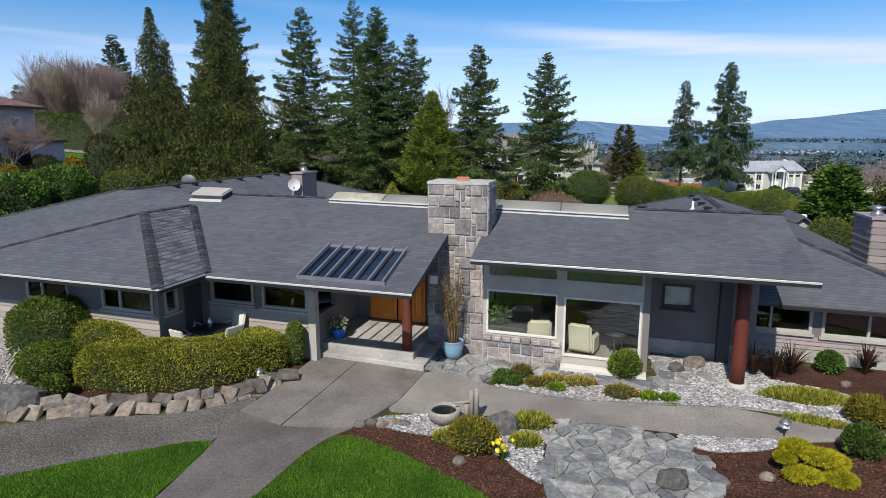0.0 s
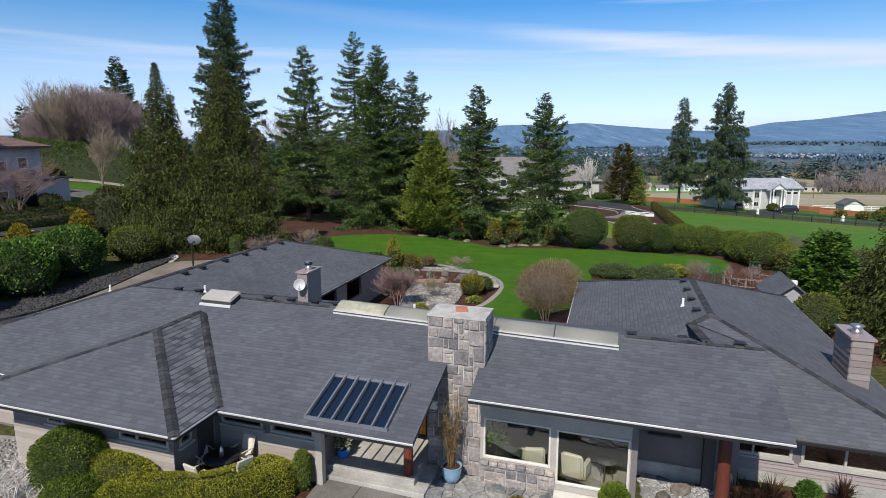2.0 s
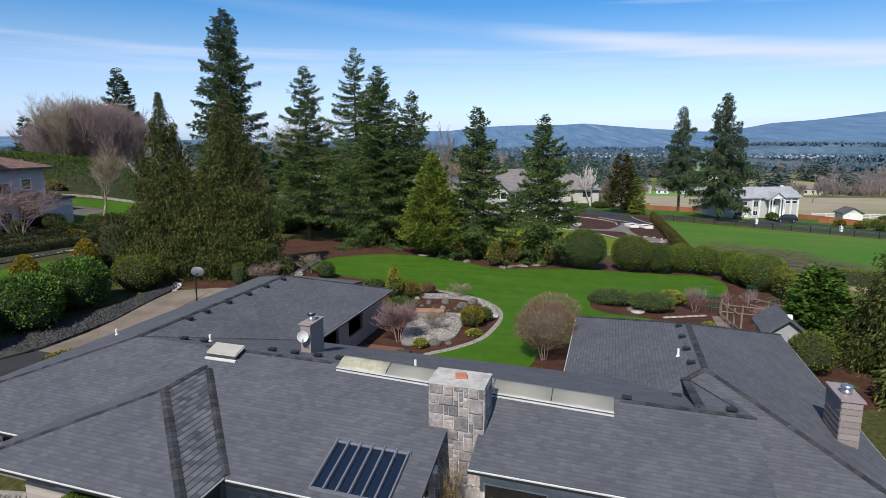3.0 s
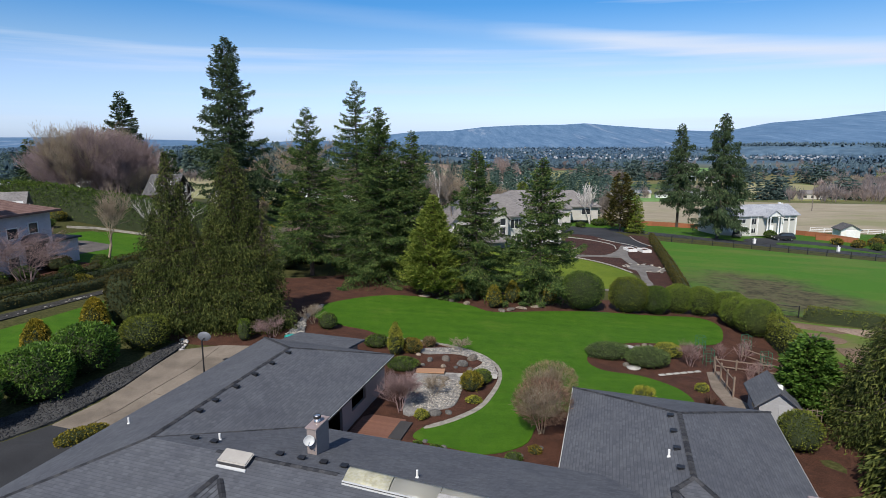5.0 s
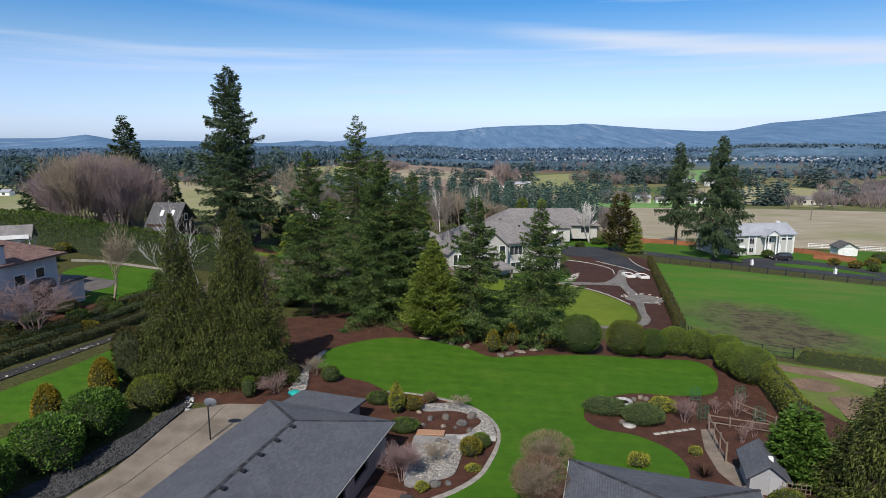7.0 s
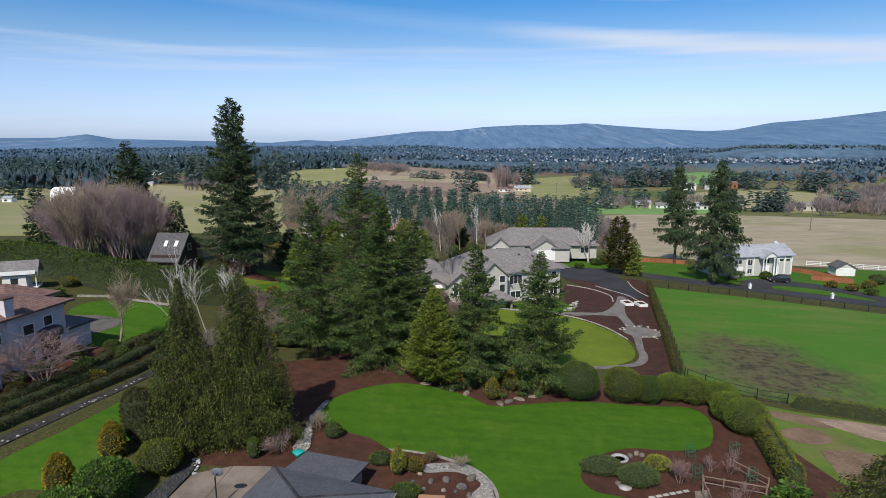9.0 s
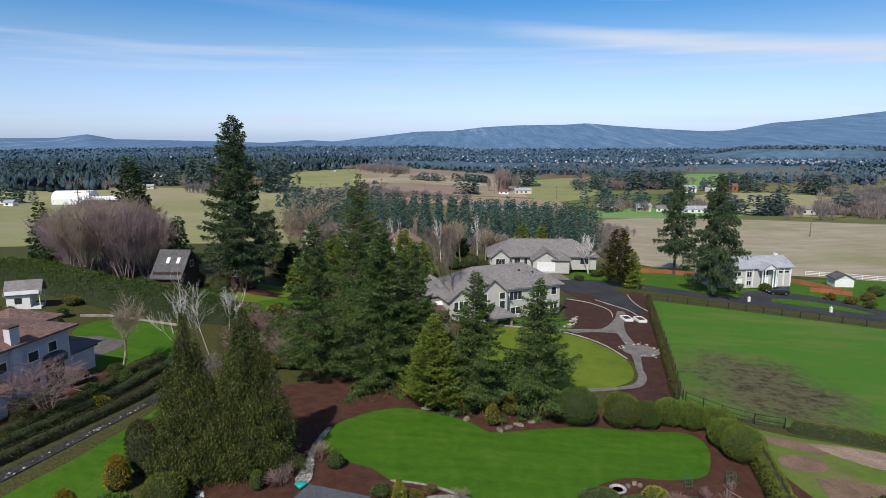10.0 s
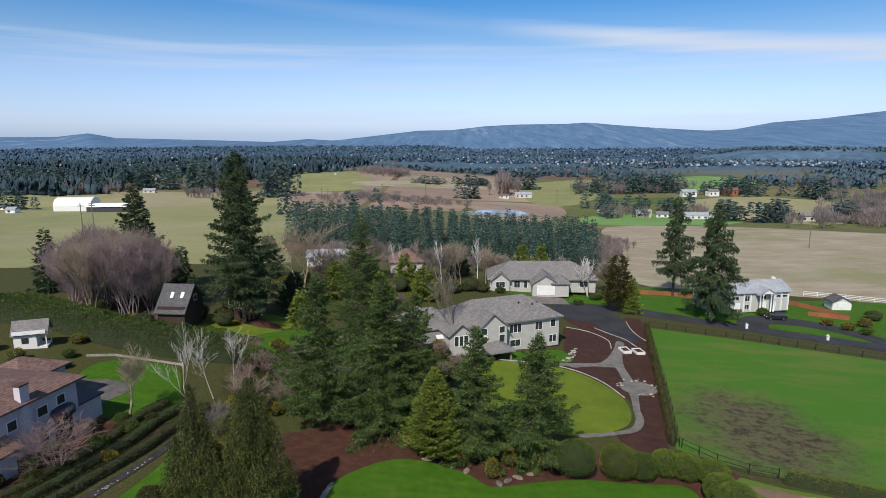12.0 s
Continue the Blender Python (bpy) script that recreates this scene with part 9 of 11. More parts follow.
for x in (14.4, 15.3, 17.9, 18.8):
    bm = bmesh.new()
    lathe(bm, [(0.26, 0), (0.26, 0.2), (0.2, 0.25), (0.18, 4.7), (0.26, 4.8), (0.26, 5.0)], 12, (x, -1.6, -0.2))
    part("column", bm, "white", wh_)
for x in (10.2, 12.4, 20.4, 22.4, 24.6):
    body(wh_, x - 0.16, x + 0.16, -0.25, 0.0, -0.3, 5.1, "white", "pilaster")
body(wh_, 15.6, 17.6, -0.06, 0, 0.0, 2.4, "white", "door")
pane_window(wh_, 16.6, 3.0, 1.8, 1.3, 0)
pane_window(wh_, 11.3, 2.6, 1.6, 1.7, 0, bars=2)
pane_window(wh_, 11.3, 0.3, 1.5, 1.4, 0, bars=2)
pane_window(wh_, 21.4, 3.4, 1.6, 0.8, 0)
pane_window(wh_, 23.5, 3.4, 1.6, 0.8, 0)
pane_window(wh_, 7.5, 3.0, 2.4, 1.3, 0, bars=2)
pane_window(wh_, 3.0, 3.0, 2.2, 1.3, 0, bars=2)
body(wh_, 5.2, 9.2, -0.05, 0, 0.0, 2.3, "white", "garage_door")
body(wh_, 23.6, 24.2, 6.0, 6.6, 5.0, 8.0, "white", "chimney")
body(wh_, 24.3, 24.7, 6.0, 6.4, 5.0, 7.8, "white", "chimney")
shrub("house_shrub", "rounded dark shrub before the white house", 76.0, 140.2, (2.6, 2.2, 1.8), 400, "hedge", 500, (0.35, 0.18))


def car(name, label, x, y, rot, paint):
    ob = thing(name, label, "car", (x, y, float(height(x, y)) + 0.12), rot)
    bm = bmesh.new()
    prof = [(-2.3, 0.35), (-2.35, 0.75), (-2.2, 1.05), (-1.2, 1.12), (1.0, 1.08), (2.1, 0.92), (2.3, 0.7), (2.25, 0.35)]
    a = [bm.verts.new((p, -0.88, q)) for p, q in prof]
    b = [bm.verts.new((p, 0.88, q)) for p, q in prof]
    for i in range(len(prof)):
        j = (i + 1) % len(prof)
        bm.faces.new((a[i], a[j], b[j], b[i]))
    bm.faces.new(list(reversed(a)))
    bm.faces.new(b)
    bmesh.ops.recalc_face_normals(bm, faces=bm.faces[:])
    part("body", bevelled(bm, 0.06, 2), paint, ob)
    bm = bmesh.new()
    prof = [(-2.15, 1.08), (-1.85, 1.65), (0.2, 1.68), (1.05, 1.1)]
    a = [bm.verts.new((p, -0.8 + 0.1 * (q > 1.3), q)) for p, q in prof]
    b = [bm.verts.new((p, 0.8 - 0.1 * (q > 1.3), q)) for p, q in prof]
    for i in range(4):
        bm.faces.new((a[i], a[(i + 1) % 4], b[(i + 1) % 4], b[i]))
    bm.faces.new(list(reversed(a)))
    bm.faces.new(b)
    bmesh.ops.recalc_face_normals(bm, faces=bm.faces[:])
    part("cabin", bevelled(bm, 0.06, 2), "darkglass", ob)
    bm = bmesh.new()
    cube(bm, -1.8, 0.15, -0.66, 0.66, 1.66, 1.71)
    part("roof", bm, paint, ob)
    for px_c in (-1.4, 1.45):
        for py_c in (-0.86, 0.86):
            bm = bmesh.new()
            tube(bm, (px_c, py_c - 0.1, 0.34), (px_c, py_c + 0.1, 0.34), 0.34, 0.34, 16)
            w_ = part("wheel", bm, "black", ob)
            bm = bmesh.new()
            tube(bm, (px_c, py_c - 0.11, 0.34), (px_c, py_c + 0.11, 0.34), 0.19, 0.19, 12)
            part("rim", bm, "chrome", w_)
    for py_c in (-0.65, 0.65):
        bm = bmesh.new()
        cube(bm, 2.18, 2.33, py_c - 0.16, py_c + 0.16, 0.68, 0.82)
        part("headlight", bm, "white", ob)


car("parked_car", "black car parked before the portico", 77.5, 137.2, 175, "black")
car("parked_car", "dark grey car parked beside the fir", 67.5, 138.6, 60, "carpaint")
for x, y in ((66.0, 127.6), (80.3, 121.9)):
    ob = thing("gate_pillar", "stubby white lamp pillar beside the drive", "pillar", (x, y, float(height(x, y))), group="drive pillars")
    ob.scale = (0.65, 0.65, 0.75)
    body(ob, -0.35, 0.35, -0.35, 0.35, 0, 1.3, "white", "shaft")
    body(ob, -0.45, 0.45, -0.45, 0.45, 1.3, 1.42, "white", "cap")
    bm = bmesh.new()
    lathe(bm, [(0.12, 0), (0.18, 0.3), (0.05, 0.45)], 8, (0, 0, 1.42))
    part("lamp", bm, "white", ob)
ws_ = house_at("white_shed", "small white shed with a dark gable roof", 99.5, 151.0, -6, category="shed")
body(ws_, 0, 4.6, 0, 4, 0, 2.3, "siding_white")
front_gable(ws_, 0, 4.6, -0.1, 4.4, 2.3, 1.1, "siding_white", "shingle_dark", 0.3)
body(ws_, 1.2, 3.4, -0.14, -0.02, 0.1, 2.0, "white", "door")


def board_fence(name, label, pts, tall, material, gap=3.0, rails=(0.3, 0.65, 1.0), solid=False, post=0.07, lift=0.0):
    """A fence along a line: posts, and rails or close boards between them."""
    line = []
    for (x0, y0), (x1, y1) in zip(pts, pts[1:]):
        n_ = max(1, round(math.hypot(x1 - x0, y1 - y0) / gap))
        line += [(x0 + (x1 - x0) * i / n_, y0 + (y1 - y0) * i / n_) for i in range(n_)]
    line.append(pts[-1])
    base = Vector((*line[0], float(height(*line[0]))))
    ob = thing(name, label, "fence", tuple(base))
    tops = []
    for x, y in line:
        p = Vector((x, y, float(height(x, y)) + lift)) - base
        bm = bmesh.new()
        cube(bm, p.x - post, p.x + post, p.y - post, p.y + post, p.z - 0.1, p.z + tall * 1.04)
        part("post", bm, material, ob)
        tops.append(p)
    for a, b in zip(tops, tops[1:]):
        if solid:
            bm = bmesh.new()
            block(bm, a, b - a, Vector((0.03, 0.03, 0)), Vector((0, 0, tall)))
            part("panel", bm, material, ob)
        else:
            for k in rails:
                bm = bmesh.new()
                block(bm, a + Vector((0, 0, tall * k - 0.12)), b - a, Vector((0.03, 0.03, 0)), Vector((0, 0, 0.13 if post > 0.065 else 0.05)))
                part("rail", bm, material, ob)
    return ob


board_fence("paddock_fence", "white three-rail paddock fence behind the yard", [(103.5, 170.5), (112, 165.0), (130, 150)], 1.3, "white", 3.2)
board_fence("yard_fence", "low red-brown board fence beside the yard", [(88, 160), (93, 150.5), (97, 141)], 1.2, "redbrown", 2.4, solid=True)
board_fence("yard_fence", "red-brown board fence across the yard", [(88.5, 143.0), (97, 140.5)], 1.1, "redbrown", 2.4, solid=True)
board_fence("yard_fence", "red-brown board fence beside the firs", [(47.5, 158), (59, 158.5), (66, 157)], 1.2, "redbrown", 2.4, solid=True)
board_fence("pasture_fence", "black rail fence along the lane", [(43.0, 124.2), (58, 119.9), (73.3, 114.4), (88, 108.6), (104, 102.2), (128, 93)], 1.25, "black", 3.6, (0.45, 1.0), post=0.06)
board_fence("pasture_fence", "black mesh fence along the hedge", [(43.2, 123.8), (38.8, 106), (34.4, 88.5), (29.2, 69.3)], 1.3, "black", 3.6, (0.1, 0.4, 0.7, 1.0), post=0.045)
board_fence("pasture_fence", "black wire fence at the pasture's end", [(29.4, 69.0), (32.2, 65.4), (35.0, 63.4), (38.0, 62.6)], 1.3, "black", 2.4, (0.1, 0.55, 1.0), post=0.045)

# tan house with gables, seen from behind
th = house_at("tan_house", "large pale two-storey house with grey roofs and gables", 2.06, 99.8, 22, z=float(height(10, 104)) - 0.4)
body(th, 0, 20.5, 0, 10, 0, 5.7, "wall_stucco")
roof(th, hip_faces(0, 20.5, 0, 10, 5.7, 3.3, 0.6), "shingle_grey")
body(th, -8.5, 0.5, 4.5, 12.5, 0, 4.6, "wall_stucco", "wing_wall")
roof(th, hip_faces(-8.5, 2.5, 4.5, 12.5, 4.6, 2.8, 0.6), "shingle_grey")
front_gable(th, -1.6, 2.6, -0.8, 6, 5.0, 1.5, "wall_stucco", "shingle_grey")
body(th, -1.6, 2.6, -0.8, 4.6, 0, 5.0, "wall_stucco", "bay")
front_gable(th, 3.5, 8.9, -1.6, 7.5, 5.7, 2.25, "wall_stucco", "shingle_grey")
body(th, 3.5, 8.9, -1.6, 0, 0, 5.7, "wall_stucco", "bay")
for x, z, w_, h_, y, b_ in [(-0.4, 2.6, 0.9, 1.9, -0.8, 1), (0.5, 2.6, 0.8, 1.9, -0.8, 1), (1.4, 2.6, 0.9, 1.9, -0.8, 1), (4.5, 4.3, 1.2, 1.3, -1.6, 1), (4.5, 2.6, 1.2, 1.5, -1.6, 1), (7.9, 4.3, 1.2, 1.3, -1.6, 1), (7.9, 2.6, 1.2, 1.5, -1.6, 1), (11.4, 3.4, 2.6, 1.7, 0, 3), (11.4, 0.8, 2.2, 1.4, 0, 2), (16.2, 3.4, 1.6, 1.6, 0, 2), (16.2, 0.8, 1.8, 1.4, 0, 2), (19.2, 3.6, 1.2, 1.5, 0, 1), (19.2, 0.7, 1.6, 1.5, 0, 2)]:
    pane_window(th, x, z, w_, h_, y, bars=b_)
pane_window(th, 3.0, 3.4, 1.6, 1.6, 20.5, "side", bars=2)
pane_window(th, 6.5, 0.8, 1.6, 1.5, 20.5, "side", bars=2)
roof(th, hip_faces(4.2, 8.2, -5.2, -1.2, 2.4, 1.3, 0.4), "shingle_grey", name="porch_roof")
for x in (4.4, 8.0):
    body(th, x - 0.15, x + 0.15, -5.0, -4.7, 0, 2.4, "greywood", "porch_post")
roof(th, [[Vector((-8.8, 1.0, 2.9)), Vector((0.3, 1.0, 2.9)), Vector((0.3, 4.6, 4.2)), Vector((-8.8, 4.6, 4.2))]], "shingle_grey", name="patio_roof")
for x in (-8.4, -4.2, 0.0):
    body(th, x - 0.14, x + 0.14, 1.2, 1.5, 0, 2.9, "white", "porch_post")
for x in (-5.8, -2.8):
    bm = bmesh.new()
    block(bm, (x, 2.0, 3.38), (1.2, 0, 0), (0, 1.0, 0.36), (0, 0, 0.1))
    part("roof_window", bm, "white", th)
body(th, -5.2, -4.4, 6.6, 7.4, 5.8, 8.2, "wall_stucco", "chimney")
for x, y, z in ((13.5, 3.0, 7.7), (16.0, 2.4, 7.3), (17.2, 2.8, 7.4)):
    body(th, x, x + 0.3, y, y + 0.3, z - 0.5, z + 0.45, "black", "roof_vent")
# winding paths and stone edges in its new garden
patch("garden_path", [(21.5, 97.2), (27, 99.5), (31.0, 106.5), (33.2, 112.3), (34.4, 111.2), (32.2, 104.6), (30.6, 98.0), (30.2, 92), (29.6, 87.6), (28.6, 83.4), (27.6, 79.6), (27.0, 76.0), (25.0, 72.8), (21, 71.3), (17.5, 70.4), (17.3, 71.2), (20.8, 72.0), (24.3, 73.6), (26.0, 76.6), (26.7, 80), (27.5, 83.6), (28.2, 88.2), (28.6, 93), (28.4, 98), (22, 96.2)], "concrete", 0.10, "winding grey garden path", "path", 3, 3)
patch("garden_path", [(11, 98.3), (19, 97.8), (24.5, 98.6), (28.5, 98.5), (28.5, 97.3), (24.5, 97.4), (19, 96.7), (11, 97.2)], "concrete", 0.095, "grey garden path below the lawn", "path", 3, 3)
patch("stone_circle", [(27.2, 87.6), (28.0, 90.2), (30.4, 91.4), (32.4, 90.0), (32.8, 87.6), (31.0, 85.6), (28.6, 85.8)], "concrete", 0.11, "pale paved circle in the bark", "paving", 3, 4)
stones("garden_boulders", "pale boulders round the paved circle", [(26.6, 87.4), (27.6, 91), (30.6, 92.4), (33.6, 90), (33.8, 86.6), (31.6, 85.0), (28.4, 84.9), (28.8, 86.0), (31.2, 86.4), (32.0, 88), (30.6, 90.4), (28.2, 89.0)], 26, 0.24, 401, "pebble_tan", 0.12)
stones("garden_boulders", "pale boulders below the house wall", [(21.0, 98.6), (22.8, 101.6), (24.2, 105.4), (23.6, 106.0), (22.0, 102.4), (20.4, 99.4)], 30, 0.26, 402, "pebble_tan", 0.12)
stones("garden_boulders", "pale boulders by the terrace", [(-6, 99), (1, 99.2), (2.6, 101.0), (-2, 102.6), (-7, 102)], 40, 0.3, 403, "pebble_tan", 0.12)
for pts in ([(31.0, 121), (33.6, 116.6), (35.4, 113.6), (36.2, 109.5)], [(39.6, 128), (38.8, 122), (38.9, 116.5), (40.0, 111.5)], [(9, 97.9), (19.0, 96.2), (24.3, 91.0), (26.6, 84)], [(25.0, 120.4), (29.0, 118.0), (31.6, 113.0), (30.9, 107.6)]):
    c_ = rounded(pts, 5, False)
    bm = bmesh.new()
    for a, b in zip(c_, c_[1:]):
        p, q = (Vector((k[0], k[1], float(height(*k)) + 0.04)) for k in (a, b))
        d_ = (q - p).normalized()
        block(bm, p, q - p, Vector((-d_.y, d_.x, 0)) * 0.16, Vector((0, 0, 0.12)))
    bmesh.ops.remove_doubles(bm, verts=bm.verts[:], dist=0.02)
    tagged(part("kerb", bm, "concrete_pale"), "pale curved concrete kerb", "kerb", kind="structure")
patch("new_bed", [(24.8, 120.5), (29.5, 119.0), (33.1, 115.4), (31.2, 106.4), (27.6, 99.2), (20.8, 98.4), (21.6, 104.0), (22.6, 110.0)], "mulch_fresh", 0.055, "fresh dark bark mulch beside the tan house", "planting bed", 3, 3)
for x, y in ((33.2, 106.5), (35.6, 106.2)):
    ob = thing("planter_bed", "raised white-edged planting box with dark soil", "planter", (x, y, float(height(x, y))), 8, group="raised beds")
    for a, b, c, d in ((-0.8, 0.8, -1.2, -1.05), (-0.8, 0.8, 1.05, 1.2), (-0.8, -0.65, -1.05, 1.05), (0.65, 0.8, -1.05, 1.05)):
        body(ob, a, b, c, d, 0, 0.55, "white", "side_board")
    body(ob, -0.65, 0.65, -1.05, 1.05, 0, 0.42, "mulch", "soil")

# long house behind, with a garage gable
lh = house_at("long_house", "long single-storey house with a grey roof and white garage", 11.5, 152.0, -2)
body(lh, 0, 27, 0, 11, -0.5, 3.0, "wall_stucco")
roof(lh, hip_faces(0, 27, 0, 11, 3.0, 3.6, 0.7), "shingle_grey")
body(lh, 10.5, 19.5, -4.5, 0, -0.5, 3.0, "wall_stucco", "garage_wall")
front_gable(lh, 10.5, 17.0, -4.5, 9.5, 3.0, 2.0, "wall_stucco", "shingle_grey")
body(lh, 11.6, 16.0, -4.58, -4.5, 0, 2.4, "white", "garage_door")
roof(lh, hip_faces(15.5, 19.5, -4.5, 2, 3.0, 1.5, 0.5), "shingle_grey", name="side_roof")
front_gable(lh, 0.5, 5.0, -1.0, 6, 3.0, 1.7, "wall_stucco", "shingle_grey")
body(lh, 0.5, 5.0, -1.0, 0, 0, 3.0, "wall_stucco", "bay")
pane_window(lh, 2.7, 0.9, 2.4, 1.6, -1.0, bars=3)
pane_window(lh, 7.0, 0.6, 1.6, 2.0, 0, bars=2)
pane_window(lh, 9.2, 0.6, 1.0, 2.0, 0)
pane_window(lh, 24.0, 0.9, 2.2, 1.5, 0, bars=2)
patch("front_pad", [(20, 147), (29, 147), (30, 140.5), (20, 139.5)], "concrete", 0.10, "concrete drive before the garage", "driveway", 3, 0)
patch("front_yard", [(12, 150), (20, 147.5), (20, 142), (28, 142.6), (46, 141.4), (47, 154), (40, 158), (30, 152), (12, 152)], "lawn", 0.07, "green front yard of the long house", "lawn", 4, 0)

# brown-roofed house and pale sheds farther left
bh = house_at("brown_house", "small house with a brown hipped roof", -15.5, 170, 8)
body(bh, 0, 9, 0, 8, 0, 3.2, "wall_stucco")
roof(bh, hip_faces(0, 9, 0, 8, 3.2, 3.2, 0.6), "shingle_brown")
pane_window(bh, 2.5, 0.9, 1.8, 1.5, 0, bars=2)
pane_window(bh, 6.5, 0.9, 1.8, 1.5, 0, bars=2)
ps_ = house_at("pale_shed", "long white shed behind bare trees", -40, 172, 6, category="shed")
body(ps_, 0, 17, 0, 7, 0, 3.0, "white")
roof(ps_, hip_faces(0, 17, 0, 7, 3.0, 1.6, 0.4, True), "shingle_pale")

# dark barn house under the tall fir
db = house_at("dark_barn", "dark brown barn house with a steep black roof", -48.9, 99.0, -4)
db.scale = (0.78, 0.85, 0.92)
body(db, 0, 6.0, 0, 8, -0.5, 4.2, "barnwood")
roof(db, [[Vector((-0.6, -0.6, 3.2)), Vector((6.5, -0.6, 3.2)), Vector((6.5, 4.4, 7.7)), Vector((-0.6, 4.4, 7.7))], [Vector((-0.6, 4.4, 7.7)), Vector((6.5, 4.4, 7.7)), Vector((6.5, 8.8, 4.4)), Vector((-0.6, 8.8, 4.4))]], "shingle_dark")
bm = bmesh.new()
tri = [bm.verts.new((6.0, a, b)) for a, b in ((0, 4.2), (8, 4.2), (8, 4.7), (4.4, 7.4), (0, 3.6))]
bm.faces.new(tri)
part("gable", bm, "barnwood", db)
for x in (1.9, 4.2):
    bm = bmesh.new()
    block(bm, (x, 1.9, 5.53), (0.7, 0, 0), (0, 0.95, 0.855), (0, 0, 0.08))
    part("roof_window", bm, "white", db)
pane_window(db, 5.0, 4.4, 1.4, 1.2, 6.0, "side")
dh = house_at("dark_house", "dark timber house with several steep roofs", -42.2, 110.5, -10)
dh.scale = (0.8, 0.8, 0.85)
body(dh, 0, 8, 0, 7, 0, 4.6, "barnwood")
roof(dh, hip_faces(0, 8, 0, 7, 4.6, 2.8, 0.5, True), "shingle_dark")
front_gable(dh, 3.6, 7.6, -1.2, 5, 4.2, 2.2, "barnwood", "shingle_dark")
body(dh, 3.6, 7.6, -1.2, 0, 0, 4.2, "barnwood", "bay")
for x in (4.4, 5.6, 6.8):
    pane_window(dh, x, 2.6, 0.9, 1.5, -1.2)
pane_window(dh, 2.5, 3.0, 1.6, 1.4, 0, bars=2)

# stucco house with a brown tile roof
sh_ = house_at("stucco_house", "pale two-storey stucco house with brown tile roofs", -42.0, 64.3, 166.7, z=3.1)
body(sh_, 0, 10.5, 0, 18, -1.0, 5.9, "wall_lilac")
roof(sh_, hip_faces(0, 10.5, 0, 18, 5.9, 2.7, 0.8), "shingle_brown")
body(sh_, 6.5, 13, -5.0, 0.1, -1.0, 5.2, "wall_lilac", "rear_wall")
roof(sh_, hip_faces(6.5, 13, -5.0, 1.5, 5.2, 1.6, 0.6), "shingle_brown", name="rear_roof")
body(sh_, -1.6, 0.2, 9.5, 16.0, -1, 2.5, "wall_lilac", "bay")
roof(sh_, [[Vector((-2.1, 9.0, 2.4)), Vector((0.1, 9.0, 3.4)), Vector((0.1, 16.4, 3.4)), Vector((-2.1, 16.4, 2.4))]], "shingle_brown", name="bay_roof")
body(sh_, -0.55, 0.25, 6.35, 7.35, -1.0, 7.75, "wall_lilac", "chimney")
body(sh_, -0.62, 0.32, 6.28, 7.42, 7.75, 7.9, "shingle_brown", "chimney_cap")
body(sh_, -0.06, 0.0, 1.0, 3.4, -0.2, 2.4, "darkglass", "entry")
bm = bmesh.new()
lathe(bm, [(1.5, 0), (1.5, 0.5), (1.3, 0.8), (0.4, 1.0)], 12, (0.1, 2.3, 2.6))
part("awning", bm, "darkroof", sh_, "dark curved awning over the entry")
for y, z, w_ in ((4.6, 3.3, 1.4), (2.2, 3.6, 1.2), (8.2, 3.3, 1.2), (11.0, 3.3, 1.6), (14.0, 3.3, 1.6), (12.0, 0.2, 1.5), (4.8, 0.4, 1.4)):
    win = new("window")
    win.parent = sh_
    o = Vector((-0.05 if z > 1 or y < 9 else -1.65, y + w_ / 2, 0))
    part("frame", grid_slab(o, Vector((0, -1, 0)), Vector((-1, 0, 0)), [0, 0.1, w_ - 0.1, w_], [z, z + 0.1, z + 1.1, z + 1.2], lambda s, t, w_=w_, z=z: not (0.1 < s < w_ - 0.1 and z + 0.1 < t < z + 1.1), 0.12), "white", win)
    bm = bmesh.new()
    block(bm, o + Vector((0.04, -0.1, z + 0.1)), (0, -(w_ - 0.2), 0), (0.03, 0, 0), (0, 0, 1.0))
    part("pane", bm, "darkglass", win)
body(sh_, 0.3, 3.6, -3.6, -0.02, -1, 2.3, "wall_lilac", "side_wing")
body(sh_, 0.0, 3.9, -3.9, -0.02, 2.3, 2.5, "darkroof", "side_roof")
# little white playhouse
pl = house_at("play_house", "little white cottage with a grey roof and railed porch", -63.4, 84.4, 20, z=float(height(-61.5, 86)))
pl.scale = (0.82, 0.85, 0.95)
body(pl, 0, 3.6, 0, 3.4, -0.3, 2.4, "siding_white")
roof(pl, hip_faces(0, 5.2, 0, 3.4, 2.4, 1.9, 0.35, True), "shingle_grey")
body(pl, 3.6, 5.2, 0, 3.4, -0.3, 0.2, "white", "porch")
for y in (0.1, 3.3):
    body(pl, 5.0, 5.15, y - 0.07, y + 0.07, 0.2, 2.4, "white", "porch_post")
pane_window(pl, 1.8, 0.9, 1.1, 0.9, 0, frame="black")
bm = bmesh.new()
cube(bm, 0.0, 5.2, -0.5, -0.42, 2.4, 3.0)
part("railing", bm, "white", pl)

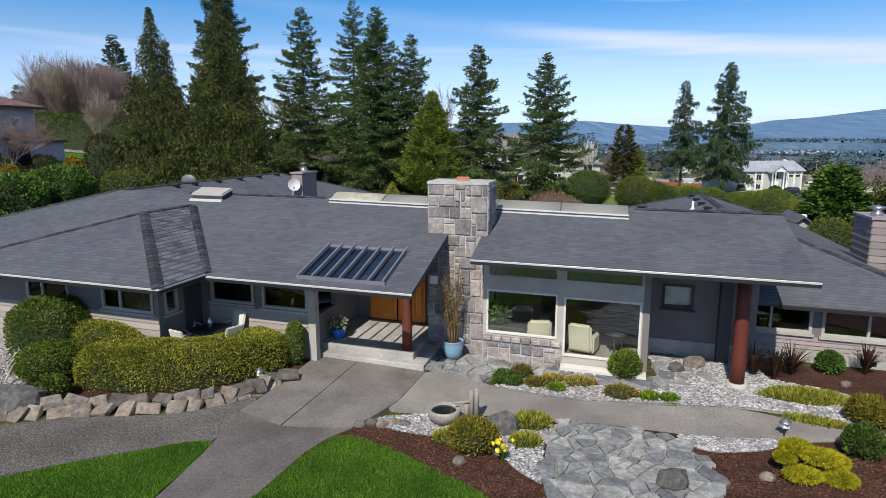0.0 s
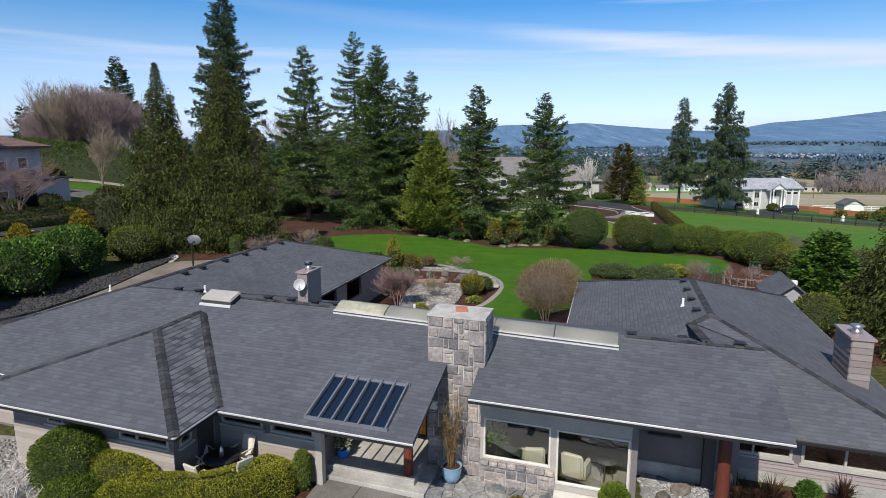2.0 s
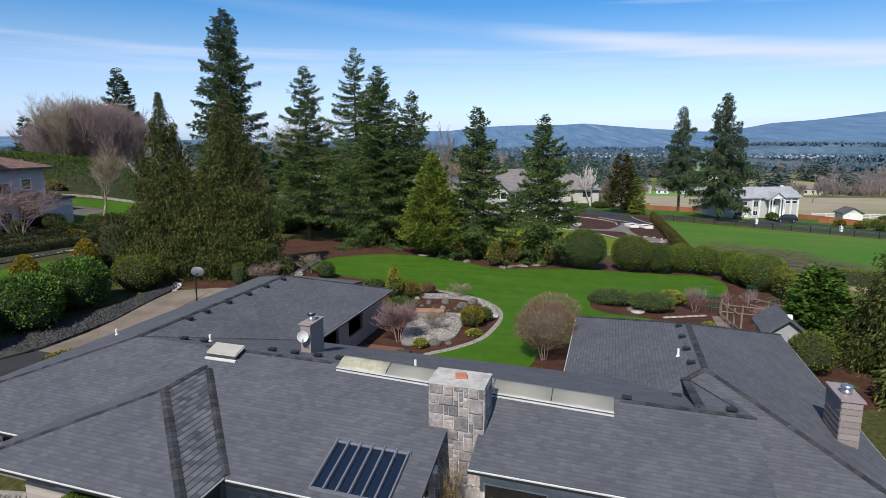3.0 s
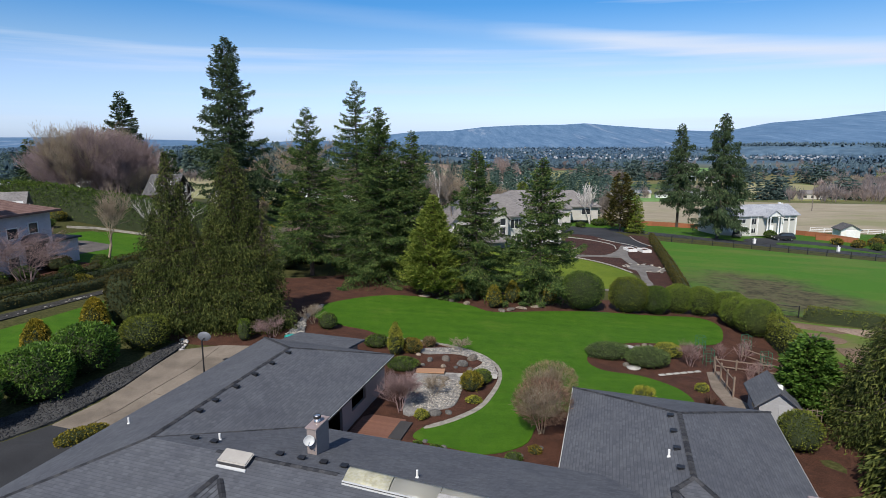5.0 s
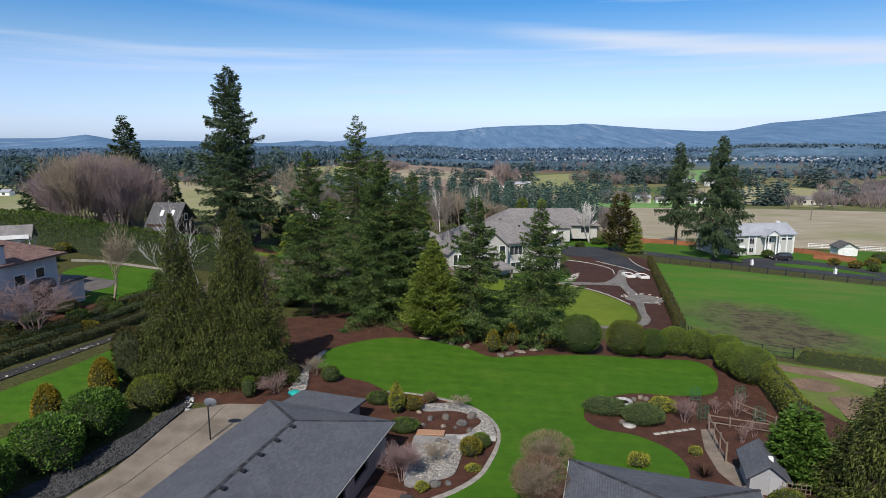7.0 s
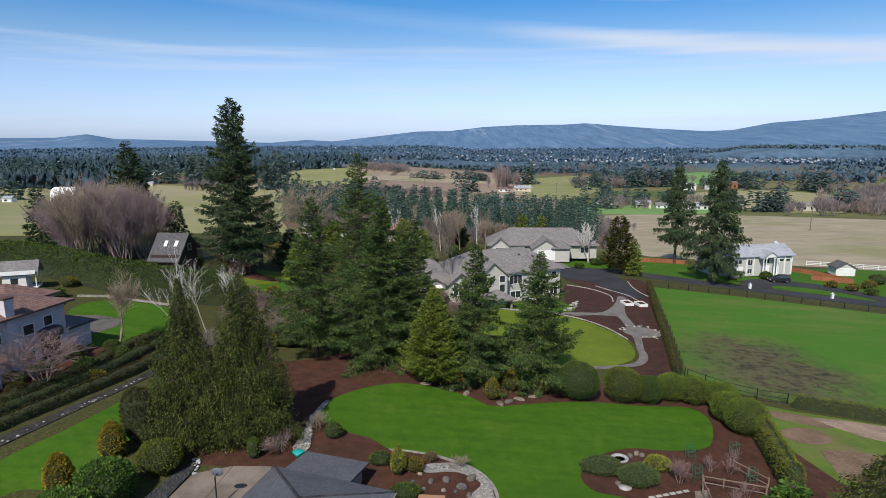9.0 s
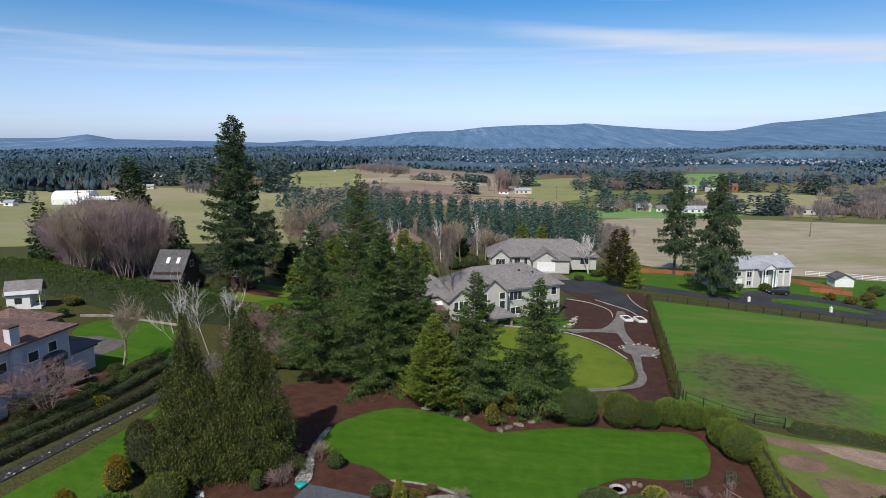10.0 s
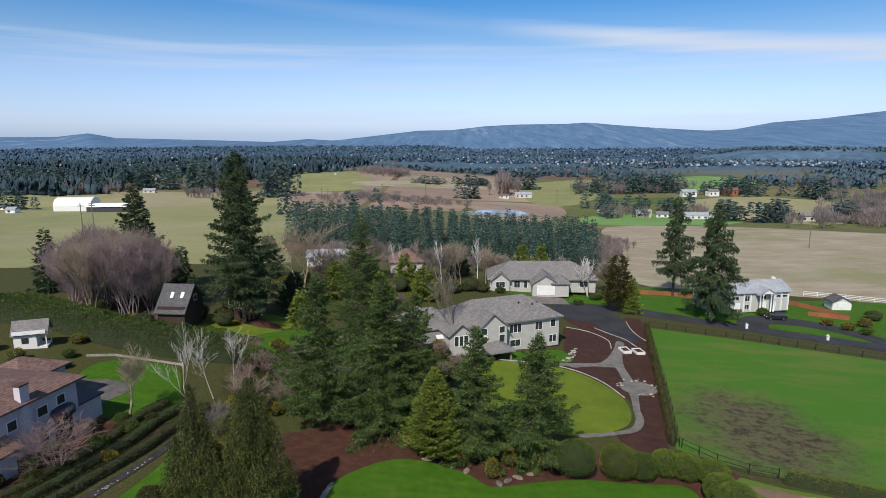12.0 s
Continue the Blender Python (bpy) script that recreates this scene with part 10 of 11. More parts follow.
# hedges and terraces on the left slope
hedge_row("boundary_hedge", "tall clipped green hedge behind the stucco house", [(-82, 101), (-70, 98), (-59, 92.8), (-49, 88.8), (-39, 87.6), (-31, 88.2)], 3.0, 4.8, 420, "hedge", 16000, (0.26, 0.13), round_top=0.12)
hedge_row("boundary_hedge", "tall dark hedge towards the spruces", [(-31, 88.2), (-25, 84), (-21, 79), (-19.0, 73)], 2.6, 3.0, 421, "hedge", 5000, (0.30, 0.16), round_top=0.2)
for i, (off, w_, h_) in enumerate(((0.0, 1.3, 0.9), (2.6, 1.4, 1.0), (5.2, 1.3, 0.9))):
    hedge_row("terrace_hedge", "low clipped dark hedge on the terrace", [(-41.5 - off * 0.5, 37 + off * 0.3), (-38.2 - off * 0.75, 45.5 + off * 0.2), (-35.4 - off * 0.85, 53.5), (-33.0 - off * 0.9, 60.5), (-31.8 - off, 66.5), (-30.0 - off, 72)], w_, h_, 425 + i, "darkhedge" if i != 1 else "darkgreen", 4200, (0.17, 0.09), round_top=0.2)
patch("stone_path", [(-40.3, 36.4), (-36.8, 45.0), (-34.2, 52.8), (-31.9, 60), (-30.6, 66.6), (-29.0, 72), (-27.9, 72), (-29.6, 66.2), (-30.9, 59.6), (-33.1, 52.4), (-35.5, 44.5), (-39.0, 36)], "slope_gravel", 0.07, "dark grey rock-edged path on the slope", "path", 2, 3)
stones("path_rocks", "grey rocks edging the slope path", [(-39.6, 36.2), (-36.1, 44.7), (-33.6, 52.6), (-31.3, 59.8), (-30.0, 66.4), (-29.7, 66.2), (-31.0, 59.6), (-33.2, 52.4), (-35.6, 44.5), (-39.1, 36)], 300, 0.11, 430, "pebble_tan", 0.08)
patch("slope_bed", [(-62, 34), (-60, 52), (-47, 62), (-41.8, 67), (-36, 66), (-33.2, 68.4), (-30.6, 72), (-32.2, 64), (-35.2, 55.5), (-38.3, 46.5), (-42, 36)], "mulch", 0.05, "dark planted slope below the stucco house", "planting bed", 3, 3)
patch("court_yard", [(-50.5, 75.6), (-46, 77.2), (-42.2, 76.4), (-41.6, 73.8), (-43.6, 68.9), (-45, 68)], "concrete_dark", 0.08, "grey concrete court beside the house", "paving", 3, 0)
patch("garden_wall", [(-52.6, 84.0), (-49, 85.2), (-38.6, 84.3), (-38.6, 84.12), (-49, 84.98), (-52.5, 83.8)], "basin", 0.30, "pale low stone wall along the hedge", "wall", 3, 0)
for i, (x, y, s, m) in enumerate([(-41.5, 58.5, 2.2, "hedge"), (-40.8, 63.0, 2.6, "darkhedge"), (-37.8, 60.2, 2.4, "hedge"), (-43.5, 52.0, 2.2, "darkhedge"), (-36.4, 64.5, 2.0, "hedge"), (-44.3, 47.5, 2.2, "hedge"), (-39.5, 49.5, 1.6, "darkhedge"), (-35.5, 58.0, 1.8, "goldolive")]):
    shrub("slope_shrub", "dark rounded shrub on the planted slope", x, y, (s, s * 0.9, s * 0.6), 440 + i, m, 700, (0.2, 0.09), "shrub", "shrubs on the slope", lump=0.2)

for i in range(6):
    hedge_row("crop_row", "low pale row in the vegetable plot", [(-39.5 + i * 0.4, 100.6 - i * 1.0), (-35, 100.0 - i * 0.9), (-31.0, 99.6 - i * 0.8)], 0.35, 0.35, 460 + i, "budtan", 160, (0.22, 0.1), "crop", curve=2)
for i, (x, y, s, m) in enumerate([(-46.5, 57, 2.6, "darkhedge"), (-45.2, 61.5, 2.2, "hedge"), (-48.5, 53, 2.8, "hedge"), (-47.0, 48, 2.4, "darkhedge"), (-50.5, 46, 2.8, "hedge"), (-38.2, 66.2, 1.8, "hedge"), (-35.0, 67.0, 1.6, "darkhedge"), (-40.5, 53.5, 1.8, "darkhedge"), (-42.2, 55.6, 2.0, "hedge"), (-60.5, 80.5, 2.6, "goldolive"), (-54.5, 83.0, 1.8, "hedge"), (-53.0, 79.5, 1.4, "darkhedge"), (-66.5, 83.5, 3.0, "budtan"), (-56.5, 88.5, 2.2, "goldolive")]):
    shrub("slope_shrub", "dark rounded shrub on the planted slope", x, y, (s, s * 0.9, s * 0.7), 480 + i, m, 800, (0.18, 0.08), "shrub", "shrubs on the slope", lump=0.25)

# ---- middle distance and far distance ----
BARE = dict(spread=0.45, levels=4, kids=3, trunk=0.32, up=0.35, fine=0.016)
brand = random.Random(21)
bare_tree("cherry_tree", "leafless pinkish cherry before the stucco house", -39.2, 55.6, 6.2, 500, "bark_cherry", "bare tree", 1.35, stems=9, spread=0.42, levels=4, kids=2, trunk=0.46, up=0.20, r0=0.075, fine=0.010)
bare_tree("bare_tree", "tall pale leafless tree on the slope", -38.2, 67.6, 9.4, 501, "bark_tan", "bare tree", 0.95, **{**BARE, "spread": 0.50, "kids": 3, "fine": 0.013, "r0": 0.18, "stems": 2})
BIRCH = dict(spread=0.40, levels=4, kids=2, trunk=0.46, up=0.40, fine=0.008)
bare_tree("birch_tree", "tall white-stemmed leafless birch behind the cedars", -31.2, 68.4, 13.2, 502, "bark_white", "bare tree", 0.55, r0=0.085, **BIRCH)
bare_tree("birch_tree", "slender white leafless birch behind the cedars", -30.6, 74.6, 9.6, 503, "bark_white", "bare tree", 0.9, r0=0.07, **BIRCH)
bare_tree("birch_tree", "white leafless birch leaning over the hedge", -28.9, 77.6, 8.4, 504, "bark_white", "bare tree", 1.0, r0=0.07, **BIRCH)
bare_tree("bare_tree", "tall leafless tree before the tan house", 1.8, 100.5, 16.2, 505, "bark_grey", "bare tree", 0.7, **BARE)
bare_tree("birch_tree", "white leafless birch beside the garage", 36.5, 150.5, 10.5, 506, "bark_white", "bare tree", 1.0, stems=3, spread=0.36, levels=3, kids=3, trunk=0.34, up=0.45, r0=0.2, fine=0.035)
bare_tree("bare_tree", "large leafless tree among the houses", -32.0, 132.0, 17.0, 507, "bark_tan", "bare tree", 1.3, stems=2, spread=0.6, levels=4, kids=3, trunk=0.3, up=0.25, r0=0.4, fine=0.03)
for i, (x, y, h_) in enumerate([(-7, 152, 13), (-1, 158, 12), (4, 150, 13), (8.5, 156, 14), (11, 160, 13), (-12, 150, 12)]):
    bare_tree("birch_tree", "slim pale leafless birch by the plantation", x, y, h_, 510 + i, "bark_white" if i % 2 else "bark_tan", "bare tree", 0.55, "birches by the plantation", **{**BARE, "levels": 3})
grove_trees = []
for i in range(58):
    k = brand.uniform(-1, 1)
    y = 101.5 + brand.uniform(0, 26)
    x = y * (-0.556 + 0.090 * k)
    h_ = (9.6 + 4.6 * math.sqrt(1 - 0.8 * k * k)) * brand.uniform(0.68, 1.12)
    if i < 10:
        white = i % 5 == 4
        grove_trees.append((bare_tree("bare_tree", "pale-stemmed leafless tree in a dense grove" if white else "leafless purple-brown tree in a dense grove", x, y, h_, 530 + i, "bark_tan" if white else "bark_purple", "bare tree", brand.uniform(0.85, 1.1), "purple-brown grove", stems=3, spread=0.42, levels=4, kids=3, trunk=0.36, up=0.48, r0=0.13, fine=0.017), h_))
    else:
        src, hs = grove_trees[i % 10]
        copy_thing(src, pose(x, y, float(height(x, y)) - 0.05, 0, 0, brand.uniform(0, 360)) @ Matrix.Scale(h_ / hs, 4))
for i, (x, y, h_) in enumerate([(-27, 138, 13), (-20, 146, 12), (-2, 163, 10), (3, 166, 11), (-22, 160, 12), (14, 166, 9), (44, 160, 9)]):
    bare_tree("bare_tree", "twiggy tan leafless tree among the houses", x, y, h_, 545 + i, "bark_tan" if i % 2 else "bark_grey", "bare tree", 1.1, "bare trees among houses", stems=4, spread=0.5, levels=3, kids=4, trunk=0.36, up=0.3, fine=0.03)
for i, (x, y, h_, r_) in enumerate([(-31.0, 121, 8, 3.0), (-24.5, 133, 9, 3.4), (-10, 148, 9, 3.0), (-17.5, 142, 8, 3.2), (23, 178, 10, 3.0), (29, 180, 10, 2.6), (-45, 152, 11, 4.0), (-5, 137, 8, 3.0), (-14, 128, 8, 3.2), (4, 172, 8, 3.0), (-27, 110, 7, 2.6)]):
    conifer("garden_conifer", "bushy green conifer among the houses", x, y, h_, r_, 900 + i, "arbor" if i % 3 else "fir", "conifer tree", group="conifers among houses", limbs=110, leaves=16, droop=-0.1, start=0.02, power=0.6, leaf=(0.6, 0.22), hang=0.25, bare=0.25, ragged=0.35)
urng = random.Random(33)
YARDS = [(-28.5, 71, -17, 84, 34), (-27, 56, -23, 68, 8), (-30, 84, -16, 96, 16), (-18, 74, 2, 92, 22), (-44, 120, -18, 150, 22), (-20, 112, -2, 134, 16), (-16, 140, 12, 150, 14), (-62, 96, -50, 100, 6), (-46, 104, -36, 110, 6), (-8, 94, 2, 99, 7)]
for x0_, y0_, x1_, y1_, n_ in YARDS:
    for i in range(n_):
        x, y, s = urng.uniform(x0_, x1_), urng.uniform(y0_, y1_), urng.uniform(1.4, 3.2)
        if i % 3 == 2:
            bare_tree("bare_shrub", "leafless brown shrub among the yards", x, y, s * 1.5, 2000 + int(y0_ * 31) + i, ("bark_grey", "bark_pink", "bark_tan")[i % 9 // 3], "bare shrub", 1.2, "shrubs among the yards", stems=5, spread=0.5, levels=3, kids=3, trunk=0.4, r0=0.04, fine=0.014)
        else:
            shrub("yard_shrub", "dark evergreen shrub among the yards", x, y, (s * 1.2, s, s * urng.uniform(0.7, 1.3)), 3000 + int(y0_ * 31) + i, ("hedge", "darkgreen", "bronze_hedge", "goldolive")[(i * 5 + n_) % 4], 420, (0.30, 0.13), "shrub", "shrubs among the yards", lump=0.3, up=0.5)
conifer("round_tree", "broad dark twiggy evergreen beside the lane", 40.2, 137.5, 13.5, 3.6, 560, "bronze_hedge", "tree", limbs=130, leaves=14, droop=-0.5, start=0.04, power=0.5, leaf=(0.6, 0.22), hang=0.1, bare=0.3)
conifer("cypress_tree", "olive-green conifer at the lane corner", 43.2, 136.0, 8.6, 2.4, 561, "arbor", limbs=120, leaves=18, droop=0.1, start=0.03, power=0.7, leaf=(0.4, 0.2), hang=0.2)
conifer("young_fir", "dark conifer behind the barn", -86, 128, 14, 4.5, 562, "fir", limbs=70, leaves=12, leaf=(0.8, 0.32))
conifer("young_fir", "dark conifer between barn and grove", -52.5, 118, 12, 3.6, 563, "fir", limbs=70, leaves=12, leaf=(0.8, 0.32))
conifer("young_fir", "dark small conifer by the lawn", -84, 101, 6, 2.0, 564, "fir", limbs=50, leaves=14, leaf=(0.5, 0.2))
conifer("laurel_tree", "dense bright green evergreen by the shed", 22.5, 35.0, 5.0, 1.75, 565, "laurel", "tree", limbs=420, leaves=20, droop=-0.3, start=0.01, power=0.45, leaf=(0.30, 0.13), hang=0.12, bare=0.45)
conifer("cedar_tree", "olive cedar filling the side garden", 27.6, 33.6, 8.6, 3.3, 566, "cedar", limbs=800, leaves=20, droop=-0.05, start=0.01, power=0.7, leaf=(0.24, 0.065), hang=0.5, bare=0.35, ragged=0.55, spread=0.6, wild=0.6, weep=0.7, lift=0.0, lumpy=0.30)
conifer("cedar_tree", "dark cedar beside the lower wing", 22.4, 24.6, 6.0, 2.6, 567, "cedar", limbs=600, leaves=22, droop=-0.05, start=0.01, power=0.7, leaf=(0.32, 0.09), hang=0.45, bare=0.35, ragged=0.45, spread=0.5, wild=0.4, weep=0.8, lift=0.0)
shrub("round_hedge", "clipped dark ball at the lower wing", 18.9, 29.6, (2.3, 2.2, 2.2), 570, "hedge_gold", 2200, (0.11, 0.06), "hedge", lump=0.06)
for i, (x, y, s, m) in enumerate([(37.5, 147, 2.2, "hedge"), (40, 149, 2.4, "hedge"), (32, 141, 1.6, "hedge"), (88, 134.5, 2.0, "bronze"), (90.5, 131, 2.2, "bronze"), (92.5, 127.8, 2.0, "hedge"), (103, 141, 3.2, "hedge"), (97, 135, 2.5, "bronze"), (14, 149, 1.8, "hedge"), (44.5, 146, 2.5, "hedge")]):
    shrub("yard_shrub", "dark rounded yard shrub", x, y, (s * 1.3, s, s * 0.75), 580 + i, m, 420, (0.36, 0.18), "shrub", "yard shrubs", lump=0.15)

# young conifer plantation
TREES = []
for i in range(3):
    tv, tq, _ = conifer_data(15.0, 2.3, 600 + i, limbs=60, leaves=4.4, droop=0.40, start=0.03, power=0.95, leaf=(0.95, 0.26), hang=0.25, tip=0.22, ragged=0.14, lumpy=0.10, lift=0.1)
    TREES.append((tv / 15.0, tq))
FAR_TREES = []
for i in range(3):
    tv, tq, _ = conifer_data(15.0, 3.4, 610 + i, limbs=24, leaves=2.2, droop=0.25, start=0.06, power=0.8, leaf=(2.3, 0.85), hang=0.3, tip=0.5, ragged=0.45)
    FAR_TREES.append((tv / 15.0, tq))

TWIG_TREES = []
for i in range(3):
    rt = np.random.default_rng(620 + i)
    u = rt.normal(size=(90, 3))
    u /= np.linalg.norm(u, axis=1, keepdims=True)
    c = u * rt.uniform(0.25, 1.0, (90, 1)) * np.array([0.26, 0.26, 0.36]) + np.array([0, 0, 0.56])
    tv, tq = leaf_quads(c, c * np.array([1.2, 1.2, 0.3]) + np.array([0, 0, 0.45]), 0.30, 0.024, rt)
    sv, sq = leaf_quads(np.zeros((6, 3)), rt.normal(0, 0.18, (6, 3)) + np.array([0, 0, 1.0]), 0.8, 0.05, rt)
    TWIG_TREES.append((np.concatenate([tv, sv]), np.concatenate([tq, sq + len(tv)])))


def grove(name, label, spots, tall, material, seed, wide=1.0, kinds=None):
    """Many small conifers in one object: nobody could count them."""
    g = np.random.default_rng(seed)
    vs, fs, base = [], [], 0
    for k, (tv, tq) in enumerate(kinds or TREES):
        p = spots[k::3]
        if not len(p):
            continue
        h_ = tall * g.uniform(*((0.6, 1.25) if kinds else (0.82, 1.15)), len(p))
        a = g.uniform(0, math.tau, len(p))
        ca, sa = np.cos(a)[:, None], np.sin(a)[:, None]
        x = (tv[None, :, 0] * ca - tv[None, :, 1] * sa) * h_[:, None] * wide + p[:, 0:1]
        y = (tv[None, :, 0] * sa + tv[None, :, 1] * ca) * h_[:, None] * wide + p[:, 1:2]
        z = tv[None, :, 2] * h_[:, None] + height(p[:, 0], p[:, 1])[:, None]
        vs.append(np.stack([x, y, z], -1).reshape(-1, 3))
        fs.append((np.arange(len(p))[:, None, None] * len(tv) + tq[None]).reshape(-1, 4) + base)
        base += len(p) * len(tv)
    return tagged(part(name, np_mesh(name, np.concatenate(vs), np.concatenate(fs)), material), label, "woods", kind="stuff")


g = np.random.default_rng(77)
PLANT = [(-62, 226), (-20, 214), (16, 200), (46, 190), (56, 215), (64, 262), (40, 276), (-40, 282), (-66, 270)]
ii, jj = np.meshgrid(np.arange(-70, 95, 5.2), np.arange(186, 355, 5.6), indexing="ij")
spots = np.stack([ii.ravel(), jj.ravel()], 1) + g.uniform(-1.3, 1.3, (ii.size, 2))
spots = spots[inside(PLANT, spots[:, 0], spots[:, 1])]
grove("plantation", "dense blue-green conifer plantation", spots, 14.0, "plantation", 700, 1.1)


def far_trees(name, label, p, tall, wide, material, seed, sides=4):
    """Far trees as small ragged cones or rounded crowns, joined."""
    g = np.random.default_rng(seed)
    n = len(p)
    h_ = tall * g.uniform(0.55, 1.25, n)
    w_ = wide * g.uniform(0.7, 1.3, n)
    prof = [(0.55, 0.02), (1.0, 0.18), (0.55, 0.55), (0.62, 0.5), (0.0, 1.0)]
    rings = []
    for r, z in prof[:4]:
        for k in range(sides):
            a = k * math.tau / sides + 0.5
            wob = g.uniform(0.75, 1.25, n)
            rings.append(np.stack([p[:, 0] + w_ * r * wob * math.cos(a), p[:, 1] + w_ * r * wob * math.sin(a), p[:, 2] + h_ * z * g.uniform(0.95, 1.05, n)], 1))
    rings.append(np.stack([p[:, 0], p[:, 1], p[:, 2] + h_], 1))
    v = np.stack(rings, 1)
    tri = []
    for a in range(3):
        for k in range(sides):
            q, r_ = a * sides + k, a * sides + (k + 1) % sides
            tri += [(q, r_, r_ + sides), (q, r_ + sides, q + sides)]
    top = 4 * sides
    tri += [(3 * sides + k, 3 * sides + (k + 1) % sides, top) for k in range(sides)]
    f = (np.arange(n)[:, None, None] * (top + 1) + np.array(tri)[None]).reshape(-1, 3)
    return tagged(part(name, np_mesh(name, v.reshape(-1, 3), f), material), label, "woods", kind="stuff")


def scatter(seed, n, rmin, rmax, scale, keep, az=(-43, 43)):
    """Spots over the valley, kept where a patchy mask allows."""
    g = np.random.default_rng(seed)
    r = np.exp(g.uniform(math.log(rmin), math.log(rmax), n))
    a = np.radians(g.uniform(az[0], az[1], n))
    x, y = r * np.sin(a), r * np.cos(a)
    m = np.array([noise.noise(Vector((i / scale, j / (scale * 0.55), seed * 0.7))) for i, j in zip(x, y)])
    k = m > keep
    x, y = x[k], y[k]
    return np.stack([x, y, height(x, y)], 1)


def clear(p, polys):
    k = np.ones(len(p), bool)
    for q in polys:
        k &= ~inside(q, p[:, 0], p[:, 1])
    return p[k]


OPEN = [
    [(-90, 150), (112, 150), (112, 380), (-90, 380)],
    [(50, 150), (60, 432), (110, 440), (190, 530), (300, 440), (345, 330), (330, 130)],
    [(-200, 380), (-240, 640), (-235, 960), (-120, 1080), (130, 1040), (240, 960), (215, 760), (150, 600), (115, 440)],
    [(-460, 250), (-460, 610), (-120, 590), (-90, 150)],
    [(225, 560), (262, 668), (357, 690), (400, 600), (300, 452)],
    [(296, 790), (370, 1010), (470, 1020), (445, 850)],
]
mid = clear(scatter(1, 1500, 400, 1050, 120, 0.27), OPEN)
# woods beyond the fields; their colours hold the haze of distance
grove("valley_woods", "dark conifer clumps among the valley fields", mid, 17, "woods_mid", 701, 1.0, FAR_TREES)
far_trees("valley_woods", "woods across the valley, tinted blue-green for haze", clear(scatter(2, 9000, 950, 2100, 300, -0.12), OPEN), 10, 4.6, "woods_far", 702)
far_trees("valley_woods", "woods below the hills, coloured blue for haze", scatter(3, 8000, 1500, 3300, 420, -0.35), 11, 7.0, "woods_haze", 703)
far_trees("valley_woods", "dark conifer woods beyond the pastures, blued for haze", clear(scatter(6, 3400, 720, 1500, 260, -0.22, (-43, -7)), OPEN), 17, 4.6, "woods_blue", 705)
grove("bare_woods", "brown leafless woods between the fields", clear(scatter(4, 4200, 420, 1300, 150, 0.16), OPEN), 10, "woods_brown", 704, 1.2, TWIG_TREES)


def tree_line(name, label, a, b, n, tall, wide, material, seed, jitter=6):
    g = np.random.default_rng(seed)
    t = g.uniform(0, 1, n)[:, None]
    p = np.array(a)[None] * (1 - t) + np.array(b)[None] * t + g.normal(0, jitter, (n, 2))
    if material == "woods_mid":
        return grove(name, label, p, tall, material, seed, wide / (tall * 0.23), FAR_TREES)
    return grove(name, label, p, tall, material, seed, wide / (tall * 0.40), TWIG_TREES)


for i, (a, b, n_, h_, w_, jit, lab) in enumerate([
        ((-175, 600), (-155, 612), 14, 32, 6, 5, "tall dark conifers at the field's corner"), ((-275, 662), (-250, 660), 16, 28, 6, 6, "tall dark conifers behind the pasture"),
        ((-370, 690), (-300, 700), 26, 26, 6, 10, "dark conifers behind the white barns"), ((-520, 700), (-400, 680), 30, 22, 6, 16, "dark conifers along the far road"),
        ((-335, 474), (-322, 470), 5, 16, 5, 4, "small conifers beside the barns"), ((26, 638), (40, 646), 5, 22, 7, 3, "pair of dark conifers by the far pond"),
        ((8, 634), (16, 632), 3, 13, 5, 2, "small conifers by the far pond"), ((70, 790), (110, 800), 14, 24, 8, 7, "dark clump beyond the brown field"),
        ((172, 728), (272, 757), 60, 20, 6, 12, "dark conifers left of the far houses"), ((300, 722), (372, 722), 40, 17, 5.5, 8, "dark conifers behind the far houses"),
        ((395, 688), (432, 660), 24, 18, 6, 9, "dark conifers at the edge of the slope"), ((212, 470), (262, 462), 26, 15, 6, 5, "row of round conifers beyond the tan field"),
        ((292, 470), (300, 455), 7, 15, 6, 4, "dark conifers by the far house"), ((136, 575), (215, 560), 26, 14, 5, 6, "dark trees behind the low houses"),
        ((-40, 800), (60, 830), 30, 9, 5, 6, "dark hedgerow across the brown field"), ((330, 440), (345, 420), 4, 13, 6, 5, "dark conifers in the scrub")]):
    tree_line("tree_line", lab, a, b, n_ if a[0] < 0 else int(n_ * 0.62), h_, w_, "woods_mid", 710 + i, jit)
for i, (a, b, n_, h_, w_, jit, lab) in enumerate([
        ((270, 410), (480, 660), 260, 10, 6, 18, "pinkish bare scrub beyond the tan field"), ((-120, 590), (10, 575), 150, 5, 5, 14, "brown bare scrub in the far field"),
        ((-250, 600), (-190, 575), 36, 9, 3, 5, "thin bare trees across the pasture"), ((-140, 1030), (-60, 900), 120, 9, 7, 16, "pinkish bare copse beyond the fields"),
        ((60, 690), (75, 720), 26, 22, 6, 7, "tall bare trees by the far house"), ((170, 760), (290, 780), 120, 10, 6, 20, "bare woods behind the far houses"),
        ((52, 205), (84, 300), 60, 5, 2.5, 4, "reddish bare scrub beside the plantation"), ((-40, 190), (40, 182), 80, 5, 2.5, 6, "brown undergrowth before the plantation")]):
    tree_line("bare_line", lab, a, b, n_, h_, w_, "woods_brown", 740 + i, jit)


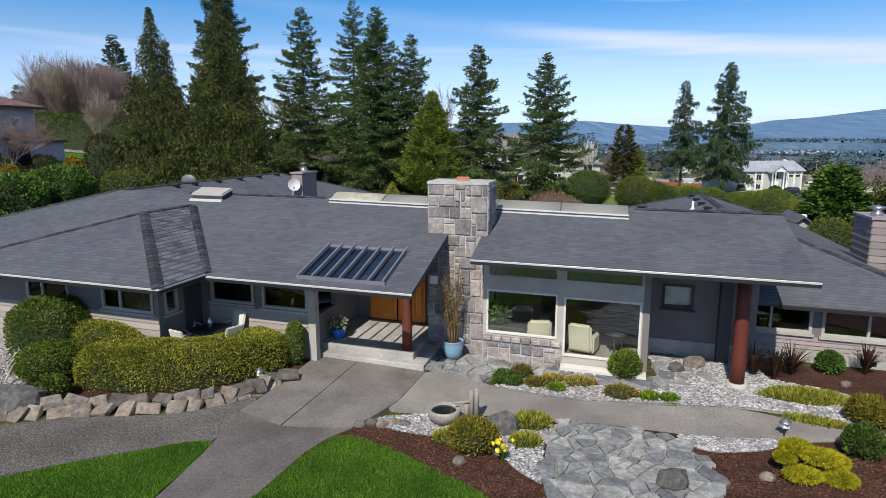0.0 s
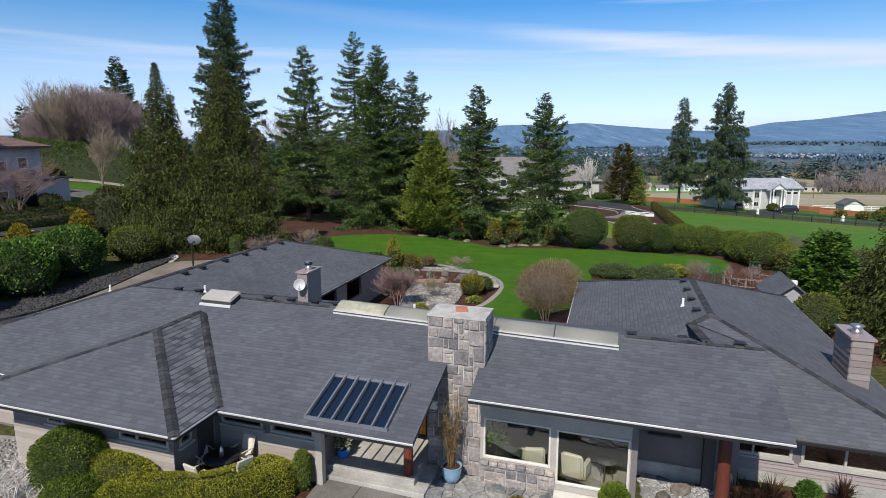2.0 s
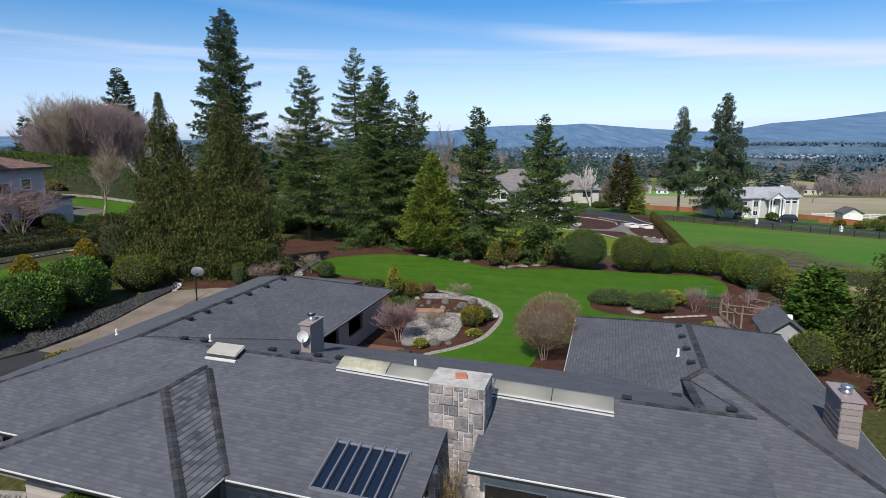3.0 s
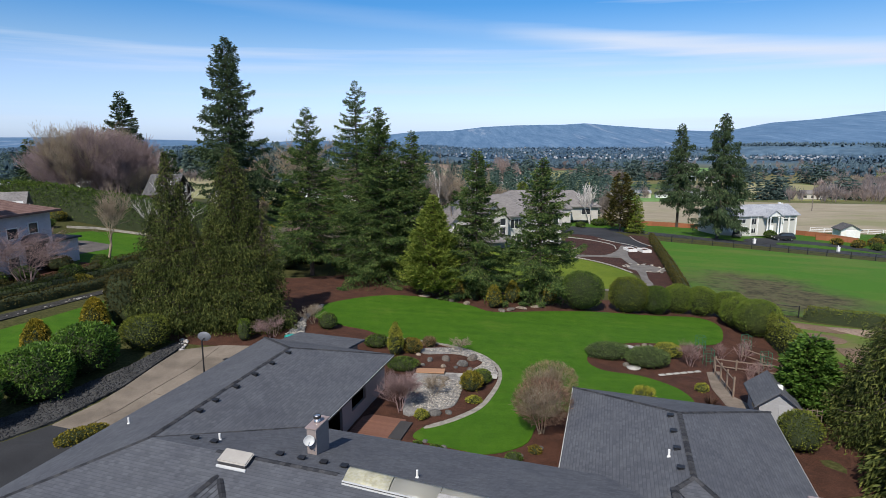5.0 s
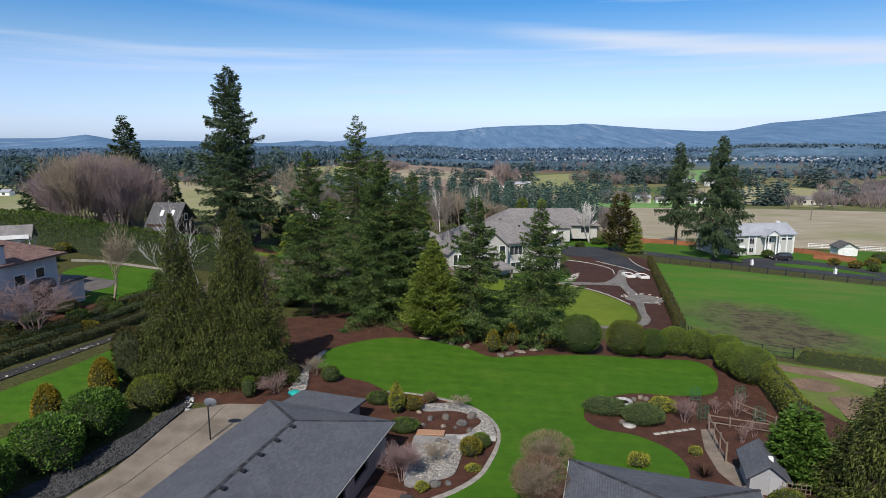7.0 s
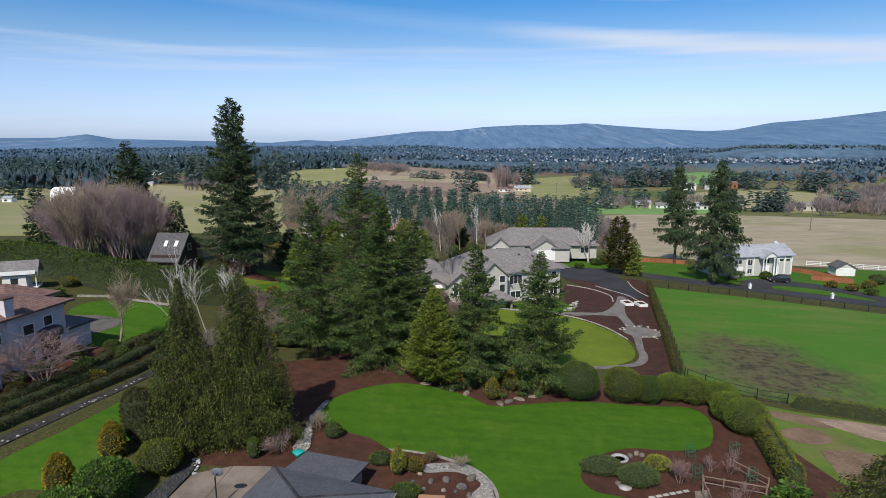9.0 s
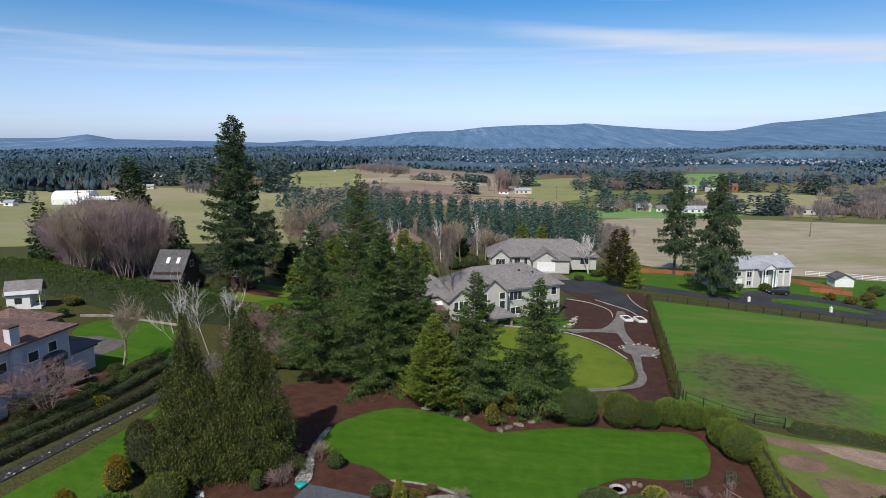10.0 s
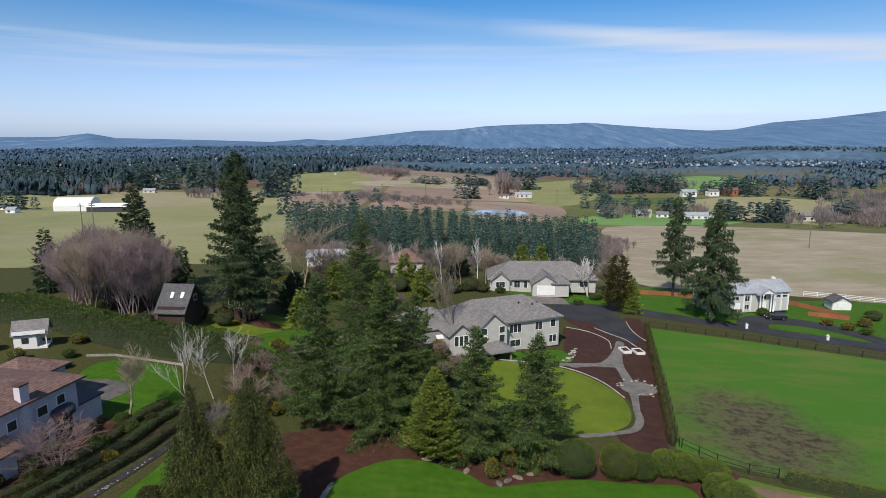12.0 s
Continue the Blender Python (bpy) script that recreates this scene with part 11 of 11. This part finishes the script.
def far_house(x, y, w, d, h, rot, wall="white", roofmat="shingle_grey", label="small pale house far across the fields"):
    ob = thing("far_house", label, "house", (x, y, float(height(x, y))), rot, group="far houses")
    w, d, h = w * 0.72, d * 0.8, h * 0.8
    body(ob, -w / 2, w / 2, -d / 2, d / 2, -0.5, h, wall)
    roof(ob, hip_faces(-w / 2, w / 2, -d / 2, d / 2, h, d * 0.28, 0.5, True), roofmat)
    for i in range(max(1, int(w / 5))):
        bm = bmesh.new()
        cube(bm, -w / 2 + 1.5 + i * 5, -w / 2 + 3.3 + i * 5, -d / 2 - 0.08, -d / 2, h * 0.35, h * 0.75)
        part("window", bm, "darkglass", ob)


for x, y, w, d, h, rot, wl, rf in [
        (148, 554, 24, 10, 4, 10, "wall_stucco", "darkroof"), (170, 522, 17, 10, 6, -8, "cream", "shingle_pale"), (186, 522, 14, 9, 4, -8, "white", "shingle_grey"), (206, 500, 30, 11, 4.5, -5, "white", "shingle_pale"),
        (268, 486, 16, 10, 5, 0, "white", "shingle_grey"), (282, 470, 20, 11, 6, -12, "wall_stucco", "shingle_grey"), (278, 700, 22, 12, 7, 0, "white", "shingle_pale"), (308, 706, 17, 11, 7, 8, "white", "shingle_grey"), (329, 708, 22, 11, 9, 0, "redbrown", "shingle_brown"),
        (264, 757, 26, 11, 5, 4, "white", "shingle_pale"), (87, 684, 26, 11, 5, 4, "cream", "shingle_pale"), (64, 664, 14, 8, 4, 0, "white", "shingle_brown"), (-499, 701, 18, 10, 4, 0, "white", "shingle_pale"),
        (-597, 928, 26, 12, 6, 0, "white", "shingle_grey"), (-471, 739, 22, 11, 5, 8, "cream", "shingle_pale"), (-399, 850, 26, 12, 5, 0, "white", "shingle_grey"), (-456, 1070, 30, 14, 8, 0, "white", "shingle_pale"), (-314, 648, 16, 9, 4, 12, "cream", "shingle_pale"),
        (-343, 472, 14, 9, 4, 0, "white", "shingle_grey"), (-303, 424, 9, 7, 4, 0, "white", "shingle_pale")]:
    far_house(x, y, w, d, h, rot, wl, rf)
wb = thing("white_barn", "large white barn with a rounded roof", "barn", (-288, 452, float(height(-288, 452))), 8)
bm = bmesh.new()
prof = [(-9, 0), (-9, 5)] + [(-9 * math.cos(a * math.pi / 8), 5 + 5.5 * math.sin(a * math.pi / 8)) for a in range(1, 8)] + [(9, 5), (9, 0)]
a = [bm.verts.new((0, p, q)) for p, q in prof]
b = [bm.verts.new((26, p, q)) for p, q in prof]
for i in range(len(prof) - 1):
    bm.faces.new((a[i], a[i + 1], b[i + 1], b[i]))
bm.faces.new(list(reversed(a)))
bm.faces.new(b)
bmesh.ops.recalc_face_normals(bm, faces=bm.faces[:])
part("hall", bm, "white", wb)
wb2 = thing("white_barn", "low white-roofed barn, dark walls standing for an open shaded side", "barn", (-256, 432, float(height(-256, 432))), 4)
# closed dark box in place of an open side in shade
body(wb2, 0, 30, 0, 12, 0, 4.0, "darkroof")
roof(wb2, hip_faces(0, 30, 0, 12, 4.2, 2.0, 0.8, True), "white")
patch("far_pond", [(14, 520), (58, 556), (72, 528), (40, 480), (22, 490)], "pondwater", 0.30, "pale still pond beyond the plantation", "water", 12, 4)
patch("far_field", [(-228, 941), (-144, 1057), (-99, 841), (-95, 690), (-151, 657), (-190, 692)], "fieldgreen", 0.135, "yellow-green far field", "field", 20, 3)
patch("far_field", [(-144, 1057), (-99, 841), (-95, 690), (-62, 640), (95, 640), (125, 890), (110, 1020)], "fieldbrown", 0.170, "pinkish-brown far field", "field", 20, 2)
patch("far_field", [(-190, 690), (-150, 655), (-60, 642), (7, 605), (12, 520), (-98, 440), (-190, 470), (-230, 600)], "fieldbrown", 0.205, "brown far field beyond the plantation", "field", 20, 2)
patch("far_field", [(7, 600), (99, 623), (113, 575), (100, 520), (60, 440), (10, 450), (31, 530)], "fieldbrown", 0.240, "brown reedy margin round the pond", "field", 20, 2)
patch("far_field", [(-120, 800), (-30, 836), (104, 900), (84, 789), (-17, 740), (-95, 735)], "tanfield", 0.275, "dry tan strip between the brown fields", "field", 20, 2)
patch("far_field", [(125, 895), (237, 947), (174, 690), (115, 600), (88, 640), (95, 720)], "fieldgreen", 0.310, "yellow-green far field by the houses", "field", 20, 2)
patch("far_field", [(112, 440), (118, 520), (190, 545), (240, 500), (205, 440)], "lawn_far", 0.345, "bright green far field", "field", 20, 3)
patch("far_field", [(-470, 250), (-470, 640), (-180, 620), (-110, 420), (-66, 300), (-62, 226), (-46, 178), (-85, 165), (-190, 165)], "fieldolive", 0.380, "olive far pasture round the white barns", "field", 20, 2)
patch("far_field", [(266, 660), (357, 690), (410, 600), (300, 450), (255, 450), (215, 560)], "fieldolive", 0.415, "olive far slope by the houses", "field", 20, 2)
patch("far_field", [(299, 790), (371, 1010), (470, 1018), (440, 850), (345, 790)], "lawn_far", 0.450, "green far hillside field", "field", 20, 2)
# utility poles
for i, (x, y) in enumerate([(-149, 247), (-146, 250), (-160, 274), (-109, 537), (-104, 537), (-62, 600), (116, 634), (222, 521), (175, 289), (54, 665), (-20, 620), (20, 640)]):
    ob = thing("utility_pole", "thin grey utility pole across the fields", "utility pole", (x, y, float(height(x, y))), group="utility poles")
    bm = bmesh.new()
    tube(bm, (0, 0, 0), (0, 0, 14), 0.24, 0.17, 6)
    part("pole", bm, "bark_grey", ob)
    bm = bmesh.new()
    cube(bm, -1.3, 1.3, -0.12, 0.12, 12.8, 13.1)
    part("crossarm", bm, "bark_grey", ob)

# scattered far town
g = np.random.default_rng(8)


def town(name, label, centre, spread, n, seed):
    """Roofs and walls of a far town, too small to count."""
    g = np.random.default_rng(seed)
    p = g.normal(0, 1, (n, 2)) * np.array(spread)[None] + np.array(centre)[None]
    s = g.uniform(1.0, 2.6, n)
    z = height(p[:, 0], p[:, 1]) + g.uniform(5, 11, n)
    h_ = g.uniform(1.2, 2.4, n)
    c = np.array([(-1, -1, -0.6), (1, -1, -0.6), (1, 1, -0.6), (-1, 1, -0.6), (-1, -1, 0.5), (1, -1, 0.5), (1, 1, 0.5), (-1, 1, 0.5), (-1, 0, 1), (1, 0, 1)], float)
    v = np.stack([p[:, 0:1] + c[None, :, 0] * s[:, None], p[:, 1:2] + c[None, :, 1] * s[:, None] * 0.6, z[:, None] + c[None, :, 2] * h_[:, None]], -1).reshape(-1, 3)
    tri = np.array([(0, 1, 5), (0, 5, 4), (1, 2, 6), (1, 6, 5), (2, 3, 7), (2, 7, 6), (3, 0, 4), (3, 4, 7), (4, 5, 9), (4, 9, 8), (6, 7, 8), (6, 8, 9), (5, 6, 9), (7, 4, 8)])
    f = (np.arange(n)[:, None, None] * 10 + tri[None]).reshape(-1, 3)
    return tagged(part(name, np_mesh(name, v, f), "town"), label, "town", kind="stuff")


town("far_town", "pale roofs of a far town", (745, 1330), (85, 40), 110, 1)
town("far_town", "pale roofs among the far woods", (200, 1520), (190, 190), 120, 2)
town("far_town", "scattered pale roofs in the far left", (-640, 1250), (240, 160), 50, 3)
town("far_town", "scattered pale houses below the hills", (260, 2300), (420, 260), 90, 4)
town("far_town", "scattered pale houses across the valley", (480, 1420), (140, 100), 50, 5)

# wooded ridge before the hills
g = np.random.default_rng(12)
vs = []
n_r, n_c = 10, 60
for j in range(n_c):
    a = 20 + 28 * j / (n_c - 1)
    for i in range(n_r):
        t = i / (n_r - 1)
        r = 1750 + 420 * t
        lift = 30 * float(smooth(20, 27, a)) * math.sin(t * math.pi) ** 0.8
        vs.append((r * math.sin(radians(a)), r * math.cos(radians(a)), -34 + lift + 5 * noise.noise(Vector((a * 0.5, t * 3, 0)))))
fs = [(j * n_r + i, (j + 1) * n_r + i, (j + 1) * n_r + i + 1, j * n_r + i + 1) for j in range(n_c - 1) for i in range(n_r - 1)]
tagged(part("wooded_ridge", np_mesh("wooded_ridge", np.array(vs), np.array(fs), True), "ridge_floor"), "wooded ridge beyond the town, coloured blue-green for haze", "hill", kind="structure")
ra, rt = np.radians(g.uniform(23, 47, 900)), g.uniform(0.30, 0.62, 900)
rp = np.stack([(1750 + 420 * rt) * np.sin(ra), (1750 + 420 * rt) * np.cos(ra), -37 + 30 * smooth(20, 27, np.degrees(ra)) * np.sin(rt * math.pi) ** 0.8], 1)
far_trees("ridge_woods", "woods on the ridge, tinted blue-green for haze", rp, 11, 4.5, "woods_far", 760)

# hills along the horizon
CREST = [(-48, -0.05), (-35.7, -0.1), (-32.1, -0.1), (-29.9, 0.18), (-28, -0.2), (-20.8, -0.42), (-15.7, -0.6), (-12.5, -0.36), (-10.2, -0.5), (-7.2, -0.18), (-2.5, 0.36), (0.6, 0.4), (3.7, 0.75), (6.8, 0.89), (10.8, 0.92), (12.8, 1.03), (15.3, 0.79), (18.6, 0.53), (22.7, 0.27), (24.8, 0.35), (27.7, 0.92), (30.8, 1.14), (32.7, 1.37), (35, 1.65), (41, 2.2), (50, 2.0)]
ca = np.array([c[0] for c in CREST])
ce = np.array([c[1] for c in CREST])
az = np.linspace(-50, 50, 260)
rr = np.linspace(0, 1, 26)
el = np.interp(az, ca, ce)
vs = []
for i, a in enumerate(az):
    top = 36 + 4600 * math.tan(radians(el[i]))
    for t in rr:
        r = 3000 + 1600 * t
        n1 = noise.noise(Vector((a * 0.16, t * 2.6, 3.0))) * 26 * t * (1 - t) * 2 + noise.noise(Vector((a * 0.6, t * 7, 1.0))) * 9 * t * (1.05 - t)
        z = -34 + (top + 34) * (t ** 1.25) + n1 * max(0.2, (top + 34) / 90)
        vs.append((r * math.sin(radians(a)), r * math.cos(radians(a)), z))
nr = len(rr)
fs = [(i * nr + j, (i + 1) * nr + j, (i + 1) * nr + j + 1, i * nr + j + 1) for i in range(len(az) - 1) for j in range(nr - 1)]
tagged(part("hills", np_mesh("hills", np.array(vs), np.array(fs), True), "hills"), "wooded hills along the horizon, coloured blue for haze", "hills", kind="structure")
